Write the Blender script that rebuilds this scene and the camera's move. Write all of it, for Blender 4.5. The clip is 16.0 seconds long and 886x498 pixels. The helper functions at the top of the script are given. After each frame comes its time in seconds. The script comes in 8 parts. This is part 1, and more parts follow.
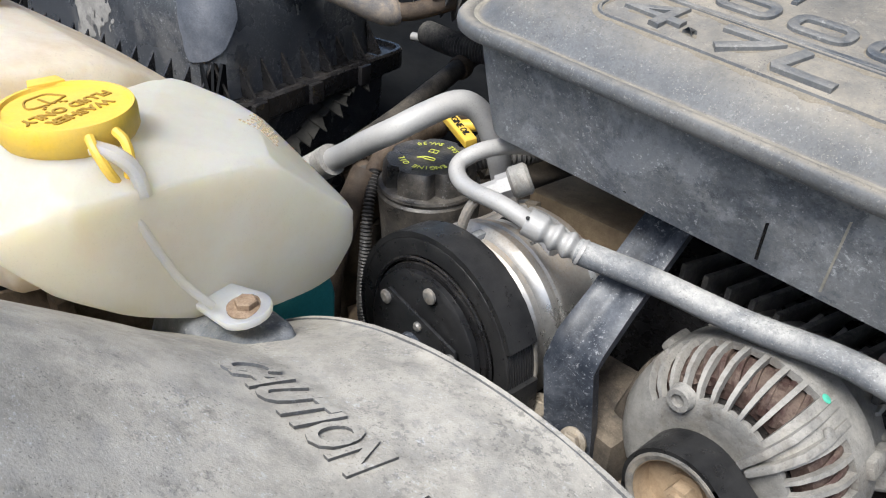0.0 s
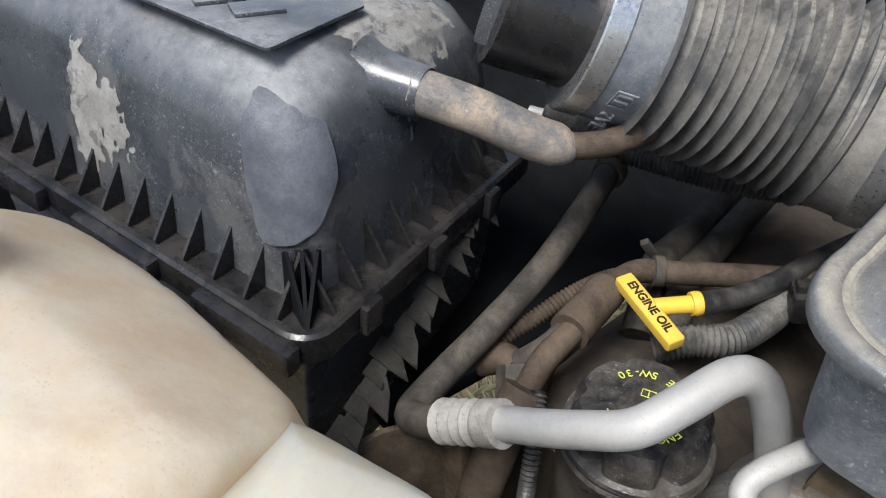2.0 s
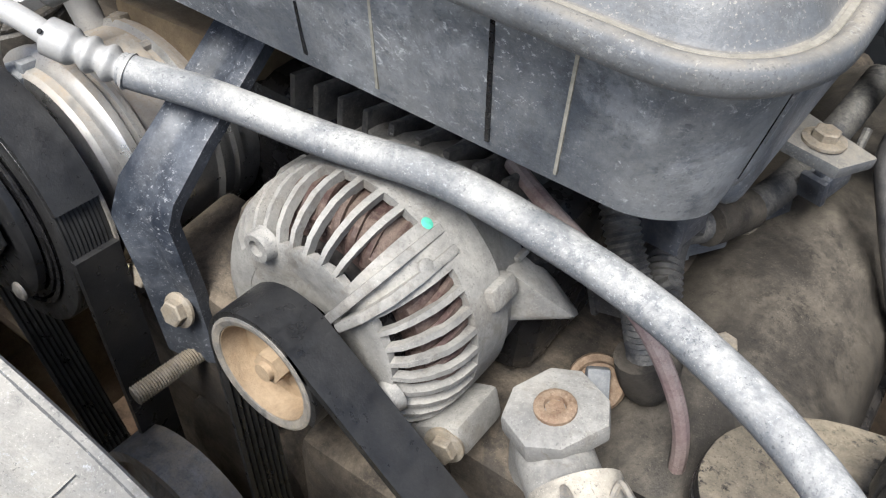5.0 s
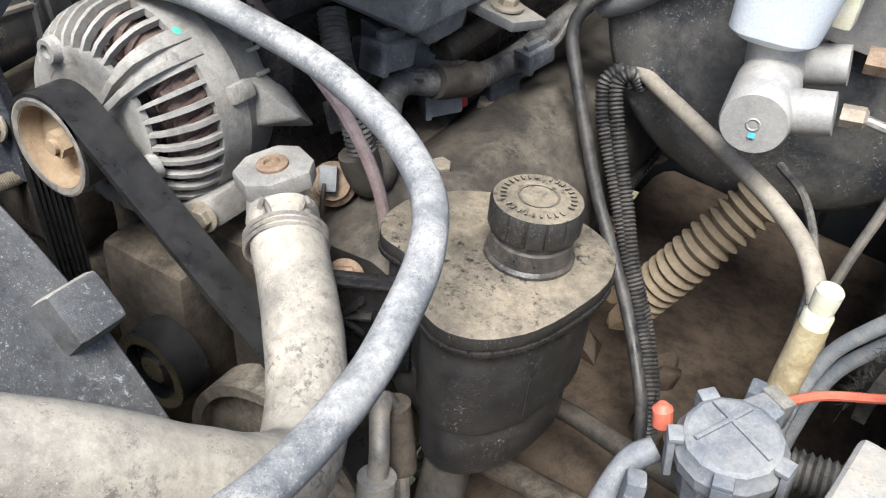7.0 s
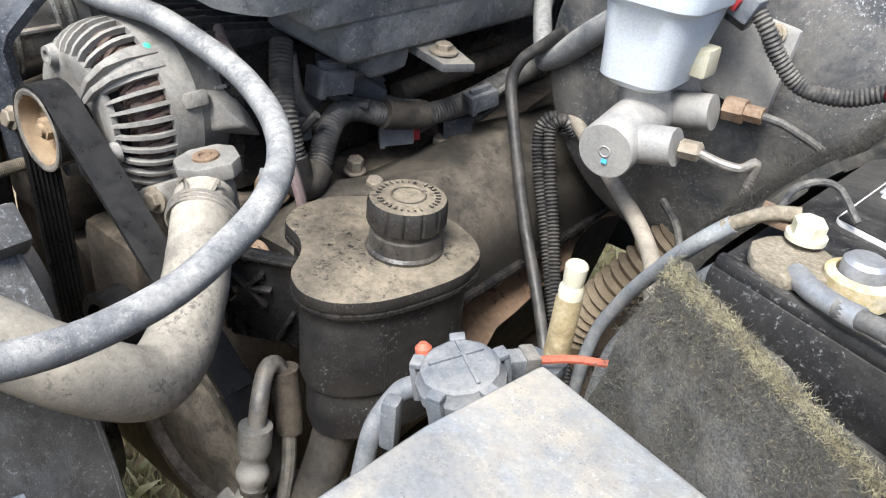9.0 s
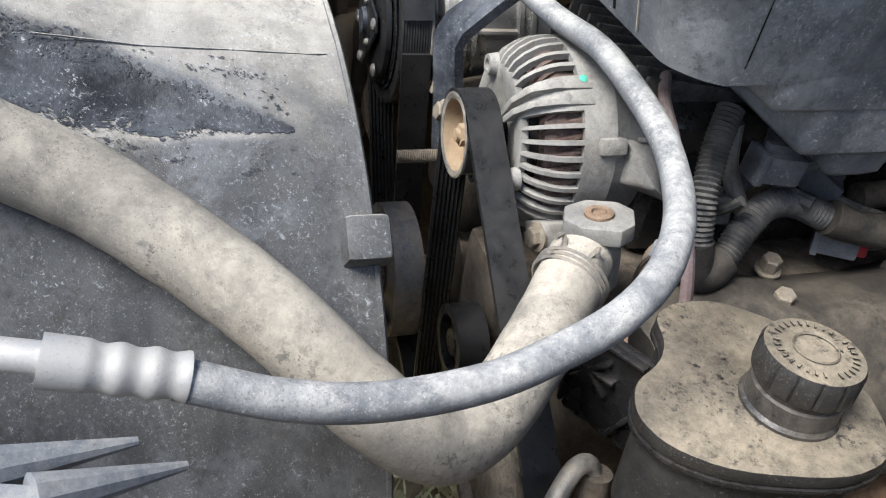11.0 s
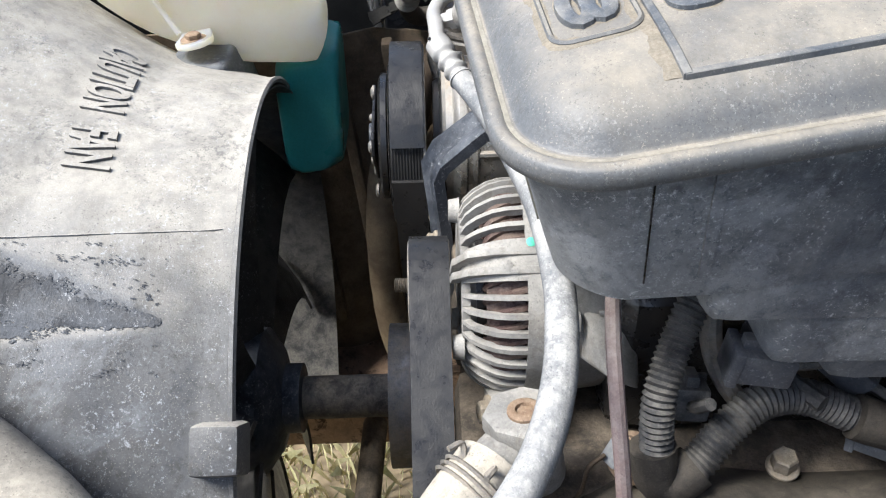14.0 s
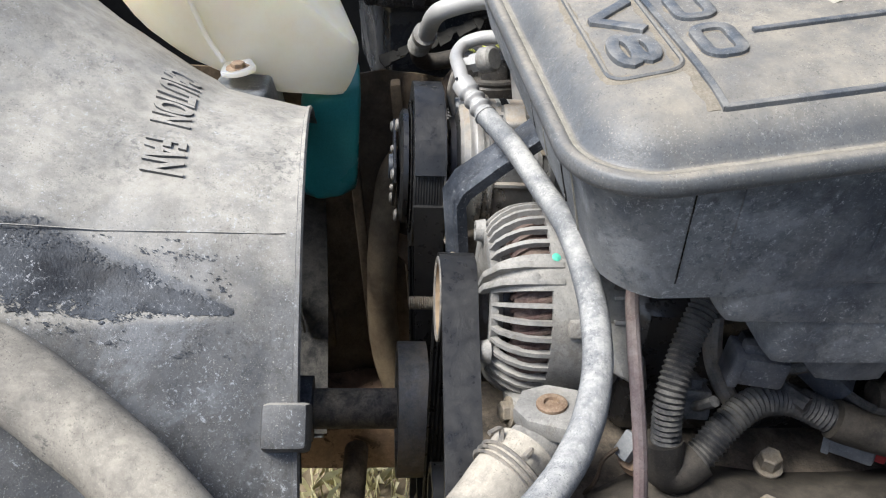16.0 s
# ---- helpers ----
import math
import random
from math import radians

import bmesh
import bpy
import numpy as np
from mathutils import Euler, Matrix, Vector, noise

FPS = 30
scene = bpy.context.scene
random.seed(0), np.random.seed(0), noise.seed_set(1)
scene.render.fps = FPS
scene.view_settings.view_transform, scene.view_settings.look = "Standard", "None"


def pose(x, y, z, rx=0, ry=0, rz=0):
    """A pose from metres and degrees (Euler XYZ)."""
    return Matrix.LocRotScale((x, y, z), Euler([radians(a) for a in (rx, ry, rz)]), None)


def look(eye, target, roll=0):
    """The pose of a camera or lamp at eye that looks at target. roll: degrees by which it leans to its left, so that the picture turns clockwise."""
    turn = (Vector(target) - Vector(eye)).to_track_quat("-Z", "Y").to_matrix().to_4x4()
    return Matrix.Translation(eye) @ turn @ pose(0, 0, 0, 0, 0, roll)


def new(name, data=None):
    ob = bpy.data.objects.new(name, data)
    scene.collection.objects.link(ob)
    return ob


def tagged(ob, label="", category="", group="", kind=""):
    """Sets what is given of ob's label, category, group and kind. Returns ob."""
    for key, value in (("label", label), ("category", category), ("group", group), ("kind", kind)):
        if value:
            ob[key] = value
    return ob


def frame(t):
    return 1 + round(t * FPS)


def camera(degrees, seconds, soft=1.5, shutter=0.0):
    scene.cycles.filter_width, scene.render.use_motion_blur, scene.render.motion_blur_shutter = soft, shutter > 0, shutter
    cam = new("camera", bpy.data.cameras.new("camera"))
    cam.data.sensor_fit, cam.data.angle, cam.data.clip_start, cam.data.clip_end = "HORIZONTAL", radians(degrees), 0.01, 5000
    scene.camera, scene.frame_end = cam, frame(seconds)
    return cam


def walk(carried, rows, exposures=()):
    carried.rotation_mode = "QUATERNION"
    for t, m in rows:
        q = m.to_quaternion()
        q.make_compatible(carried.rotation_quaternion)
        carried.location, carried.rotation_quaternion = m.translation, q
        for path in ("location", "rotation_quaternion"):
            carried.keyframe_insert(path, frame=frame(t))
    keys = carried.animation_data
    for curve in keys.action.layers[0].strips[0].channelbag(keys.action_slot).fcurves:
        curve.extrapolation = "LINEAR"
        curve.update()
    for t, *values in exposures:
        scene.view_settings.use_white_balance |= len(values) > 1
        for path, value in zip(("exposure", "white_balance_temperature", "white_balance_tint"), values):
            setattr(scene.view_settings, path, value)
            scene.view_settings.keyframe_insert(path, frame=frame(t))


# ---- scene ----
cam = camera(57.3, 16.0, 1.15)
# seconds, eye, target, roll
PATH = [
    (0, (0.1443, -0.3228, 1.2844), (-0.2347, 0.0419, 0.9956), 2.73),
    (0.5, (0.0659, -0.3095, 1.3034), (-0.3029, 0.0512, 0.9970), 2.75),
    (1, (-0.0326, -0.2719, 1.3243), (-0.3881, 0.0804, 0.9933), 3.14),
    (1.5, (-0.1057, -0.2527, 1.3207), (-0.4531, 0.1010, 0.9827), 3.19),
    (2, (-0.1567, -0.2176, 1.3394), (-0.4940, 0.1389, 0.9943), 4.00),
    (2.5, (-0.1688, -0.1796, 1.3350), (-0.4965, 0.1829, 0.9868), 3.95),
    (3, (-0.1295, -0.1650, 1.3219), (-0.4374, 0.2064, 0.9651), 3.84),
    (3.5, (-0.0715, -0.1555, 1.3159), (-0.3702, 0.2111, 0.9466), 2.96),
    (4, (0.0292, -0.1434, 1.3046), (-0.2612, 0.2213, 0.9268), 1.12),
    (4.5, (0.1350, -0.1484, 1.2608), (-0.1477, 0.2235, 0.8842), 1.04),
    (5, (0.2048, -0.1499, 1.2279), (-0.0616, 0.2264, 0.8440), 1.89),
    (5.2, (0.2258, -0.1618, 1.2194), (-0.0346, 0.2184, 0.8352), 2.32),
    (7.3, (0.4302, -0.2415, 1.2021), (0.2062, 0.1877, 0.8477), 5.10),
    (7.5, (0.4545, -0.2295, 1.2097), (0.2339, 0.2023, 0.8563), 4.80),
    (8, (0.5300, -0.1992, 1.2169), (0.2995, 0.2412, 0.8809), 4.37),
    (8.5, (0.5799, -0.1936, 1.2249), (0.3193, 0.2422, 0.9053), 4.91),
    (9, (0.5617, -0.2392, 1.2101), (0.2521, 0.1686, 0.8974), 5.93),
    (9.5, (0.5526, -0.2466, 1.1991), (0.1819, 0.1084, 0.8883), 7.38),
    (10, (0.5364, -0.2385, 1.1944), (0.1209, 0.0531, 0.8745), 8.60),
    (10.2, (0.5247, -0.2244, 1.1932), (0.0959, 0.0445, 0.8709), 9.23),
    (12.3, (0.4585, -0.0804, 1.2634), (-0.0220, -0.0400, 0.9063), 1.26),
    (12.5, (0.4460, -0.0570, 1.2642), (-0.0365, -0.0247, 0.9090), 0.86),
    (13, (0.4221, -0.0107, 1.2702), (-0.0624, 0.0045, 0.9167), -0.15),
    (13.5, (0.4232, 0.0154, 1.2830), (-0.0642, 0.0245, 0.9332), -0.68),
    (14, (0.4212, 0.0146, 1.2760), (-0.0698, 0.0242, 0.9314), -0.90),
    (14.5, (0.4219, 0.0125, 1.2748), (-0.0762, 0.0256, 0.9406), -0.66),
    (15, (0.4287, 0.0137, 1.2956), (-0.0783, 0.0346, 0.9753), 0.19),
    (15.5, (0.4401, 0.0072, 1.3055), (-0.0716, 0.0416, 0.9941), 1.80),
    (16, (0.4798, -0.0470, 1.2844), (-0.0307, 0.0056, 0.9736), 3.91),
]
walk(cam, [(t, look(eye, target, roll)) for t, eye, target, roll in PATH], [(0.0, 1.12), (1.5, 0.87), (2.5, 1.15), (3.5, 1.12), (5.0, 1.45), (7.5, 1.58), (9.0, 1.55), (10.0, 1.5), (12.5, 1.35), (14.0, 1.6), (15.0, 1.53), (16.0, 1.3)])

# ---- light: bright hazy daylight, the sun high in front of the car ----
world = bpy.data.worlds.new("sky")
scene.world = world
world.use_nodes = True
wn = world.node_tree
sky = wn.nodes.new("ShaderNodeTexSky")
sky.sky_type = "NISHITA"
sky.sun_disc = False
sky.sun_elevation = radians(55)
sky.sun_rotation = radians(162.6)
sky.air_density, sky.dust_density, sky.ozone_density = 1.0, 2.0, 1.0
wn.links.new(sky.outputs[0], wn.nodes["Background"].inputs[0])
wn.nodes["Background"].inputs[1].default_value = 0.1
sun_data = bpy.data.lights.new("sun", "SUN")
sun_data.energy, sun_data.angle, sun_data.color = 2.6, radians(25), (0.985, 0.985, 0.955)
sun = new("sun", sun_data)
sun.matrix_world = look((0.5, -1.6, 3.4), (0, 0, 1))


from mathutils.bvhtree import BVHTree


# ---- mesh helpers ----
V = Vector
BASE = {}


def xform(bm, m):
    bmesh.ops.transform(bm, matrix=m, verts=bm.verts)
    return bm


def merge(*bms):
    """One bmesh out of several."""
    out = bmesh.new()
    for b in bms:
        me = bpy.data.meshes.new("tmp")
        b.to_mesh(me)
        out.from_mesh(me)
        bpy.data.meshes.remove(me)
        b.free()
    return out


def mesh_of(name, bm, mat, angle=35.0):
    bmesh.ops.recalc_face_normals(bm, faces=bm.faces)
    me = bpy.data.meshes.new(name)
    bm.to_mesh(me)
    bm.free()
    me.materials.append(mat)
    for p in me.polygons:
        p.use_smooth = True
    me.set_sharp_from_angle(angle=radians(angle))
    return me


def thing(name, base, label, category, group="", kind=""):
    ob = new(name)
    ob.location = base
    BASE[ob.name] = V(base)
    return tagged(ob, label, category, group, kind)


def part(name, bm, mat, parent, label="", angle=35.0):
    """A bmesh in world coordinates becomes one mesh under a thing or a part."""
    base = BASE[parent.name]
    xform(bm, Matrix.Translation(-base))
    ob = new(name, mesh_of(name, bm, mat, angle))
    ob.parent = parent
    BASE[ob.name] = base
    return tagged(ob, label)


def solid(name, bm, mat, label, category, group="", kind="", angle=35.0):
    """A thing that is one mesh."""
    ob = new(name, mesh_of(name, bm, mat, angle))
    BASE[ob.name] = V((0, 0, 0))
    return tagged(ob, label, category, group, kind)


def catmull(pts, sub=6):
    pts = [V(p) for p in pts]
    if len(pts) == 2:
        return [pts[0].lerp(pts[1], i / sub) for i in range(sub + 1)]
    ext = [2 * pts[0] - pts[1]] + pts + [2 * pts[-1] - pts[-2]]
    out = []
    for i in range(1, len(ext) - 2):
        a, b, c, d = ext[i - 1 : i + 3]
        for k in range(sub):
            t = k / sub
            out.append(0.5 * ((2 * b) + (c - a) * t + (2 * a - 5 * b + 4 * c - d) * t * t + (3 * b - a - 3 * c + d) * t**3))
    out.append(pts[-1])
    return out


def resample(line, step):
    out, left = [line[0]], step
    for a, b in zip(line, line[1:]):
        d, pos = (b - a).length, 0.0
        while d - pos > left:
            pos += left
            out.append(a.lerp(b, pos / d))
            left = step
        left -= d - pos
    out.append(line[-1])
    return out


def sweep(line, rfun, n=12, caps=True):
    """A round tube along a line of points; rfun(distance, whole length) is its radius."""
    bm = bmesh.new()
    total = sum((b - a).length for a, b in zip(line, line[1:]))
    up, rings, s = None, [], 0.0
    for i, p in enumerate(line):
        tan = (line[min(i + 1, len(line) - 1)] - line[max(i - 1, 0)]).normalized()
        if up is None:
            up = tan.orthogonal().normalized()
        up = (up - tan * up.dot(tan)).normalized()
        side = tan.cross(up)
        if i:
            s += (p - line[i - 1]).length
        r = rfun(s, total)
        rings.append([bm.verts.new(p + r * (math.cos(a) * up + math.sin(a) * side)) for a in (2 * math.pi * k / n for k in range(n))])
    for a, b in zip(rings, rings[1:]):
        for k in range(n):
            bm.faces.new((a[k], a[(k + 1) % n], b[(k + 1) % n], b[k]))
    if caps:
        bm.faces.new(rings[0][::-1])
        bm.faces.new(rings[-1])
    return bm


def tube(pts, r, n=12, sub=6, caps=True, wob=0.0):
    line = catmull(pts, sub)
    return sweep(line, lambda s, t: r * (1 + wob * noise.noise(V((s * 60, r * 99, 0)))), n, caps)


def ribbed(pts, r, amp, pitch, n=14, per=4):
    """A corrugated tube or sleeve."""
    line = resample(catmull(pts, 10), pitch / per)
    return sweep(line, lambda s, t: r + amp * math.cos(2 * math.pi * s / pitch), n)


def frame_to(p, d):
    """The pose at p whose z axis points along d."""
    q = V(d).normalized().to_track_quat("Z", "Y")
    return Matrix.Translation(V(p)) @ q.to_matrix().to_4x4()


def lathe(prof, p=(0, 0, 0), d=(0, 0, 1), n=32, wave=None):
    """A turned body: prof is rows of (radius, height) along d from p. wave(angle, row) scales the radius."""
    bm = bmesh.new()
    rings = []
    for i, (r, h) in enumerate(prof):
        if r <= 1e-6:
            rings.append([bm.verts.new((0, 0, h))])
        else:
            rings.append([bm.verts.new((r * (wave(a, i) if wave else 1) * math.cos(a), r * (wave(a, i) if wave else 1) * math.sin(a), h)) for a in (2 * math.pi * k / n for k in range(n))])
    for a, b in zip(rings, rings[1:]):
        if len(a) == 1 and len(b) == 1:
            continue
        for k in range(n):
            j = (k + 1) % n
            if len(a) == 1:
                bm.faces.new((a[0], b[j], b[k]))
            elif len(b) == 1:
                bm.faces.new((a[k], a[j], b[0]))
            else:
                bm.faces.new((a[k], a[j], b[j], b[k]))
    for ring, flip in ((rings[0], True), (rings[-1], False)):
        if len(ring) > 1:
            bm.faces.new(ring[::-1] if flip else ring)
    return xform(bm, frame_to(p, d))


def ringlathe(prof, p, d, n=48):
    """A turned ring: prof is a closed loop of (radius, height)."""
    bm = bmesh.new()
    rings = [[bm.verts.new((r * math.cos(a), r * math.sin(a), h)) for a in (2 * math.pi * k / n for k in range(n))] for r, h in prof]
    for a, b in zip(rings, rings[1:] + rings[:1]):
        for k in range(n):
            j = (k + 1) % n
            bm.faces.new((a[k], a[j], b[j], b[k]))
    return xform(bm, frame_to(p, d))


def bevel(bm, w, seg=2, angle=25.0):
    edges = [e for e in bm.edges if len(e.link_faces) == 2 and e.calc_face_angle(0) > radians(angle)]
    bmesh.ops.bevel(bm, geom=edges, offset=w, segments=seg, profile=0.6, affect="EDGES", clamp_overlap=True)
    return bm


def box(size, m=None, w=0.0, seg=2, at=(0, 0, 0)):
    """A box with rounded edges; at: its middle, before the pose m."""
    bm = bmesh.new()
    bmesh.ops.create_cube(bm, size=1.0, matrix=Matrix.Translation(V(at)) @ Matrix.Diagonal((*size, 1)))
    if w:
        bevel(bm, w, seg)
    return xform(bm, m) if m else bm


def prism(outline, z0, z1, m=None, w=0.0, seg=2, top=1.0):
    """An outline in x, y pulled up from z0 to z1; top scales the upper end about its middle."""
    bm = bmesh.new()
    c = sum((V((x, y)) for x, y in outline), V((0, 0))) / len(outline)
    lo = [bm.verts.new((x, y, z0)) for x, y in outline]
    hi = [bm.verts.new((c.x + (x - c.x) * top, c.y + (y - c.y) * top, z1)) for x, y in outline]
    n = len(outline)
    for k in range(n):
        bm.faces.new((lo[k], lo[(k + 1) % n], hi[(k + 1) % n], hi[k]))
    bm.faces.new(lo[::-1])
    bm.faces.new(hi)
    bmesh.ops.recalc_face_normals(bm, faces=bm.faces)
    if w:
        bevel(bm, w, seg)
    return xform(bm, m) if m else bm


def hull(pts, w=0.01, seg=3, angle=12.0):
    """A rounded body round a few corner points."""
    bm = bmesh.new()
    vs = [bm.verts.new(p) for p in pts]
    res = bmesh.ops.convex_hull(bm, input=vs)
    bmesh.ops.delete(bm, geom=[v for v in res["geom_interior"] if isinstance(v, bmesh.types.BMVert)], context="VERTS")
    bmesh.ops.dissolve_limit(bm, angle_limit=radians(6), verts=bm.verts, edges=bm.edges)
    return bevel(bm, w, seg, angle)


def soften(bm, edge=0.008, rounds=8):
    """Round a hull all over, as blow-moulded plastic is."""
    bmesh.ops.triangulate(bm, faces=bm.faces[:])
    for k in range(5):
        long = [e for e in bm.edges if e.calc_length() > edge]
        if not long:
            break
        bmesh.ops.subdivide_edges(bm, edges=long, cuts=1)
        bmesh.ops.triangulate(bm, faces=bm.faces[:])
    for k in range(rounds):
        bmesh.ops.smooth_vert(bm, verts=bm.verts[:], factor=0.5, use_axis_x=True, use_axis_y=True, use_axis_z=True)
    return bm


def rrect(w, d, r, inset=0.0, seg=6):
    """The loop of a rectangle 0..w, 0..d with round corners, drawn in by inset."""
    r = max(r - inset, 0.004)
    out = []
    for cx, cy, a0 in ((w - inset - r, inset + r, -90), (w - inset - r, d - inset - r, 0), (inset + r, d - inset - r, 90), (inset + r, inset + r, 180)):
        for k in range(seg + 1):
            a = radians(a0 + 90 * k / seg)
            out.append((cx + r * math.cos(a), cy + r * math.sin(a)))
    return out


def loft(loops, m=None, close=True):
    """Loops of equal count joined one after the other, ends filled."""
    bm = bmesh.new()
    rings = [[bm.verts.new(p) for p in loop] for loop in loops]
    n = len(rings[0])
    for a, b in zip(rings, rings[1:]):
        for k in range(n):
            bm.faces.new((a[k], a[(k + 1) % n], b[(k + 1) % n], b[k]))
    if close:
        bm.faces.new(rings[0][::-1])
        bm.faces.new(rings[-1])
    return xform(bm, m) if m else bm


def affine(o, ex, ey, ez=(0, 0, 1)):
    m = Matrix.Identity(4)
    for i, v in enumerate((ex, ey, ez, o)):
        for k in range(3):
            m[k][i] = v[k]
    return m


def lettering(text, size, depth, spacing=1.0, shear=0.0, bold=0.0):
    """Letters of the built-in font as a mesh in x, y, with their foot at z = 0."""
    cu = bpy.data.curves.new("letters", "FONT")
    cu.body, cu.size, cu.extrude, cu.align_x, cu.align_y = text, size, depth / 2, "CENTER", "CENTER"
    cu.space_character, cu.shear, cu.offset, cu.resolution_u = spacing, shear, bold, 3
    ob = new("letters", cu)
    bpy.context.view_layer.update()
    me = bpy.data.meshes.new_from_object(ob.evaluated_get(bpy.context.evaluated_depsgraph_get()))
    bm = bmesh.new()
    bm.from_mesh(me)
    bmesh.ops.remove_doubles(bm, verts=bm.verts, dist=1e-6)
    bpy.data.objects.remove(ob)
    bpy.data.curves.remove(cu)
    bpy.data.meshes.remove(me)
    return xform(bm, Matrix.Translation((0, 0, depth / 2)))


def hexbolt(name, p, d, r, mat, label, washer=1.45, h=None, group="", parent=None):
    """A hexagon bolt head with a washer face, as one mesh."""
    h = h or r * 0.9
    flange = lathe([(0, 0), (r * washer, 0), (r * washer, r * 0.22), (r * 1.1, r * 0.34), (0, r * 0.34)], n=24)
    head = lathe([(0, r * 0.3), (r, r * 0.3), (r, h), (r * 0.86, h * 1.1), (0, h * 1.1)], n=6)
    bm = xform(merge(flange, head), frame_to(p, d))
    if parent:
        return part(name, bm, mat, parent, label, 30)
    return solid(name, bm, mat, label, "bolt", group, angle=30)


# ---- materials ----
def mat(name, a, b=None, rough=0.6, metal=0.0, s1=35.0, s2=600.0, dust=None, amount=(0.0, 0.0), up=0.0, bump=0.2, bscale=700.0, specks=0.0, speck=(0.75, 0.76, 0.78), sss=0.0, grime=(0.05, 0.04, 0.03), grimy=0.0, flakes=0.5, face=(-0.3, 0.9), spec=0.3, grain=0.22, lean=None, mottle=0.2):
    """A worn surface: two colours in broad patches, fine grain, dust mostly on what faces up (on some materials this
    also paints shading), and scattered specks.
    """
    m = bpy.data.materials.new(name)
    m.use_nodes = True
    nt = m.node_tree
    nodes, link = nt.nodes, nt.links.new
    bsdf = nodes["Principled BSDF"]
    b = b or a
    co = nodes.new("ShaderNodeNewGeometry")

    def noi(scale, detail=4.0, rough_=0.55, dist=0.0):
        n = nodes.new("ShaderNodeTexNoise")
        n.inputs["Scale"].default_value, n.inputs["Detail"].default_value = scale, detail
        n.inputs["Roughness"].default_value, n.inputs["Distortion"].default_value = rough_, dist
        link(co.outputs["Position"], n.inputs["Vector"])
        return n.outputs["Fac"]

    def ramp(src, lo, hi, v0=0.0, v1=1.0):
        r = nodes.new("ShaderNodeMapRange")
        r.interpolation_type = "SMOOTHSTEP"
        for key, val in (("From Min", lo), ("From Max", hi), ("To Min", v0), ("To Max", v1)):
            r.inputs[key].default_value = val
        link(src, r.inputs["Value"])
        return r.outputs["Result"]

    def mix(fac, c1, c2):
        x = nodes.new("ShaderNodeMix")
        x.data_type = "RGBA"
        if isinstance(fac, float):
            x.inputs[0].default_value = fac
        else:
            link(fac, x.inputs[0])
        for sock, val in ((x.inputs[6], c1), (x.inputs[7], c2)):
            if isinstance(val, tuple):
                sock.default_value = (*val, 1)
            else:
                link(val, sock)
        return x.outputs[2]

    def mul(p, q):
        x = nodes.new("ShaderNodeMath")
        x.operation = "MULTIPLY"
        for sock, val in ((x.inputs[0], p), (x.inputs[1], q)):
            if isinstance(val, float):
                sock.default_value = val
            else:
                link(val, sock)
        return x.outputs[0]

    colour = mix(ramp(noi(s1 * 1.1, 11.0, 0.72), 0.36, 0.64), a, b)
    fine = noi(s2, 3.0)
    colour = mix(ramp(fine, 0.3, 0.7, 0.0, grain), colour, mix(0.6, a, (0.0, 0.0, 0.0)))
    if mottle:
        colour = mix(mul(ramp(noi(170.0, 9.0, 0.8), 0.46, 0.58, 0.0, mottle), ramp(noi(26.0, 6.0, 0.7), 0.38, 0.6, 0.25, 1.0)), colour, mix(0.72, a, (0.0, 0.0, 0.0)))
    if grimy:
        colour = mix(ramp(noi(s1 * 1.2, 10.0, 0.72, 0.4), 0.52, 0.6, 0.0, grimy), colour, grime)
    dusty = None
    if dust:
        lo, hi = amount
        patch = ramp(noi(s1 * 0.8, 11.0, 0.74, 0.3), 0.36, 0.62, lo, hi)
        dusty = mul(patch, ramp(noi(s1 * 7.0, 9.0, 0.74), 0.36, 0.6, 0.68, 1.0))
        if up:
            rise = nodes.new("ShaderNodeVectorMath")
            rise.operation = "DOT_PRODUCT"
            link(co.outputs["Normal"], rise.inputs[0])
            rise.inputs[1].default_value = lean or (0.0, 0.0, 1.0)
            dusty = mul(dusty, ramp(rise.outputs["Value"], face[0], face[1], 1.0 - up, 1.0))
        # small flakes where the dust has come off, in clusters
        flake = mul(ramp(noi(190.0, 9.0, 0.75), 0.53, 0.57), ramp(noi(17.0, 9.0, 0.75), 0.46, 0.6, 0.0, flakes))
        inv = nodes.new("ShaderNodeMath")
        inv.operation = "SUBTRACT"
        inv.inputs[0].default_value = 1.0
        link(flake, inv.inputs[1])
        dusty = mul(dusty, inv.outputs[0])
        colour = mix(dusty, colour, dust)
    if dust:
        pale = tuple(min(0.8, c * 1.5 + 0.04) for c in dust)
        colour = mix(mul(ramp(noi(1100.0, 2.0, 0.6), 0.60, 0.70, 0.0, 0.26 * min(1.0, amount[1] * 1.3)), ramp(noi(60.0, 5.0, 0.7), 0.40, 0.60, 0.15, 1.0)), colour, pale)
        colour = mix(mul(ramp(noi(830.0, 3.0, 0.6), 0.585, 0.65, 0.0, 0.5 * min(1.0, amount[1] * 1.3)), ramp(noi(47.0, 5.0, 0.7), 0.42, 0.60, 0.1, 1.0)), colour, tuple(c * 0.45 for c in a))
    if specks > 0.6:
        colour = mix(mul(ramp(noi(240.0, 10.0, 0.82, 0.5), 0.55, 0.62), ramp(noi(14.0, 8.0, 0.75), 0.5, 0.62, 0.0, specks * 0.7)), colour, speck)
    if specks:
        colour = mix(mul(ramp(noi(420.0, 8.0, 0.75), 0.56, 0.63), ramp(noi(22.0, 9.0, 0.75), 0.45, 0.6, 0.0, specks * 0.6)), colour, speck)
    link(colour, bsdf.inputs["Base Color"])
    bsdf.inputs["Metallic"].default_value = metal
    bsdf.inputs["Specular IOR Level"].default_value = spec
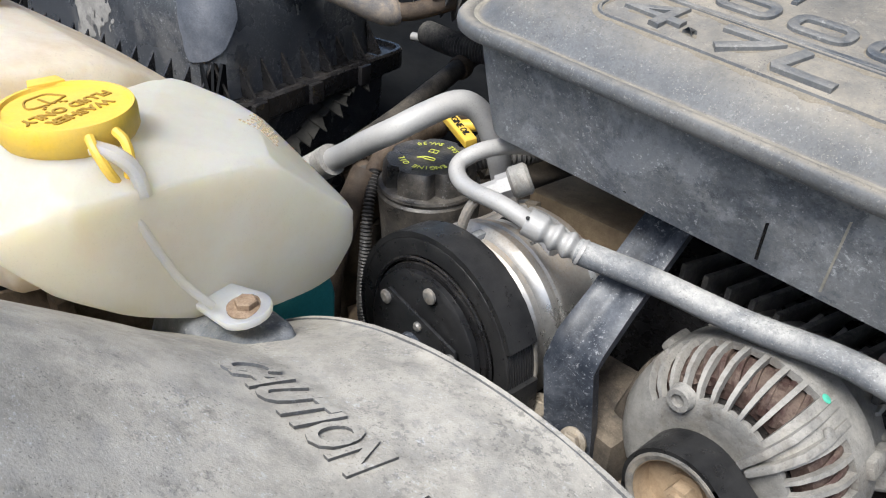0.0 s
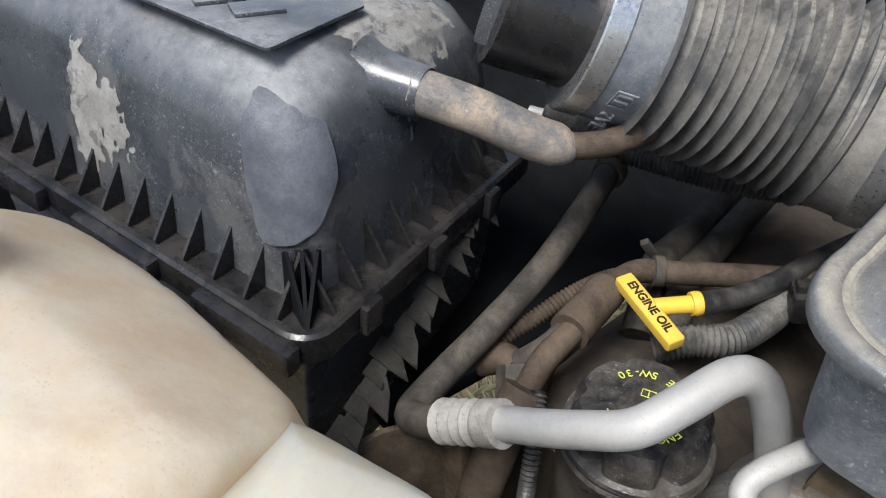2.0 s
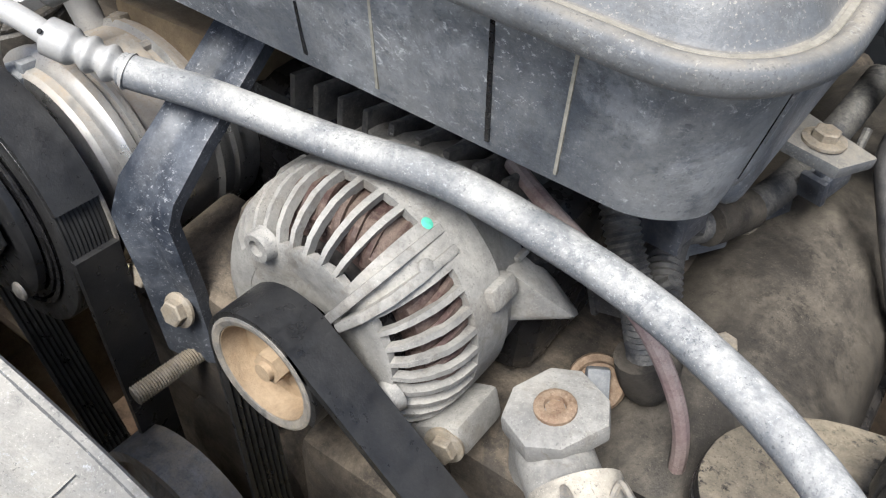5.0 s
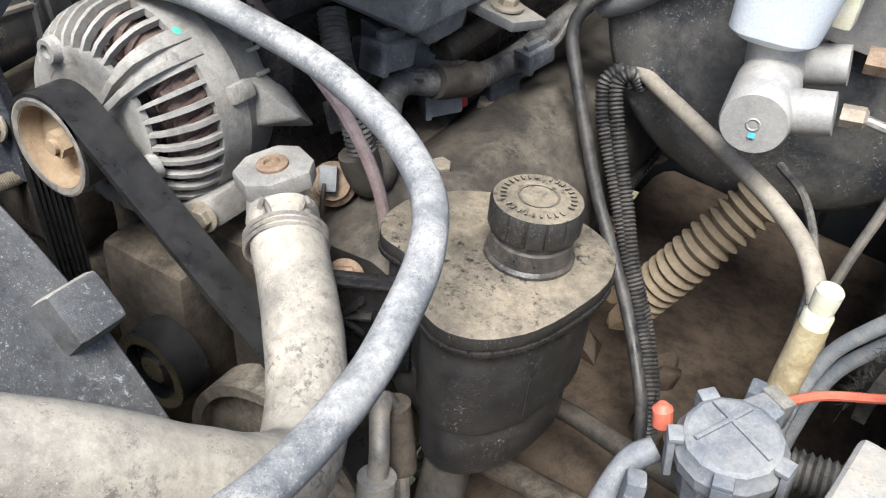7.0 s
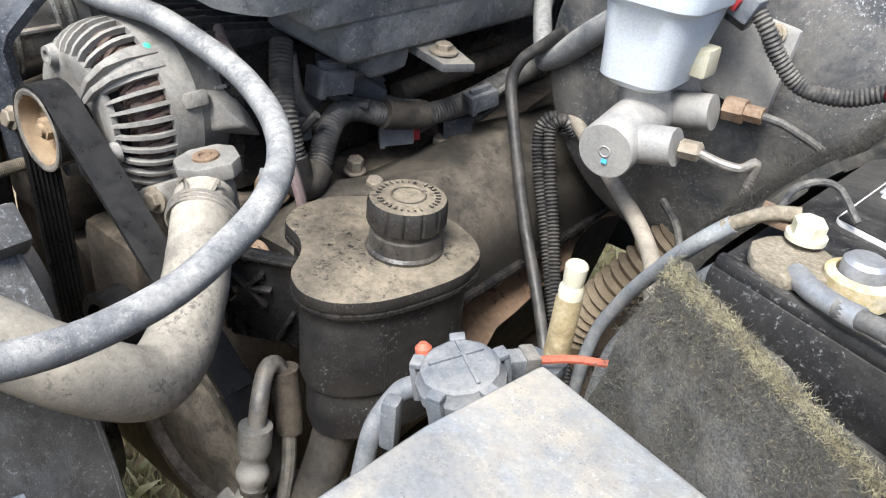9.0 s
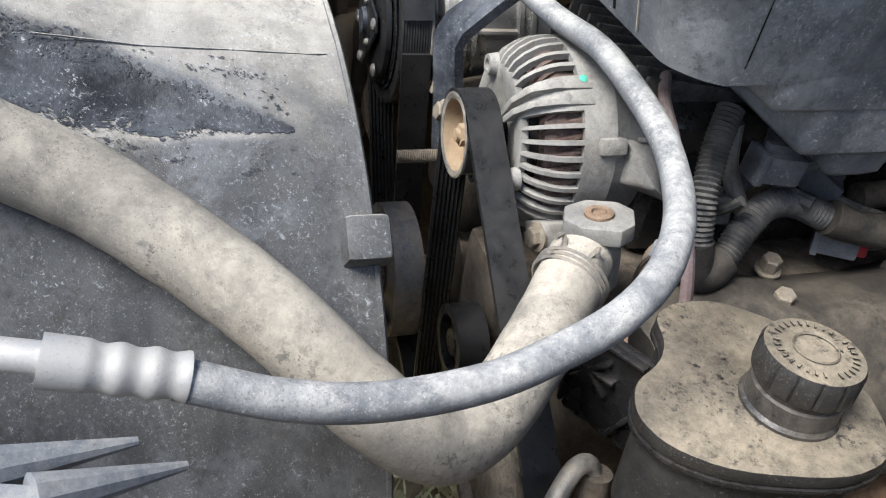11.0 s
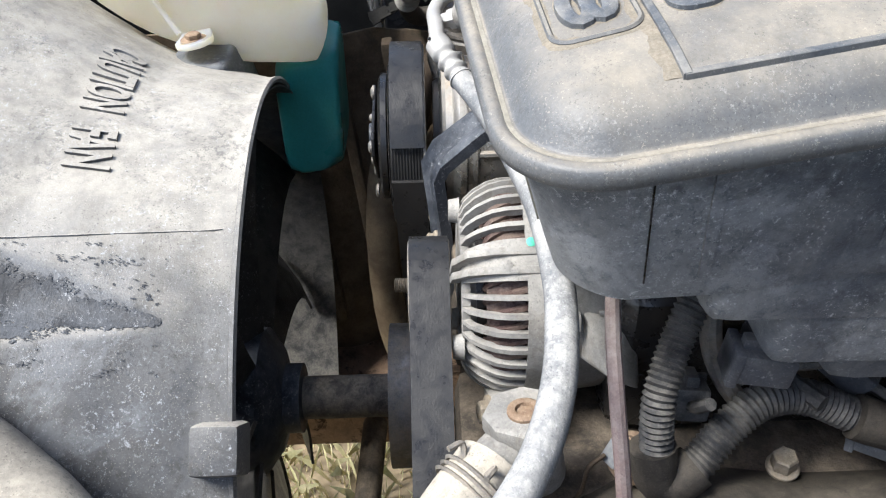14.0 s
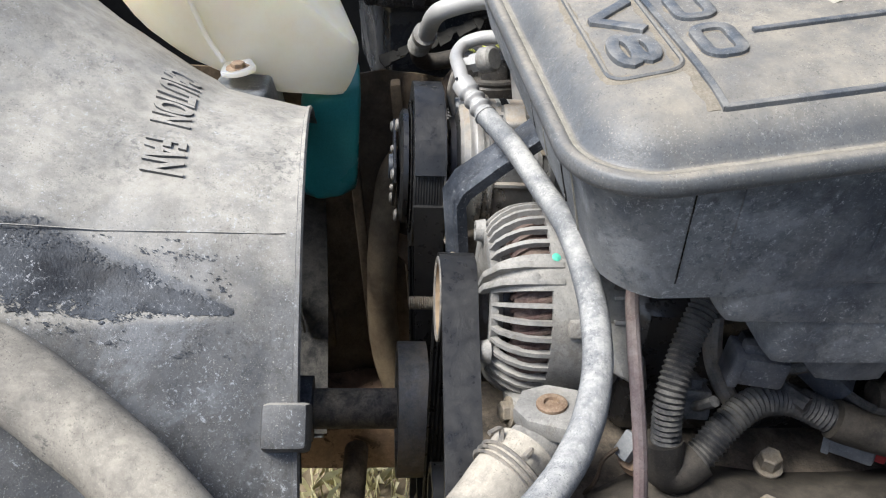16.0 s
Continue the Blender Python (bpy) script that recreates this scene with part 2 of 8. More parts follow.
    rr = ramp(noi(s1 * 2.1, 4.0), 0.3, 0.7, max(rough - 0.1, 0.05), min(rough + 0.12, 1.0))
    if dusty is not None:
        x = nodes.new("ShaderNodeMix")
        link(dusty, x.inputs[0])
        link(rr, x.inputs[2])
        x.inputs[3].default_value = 0.95
        rr = x.outputs[0]
        if metal:
            mm = nodes.new("ShaderNodeMapRange")
            link(dusty, mm.inputs["Value"])
            mm.inputs["To Min"].default_value, mm.inputs["To Max"].default_value = metal, 0.0
            link(mm.outputs["Result"], bsdf.inputs["Metallic"])
    link(rr, bsdf.inputs["Roughness"])
    if sss:
        bsdf.inputs["Subsurface Weight"].default_value = sss
        glow, both = nodes.new("ShaderNodeBsdfTranslucent"), nodes.new("ShaderNodeMixShader")
        link(colour, glow.inputs["Color"])
        both.inputs[0].default_value = 0.5 * sss
        link(bsdf.outputs[0], both.inputs[1])
        link(glow.outputs[0], both.inputs[2])
        link(both.outputs[0], nodes["Material Output"].inputs["Surface"])
        bsdf.inputs["Subsurface Radius"].default_value = (0.03, 0.025, 0.015)
        bsdf.inputs["Subsurface Scale"].default_value = 1.4
    if bump:
        bp = nodes.new("ShaderNodeBump")
        bp.inputs["Strength"].default_value, bp.inputs["Distance"].default_value = bump, 0.0009
        link(noi(bscale, 5.0, 0.6), bp.inputs["Height"])
        link(bp.outputs[0], bsdf.inputs["Normal"])
    return m


# dust thins on slopes, which also paints the flanks' darker shading
M_COVER = mat("grey_black_moulded_plastic", (0.058, 0.066, 0.078), (0.095, 0.104, 0.118), 0.45, s1=9, dust=(0.38, 0.335, 0.265), amount=(0.28, 0.7), up=0.8, face=(0.5, 1.0), mottle=0.3, specks=0.45, speck=(0.5, 0.5, 0.48), bump=0.25, spec=0.4, flakes=0.3)
M_LETTER = mat("rubbed_grey_lettering_plastic", (0.055, 0.065, 0.08), (0.085, 0.097, 0.114), 0.42, s1=30, dust=(0.4, 0.37, 0.32), amount=(0.0, 0.42), up=0.5, specks=0.3, bump=0.2, spec=0.4, flakes=0.3)
# face and lean spread the dust so it also paints the shaded driver's side
M_SHROUD = mat("dusty_shroud_plastic", (0.034, 0.038, 0.046), (0.064, 0.07, 0.08), 0.5, s1=8, dust=(0.48, 0.45, 0.395), amount=(0.62, 0.85), up=0.86, face=(0.5, 0.82), mottle=0.8, lean=(-0.38, 0.3, 0.875), specks=0.8, speck=(0.55, 0.58, 0.62), grime=(0.17, 0.185, 0.21), grimy=0.4, bump=0.3, bscale=900, flakes=0.45, spec=0.5)
M_BOTTLE = mat("milky_polyethylene", (0.86, 0.85, 0.785), (0.85, 0.805, 0.665), 0.33, s1=6, s2=40, sss=1.0, bump=0.03, dust=(0.45, 0.34, 0.22), amount=(0.0, 0.16), up=0.3, flakes=0.0, spec=0.5, grain=0.04, mottle=0.0)
M_TANK = mat("tan_stained_polyethylene", (0.81, 0.755, 0.645), (0.74, 0.61, 0.44), 0.42, s1=7, s2=40, sss=0.8, bump=0.05, dust=(0.42, 0.29, 0.17), amount=(0.0, 0.4), up=0.3, flakes=0.0, spec=0.5, grain=0.05, mottle=0.0)
M_TEAL = mat("teal_washer_fluid_in_plastic", (0.02, 0.2, 0.2), (0.035, 0.25, 0.235), 0.35, s1=12, sss=0.1, bump=0.05, mottle=0.0)
M_YELLOW = mat("yellow_plastic", (0.74, 0.485, 0.045), (0.68, 0.44, 0.06), 0.42, s1=40, bump=0.06, dust=(0.5, 0.36, 0.15), amount=(0.0, 0.3), flakes=0.0, grain=0.08, spec=0.5, mottle=0.0)
M_INK = mat("brown_moulded_lettering", (0.33, 0.2, 0.03), rough=0.6)
M_BLACKINK = mat("black_print", (0.015, 0.015, 0.015), rough=0.6)
M_GREENINK = mat("yellow_green_print", (0.62, 0.66, 0.12), rough=0.6)
M_WHITEINK = mat("white_print", (0.75, 0.75, 0.75), rough=0.6)
M_HOSE = mat("weathered_grey_rubber", (0.085, 0.095, 0.112), (0.14, 0.15, 0.165), 0.62, s1=34, dust=(0.5, 0.49, 0.465), amount=(0.2, 0.8), up=0.75, face=(-0.1, 0.75), specks=0.5, bump=0.5, flakes=0.5)
M_RADHOSE = mat("dust_caked_radiator_hose", (0.12, 0.115, 0.108), (0.2, 0.185, 0.165), 0.85, s1=24, dust=(0.44, 0.4, 0.335), amount=(0.3, 0.95), up=0.6, bump=0.2, bscale=800, flakes=0.9, grime=(0.07, 0.068, 0.066), grimy=0.5)
M_ALU = mat("dull_aluminium_pipe", (0.36, 0.362, 0.365), (0.42, 0.42, 0.42), 0.46, metal=0.5, s1=22, dust=(0.42, 0.39, 0.35), amount=(0.1, 0.5), up=0.3, bump=0.15, flakes=0.0, grain=0.1, mottle=0.0)
M_CAST = mat("oxidised_cast_aluminium", (0.19, 0.186, 0.18), (0.28, 0.273, 0.26), 0.62, metal=0.3, s1=40, dust=(0.42, 0.4, 0.36), amount=(0.15, 0.7), up=0.5, bump=0.3, bscale=800, grime=(0.12, 0.1, 0.08), grimy=0.5, flakes=0.5)
M_SILVER = mat("machined_aluminium_body", (0.42, 0.42, 0.415), (0.55, 0.545, 0.535), 0.3, metal=0.85, s1=18, dust=(0.36, 0.29, 0.215), amount=(0.0, 0.9), up=0.9, face=(0.3, 1.0), bump=0.12, flakes=0.3, grain=0.12)
M_COPPER = mat("varnished_copper_windings", (0.075, 0.042, 0.038), (0.055, 0.032, 0.03), 0.5, metal=0.2, s1=120, dust=(0.25, 0.2, 0.16), amount=(0.0, 0.5), up=0.3, bump=0.8, bscale=500)
M_BLACK = mat("black_metal_paint", (0.014, 0.018, 0.026), (0.028, 0.034, 0.046), 0.4, s1=30, dust=(0.4, 0.42, 0.46), amount=(0.0, 0.22), up=0.3, specks=0.5, bump=0.03, spec=0.3)
M_RUBBER = mat("black_belt_rubber", (0.012, 0.012, 0.013), (0.018, 0.018, 0.019), 0.34, s1=60, bump=0.2, dust=(0.24, 0.23, 0.21), amount=(0.0, 0.06), up=0.4, spec=0.5)
M_PULLEY = mat("worn_grey_steel_pulley", (0.2, 0.2, 0.2), (0.32, 0.31, 0.3), 0.45, metal=0.7, s1=80, dust=(0.4, 0.34, 0.26), amount=(0.0, 0.6), bump=0.2)
M_TANRUST = mat("tan_mud_film", (0.4, 0.3, 0.2), (0.31, 0.225, 0.145), 0.85, s1=60, s2=400, bump=0.5)
M_RUST = mat("rusty_steel", (0.17, 0.1, 0.065), (0.26, 0.18, 0.12), 0.7, metal=0.3, s1=120, dust=(0.38, 0.3, 0.22), amount=(0.1, 0.6), up=0.3, bump=0.6)
M_BOLT = mat("dirty_zinc_bolt", (0.24, 0.205, 0.16), (0.34, 0.31, 0.27), 0.5, metal=0.5, s1=120, dust=(0.4, 0.33, 0.24), amount=(0.1, 0.6), up=0.4, bump=0.4)
M_BRIGHT = mat("bright_zinc_rivet", (0.55, 0.55, 0.55), rough=0.35, metal=0.9, s1=200, bump=0.1)
# the bluish dust on upward faces also paints sky sheen; upright faces stay dark
M_LID = mat("grey_black_airbox_plastic", (0.022, 0.026, 0.033), (0.04, 0.045, 0.054), 0.24, s1=8, dust=(0.36, 0.363, 0.37), amount=(0.18, 0.72), up=0.9, face=(0.3, 1.0), specks=0.35, bump=0.06, spec=0.6, grime=(0.16, 0.155, 0.15), grimy=0.3)
M_GLOSS = mat("black_shiny_plastic", (0.01, 0.01, 0.011), (0.016, 0.016, 0.018), 0.25, s1=40, dust=(0.3, 0.26, 0.22), amount=(0.0, 0.1), up=0.9, bump=0.2, spec=0.5)
M_PATCH = mat("dried_glue_film", (0.075, 0.083, 0.1), (0.115, 0.124, 0.145), 0.45, s1=50, bump=0.4)
M_FLAKE = mat("pale_flaking_dirt_film", (0.2, 0.195, 0.185), (0.29, 0.28, 0.265), 0.7, s1=50, bump=0.2, grime=(0.05, 0.05, 0.055), grimy=0.6)
M_CABLEGREY = mat("scuffed_dark_grey_cable", (0.05, 0.052, 0.056), (0.085, 0.085, 0.085), 0.5, s1=40, dust=(0.38, 0.36, 0.32), amount=(0.0, 0.5), up=0.4, specks=0.5, bump=0.3)
M_NAVY = mat("navy_black_connector_plastic", (0.034, 0.041, 0.056), (0.06, 0.069, 0.088), 0.38, s1=40, dust=(0.36, 0.35, 0.33), amount=(0.0, 0.35), up=0.6, specks=0.4, bump=0.2, spec=0.5)
M_CUFF = mat("weathered_grey_rubber_cuff", (0.09, 0.092, 0.096), (0.13, 0.13, 0.13), 0.6, s1=30, dust=(0.4, 0.37, 0.32), amount=(0.1, 0.6), up=0.4, bump=0.3)
M_BELLOWS = mat("black_intake_rubber", (0.045, 0.048, 0.053), (0.075, 0.078, 0.083), 0.45, s1=40, dust=(0.42, 0.39, 0.34), amount=(0.08, 0.55), up=0.7, bump=0.3)
M_BROWN = mat("oil_soaked_brown_hose", (0.035, 0.025, 0.018), (0.06, 0.043, 0.032), 0.7, s1=50, dust=(0.15, 0.112, 0.08), amount=(0.05, 0.6), up=0.6, bump=0.6)
M_DARKHOSE = mat("dirty_black_hose", (0.022, 0.021, 0.02), (0.042, 0.038, 0.034), 0.65, s1=40, dust=(0.15, 0.128, 0.102), amount=(0.05, 0.6), up=0.7, bump=0.5)
M_LOOM = mat("dusty_black_wire_loom", (0.03, 0.031, 0.034), (0.052, 0.053, 0.057), 0.45, s1=70, dust=(0.36, 0.335, 0.29), amount=(0.0, 0.46), up=0.7, bump=0.3)
M_VALVE = mat("dusty_black_valve_cover", (0.02, 0.019, 0.0185), (0.03, 0.028, 0.027), 0.48, s1=16, dust=(0.26, 0.225, 0.18), amount=(0.1, 0.52), up=0.9, face=(0.1, 1.0), bump=0.35, flakes=0.6)
M_VALVEBROWN = mat("brown_dusty_valve_cover", (0.034, 0.028, 0.023), (0.044, 0.036, 0.029), 0.7, s1=22, dust=(0.105, 0.085, 0.065), amount=(0.15, 0.7), up=0.5, bump=0.4, flakes=0.9)
M_PALEBROWN = mat("pale_tan_brown", (0.2, 0.15, 0.095), (0.14, 0.1, 0.065), 0.8, s1=30, dust=(0.32, 0.25, 0.16), amount=(0.1, 0.6), up=0.2, bump=0.5)
M_BLOCK = mat("grimy_engine_casting", (0.03, 0.026, 0.023), (0.065, 0.056, 0.048), 0.8, s1=35, dust=(0.28, 0.225, 0.165), amount=(0.03, 0.5), up=0.6, bump=0.8, bscale=300)
M_BODY = mat("black_body_paint", (0.007, 0.008, 0.0095), (0.012, 0.013, 0.0145), 0.7, s1=12, dust=(0.05, 0.047, 0.04), amount=(0.0, 0.06), up=0.5, bump=0.1, spec=0.03)
M_FRAME = mat("scaled_tan_frame_rail", (0.4, 0.265, 0.18), (0.3, 0.2, 0.135), 0.8, s1=24, grime=(0.03, 0.018, 0.012), grimy=0.95, dust=(0.14, 0.1, 0.07), amount=(0.0, 0.8), bump=0.8, bscale=250)
M_FELT = mat("matted_grey_felt", (0.13, 0.135, 0.136), (0.21, 0.208, 0.2), 0.98, s1=16, s2=900, dust=(0.36, 0.29, 0.18), amount=(0.0, 0.26), flakes=0.9, bump=2.0, bscale=1200, grain=0.7, mottle=0.6)
M_STRAW = mat("straw_and_lint", (0.5, 0.46, 0.3), (0.35, 0.31, 0.2), 0.95, s1=90)
M_BATT = mat("black_battery_case", (0.014, 0.014, 0.016), (0.022, 0.022, 0.024), 0.38, s1=24, dust=(0.32, 0.3, 0.26), amount=(0.0, 0.2), up=0.8, bump=0.3, specks=0.4)
M_GREYCAP = mat("ribbed_grey_battery_cap", (0.045, 0.047, 0.05), (0.065, 0.067, 0.07), 0.5, s1=30, dust=(0.4, 0.38, 0.34), amount=(0.0, 0.3), up=0.5)
M_LABEL = mat("silver_grey_label", (0.36, 0.38, 0.42), (0.46, 0.47, 0.49), 0.4, s1=30, bump=0.05, dust=(0.3, 0.27, 0.2), amount=(0.0, 0.4))
M_WHITE = mat("white_label_paper", (0.72, 0.72, 0.7), (0.62, 0.62, 0.6), 0.5, s1=60, bump=0.05, dust=(0.38, 0.36, 0.32), amount=(0.0, 0.45), mottle=0.0)
M_GOLD = mat("gold_print", (0.36, 0.26, 0.06), (0.42, 0.32, 0.1), 0.4, s1=40, bump=0.05)
M_LEAD = mat("lead_terminal", (0.42, 0.43, 0.45), (0.5, 0.5, 0.5), 0.5, metal=0.6, s1=120, bump=0.15, bscale=350)
M_CORRODE = mat("yellow_brown_corrosion", (0.52, 0.41, 0.2), (0.58, 0.53, 0.42), 0.85, s1=90, bump=0.5, bscale=350)
M_RESERVOIR = mat("white_translucent_reservoir", (0.62, 0.69, 0.77), (0.7, 0.75, 0.8), 0.4, s1=16, sss=0.2, bump=0.05, dust=(0.5, 0.46, 0.4), amount=(0.0, 0.3), up=0.4, mottle=0.0)
M_MASTER = mat("bare_cast_master_cylinder", (0.29, 0.29, 0.288), (0.36, 0.355, 0.345), 0.52, metal=0.3, s1=50, dust=(0.54, 0.5, 0.44), amount=(0.1, 0.5), up=0.4, bump=0.12)
M_PSCAN = mat("dusty_black_reservoir", (0.018, 0.018, 0.019), (0.03, 0.03, 0.032), 0.45, s1=24, dust=(0.36, 0.305, 0.225), amount=(0.35, 0.75), up=0.95, face=(0.4, 0.95), bump=0.3, specks=0.1, flakes=1.0, mottle=0.6)
M_GREYPLAST = mat("grey_plastic", (0.1, 0.118, 0.145), (0.16, 0.175, 0.2), 0.5, s1=50, dust=(0.48, 0.46, 0.42), amount=(0.05, 0.4), up=0.7, specks=0.3, bump=0.2)
M_PLATE = mat("pale_grey_dusty_panel", (0.21, 0.235, 0.265), (0.29, 0.312, 0.335), 0.5, s1=12, dust=(0.47, 0.41, 0.32), amount=(0.0, 0.7), up=0.8, specks=0.4, bump=0.2, grime=(0.16, 0.14, 0.12), grimy=0.3)
M_CREAM = mat("yellowed_grimy_tube", (0.3, 0.24, 0.13), (0.44, 0.38, 0.25), 0.55, s1=50, bump=0.4, grime=(0.14, 0.1, 0.06), grimy=0.4)
M_IVORY = mat("ivory_plastic", (0.62, 0.6, 0.48), (0.55, 0.51, 0.37), 0.45, s1=80, mottle=0.0)
M_RED = mat("red_plastic", (0.36, 0.035, 0.04), (0.28, 0.03, 0.035), 0.45, s1=60)
M_REDWIRE = mat("faded_red_wire", (0.6, 0.16, 0.1), (0.5, 0.12, 0.08), 0.5, s1=60)
M_MAROON = mat("maroon_rubber_line", (0.2, 0.13, 0.13), (0.26, 0.19, 0.18), 0.6, s1=40, dust=(0.5, 0.44, 0.4), amount=(0.1, 0.6), up=0.5)
M_GREENDOT = mat("green_paint_dab", (0.1, 0.5, 0.36), rough=0.5)
M_BLUEDOT = mat("blue_paint_dab", (0.1, 0.5, 0.75), rough=0.5)
M_SOIL = mat("dry_soil", (0.3, 0.24, 0.16), (0.22, 0.17, 0.11), 0.95, s1=8, s2=90, bump=0.5, bscale=60)
M_GRASS = mat("dry_and_green_grass", (0.62, 0.55, 0.36), (0.42, 0.4, 0.2), 0.8, s1=9, s2=40)
M_BOOT = mat("dusty_tan_rubber_boot", (0.19, 0.15, 0.105), (0.25, 0.2, 0.14), 0.8, s1=60, bump=0.3)
M_ARCH = mat("brown_mud_film", (0.065, 0.049, 0.036), (0.11, 0.083, 0.06), 0.85, s1=30, dust=(0.28, 0.21, 0.14), amount=(0.05, 0.5), up=0.2, bump=0.7, bscale=260, grimy=0.85)
M_OILCAP = mat("worn_black_oil_cap", (0.012, 0.012, 0.013), (0.018, 0.018, 0.02), 0.33, s1=40, dust=(0.3, 0.26, 0.21), amount=(0.0, 0.28), up=0.2, bump=0.35, specks=0.4, spec=0.5)
M_MUDSLEEVE = mat("mud_stained_grey_sleeve", (0.09, 0.095, 0.105), (0.14, 0.14, 0.145), 0.6, s1=26, dust=(0.42, 0.33, 0.24), amount=(0.0, 0.95), up=0.2, bump=0.4, specks=0.3)
M_PUMP = mat("dusty_dark_pulley", (0.05, 0.047, 0.043), (0.08, 0.075, 0.068), 0.6, s1=60, dust=(0.4, 0.34, 0.27), amount=(0.1, 0.7), up=0.3, bump=0.2)

M_PRINT = mat("faded_brown_print", (0.45, 0.35, 0.22), rough=0.6)
M_CABLE = mat("tan_dusty_cable", (0.2, 0.18, 0.15), (0.27, 0.24, 0.2), 0.7, s1=40, dust=(0.46, 0.41, 0.34), amount=(0.2, 0.7), up=0.6, bump=0.4)
M_THINHOSE = mat("bare_black_hose", (0.014, 0.014, 0.016), (0.024, 0.024, 0.027), 0.4, s1=50, dust=(0.28, 0.26, 0.23), amount=(0.0, 0.3), up=0.8, bump=0.25, spec=0.5)
M_BOOSTER = mat("dusty_booster_paint", (0.028, 0.033, 0.04), (0.05, 0.055, 0.063), 0.5, s1=18, dust=(0.34, 0.31, 0.27), amount=(0.0, 0.4), up=0.2, specks=0.9, speck=(0.6, 0.62, 0.65), bump=0.3, flakes=0.5)
M_STRIP = mat("crumbling_grey_foam", (0.008, 0.008, 0.0078), (0.016, 0.0155, 0.014), 0.7, s1=50, dust=(0.06, 0.056, 0.048), amount=(0.0, 0.5), up=0.3, bump=0.6)
M_DARKFELT = mat("darker_felt", (0.035, 0.036, 0.037), (0.06, 0.06, 0.058), 0.98, s1=40, s2=900, dust=(0.28, 0.25, 0.2), amount=(0.0, 0.35), bump=2.0, bscale=1200, grain=0.7)
M_SKIRT = mat("splashed_skirt_plastic", (0.052, 0.062, 0.078), (0.092, 0.104, 0.124), 0.4, s1=16, dust=(0.4, 0.4, 0.39), amount=(0.0, 0.5), up=0.2, face=(-0.2, 0.8), specks=0.9, speck=(0.65, 0.66, 0.67), grime=(0.26, 0.275, 0.3), grimy=0.45, bump=0.3, spec=0.5, flakes=0.8, mottle=0.4)
# dark tone for the painted shade of the shroud's hollow, with pale scuffs
M_HOLLOW = mat("dark_scuffed_hollow", (0.014, 0.015, 0.018), (0.024, 0.026, 0.03), 0.45, s1=30, dust=(0.24, 0.26, 0.29), amount=(0.0, 0.28), specks=0.8, bump=0.4, spec=0.4)
M_GROOVE = mat("ochre_dust_in_groove", (0.24, 0.222, 0.185), (0.31, 0.288, 0.245), 0.9, s1=60, bump=0.4)
M_BARE = mat("bare_black_clutch_steel", (0.012, 0.012, 0.013), (0.02, 0.02, 0.021), 0.35, s1=60, bump=0.1, spec=0.5)
M_SAND = mat("tan_sand_drift", (0.26, 0.228, 0.18), (0.2, 0.178, 0.145), 0.95, s1=90, s2=900, bump=0.5, grain=0.4)
M_CHALK = mat("pale_dried_mark", (0.38, 0.355, 0.3), (0.27, 0.255, 0.215), 0.9, s1=90, bump=0.3)
M_CRUST = mat("sandy_corrosion_crust", (0.24, 0.205, 0.15), (0.34, 0.3, 0.235), 0.95, s1=70, bump=1.2, bscale=300, grain=0.5)
M_OLDCABLE = mat("weathered_blue_grey_cable", (0.15, 0.175, 0.205), (0.23, 0.255, 0.28), 0.65, s1=40, dust=(0.5, 0.48, 0.44), amount=(0.1, 0.65), up=0.3, specks=0.5, bump=0.4)


# ---- the setting: ground, bay walls, frame, firewall ----
def build_ground():
    bm = bmesh.new()
    bmesh.ops.create_grid(bm, x_segments=60, y_segments=60, size=60)
    for v in bm.verts:
        v.co.z = 0.02 * noise.noise(v.co * 0.7) - 0.01
    solid("ground", bm, M_SOIL, "dry soil with trampled grass under the truck", "ground", kind="structure")
    rng = random.Random(4)
    verts, faces = [], []
    for k in range(26000):
        x, y = rng.uniform(-1.5, 1.3), rng.uniform(-0.9, 1.9)
        h, a, w = rng.uniform(0.02, 0.09), rng.uniform(0, 6.28), rng.uniform(0.001, 0.0022)
        lean = rng.uniform(0.2, 1.3)
        dx, dy = math.cos(a), math.sin(a)
        n = len(verts)
        verts += [(x - dy * w, y + dx * w, -0.02), (x + dy * w, y - dx * w, -0.02), (x + dx * h * lean * 0.5 + dy * w * 0.7, y + dy * h * lean * 0.5 - dx * w * 0.7, h * 0.7), (x + dx * h * lean, y + dy * h * lean, h)]
        faces += [(n, n + 1, n + 2), (n, n + 2, n + 3)]
    me = bpy.data.meshes.new("grass")
    me.from_pydata(verts, [], faces)
    me.materials.append(M_GRASS)
    tagged(new("grass", me), "dry straw-coloured and green grass on the ground", "grass", kind="stuff")


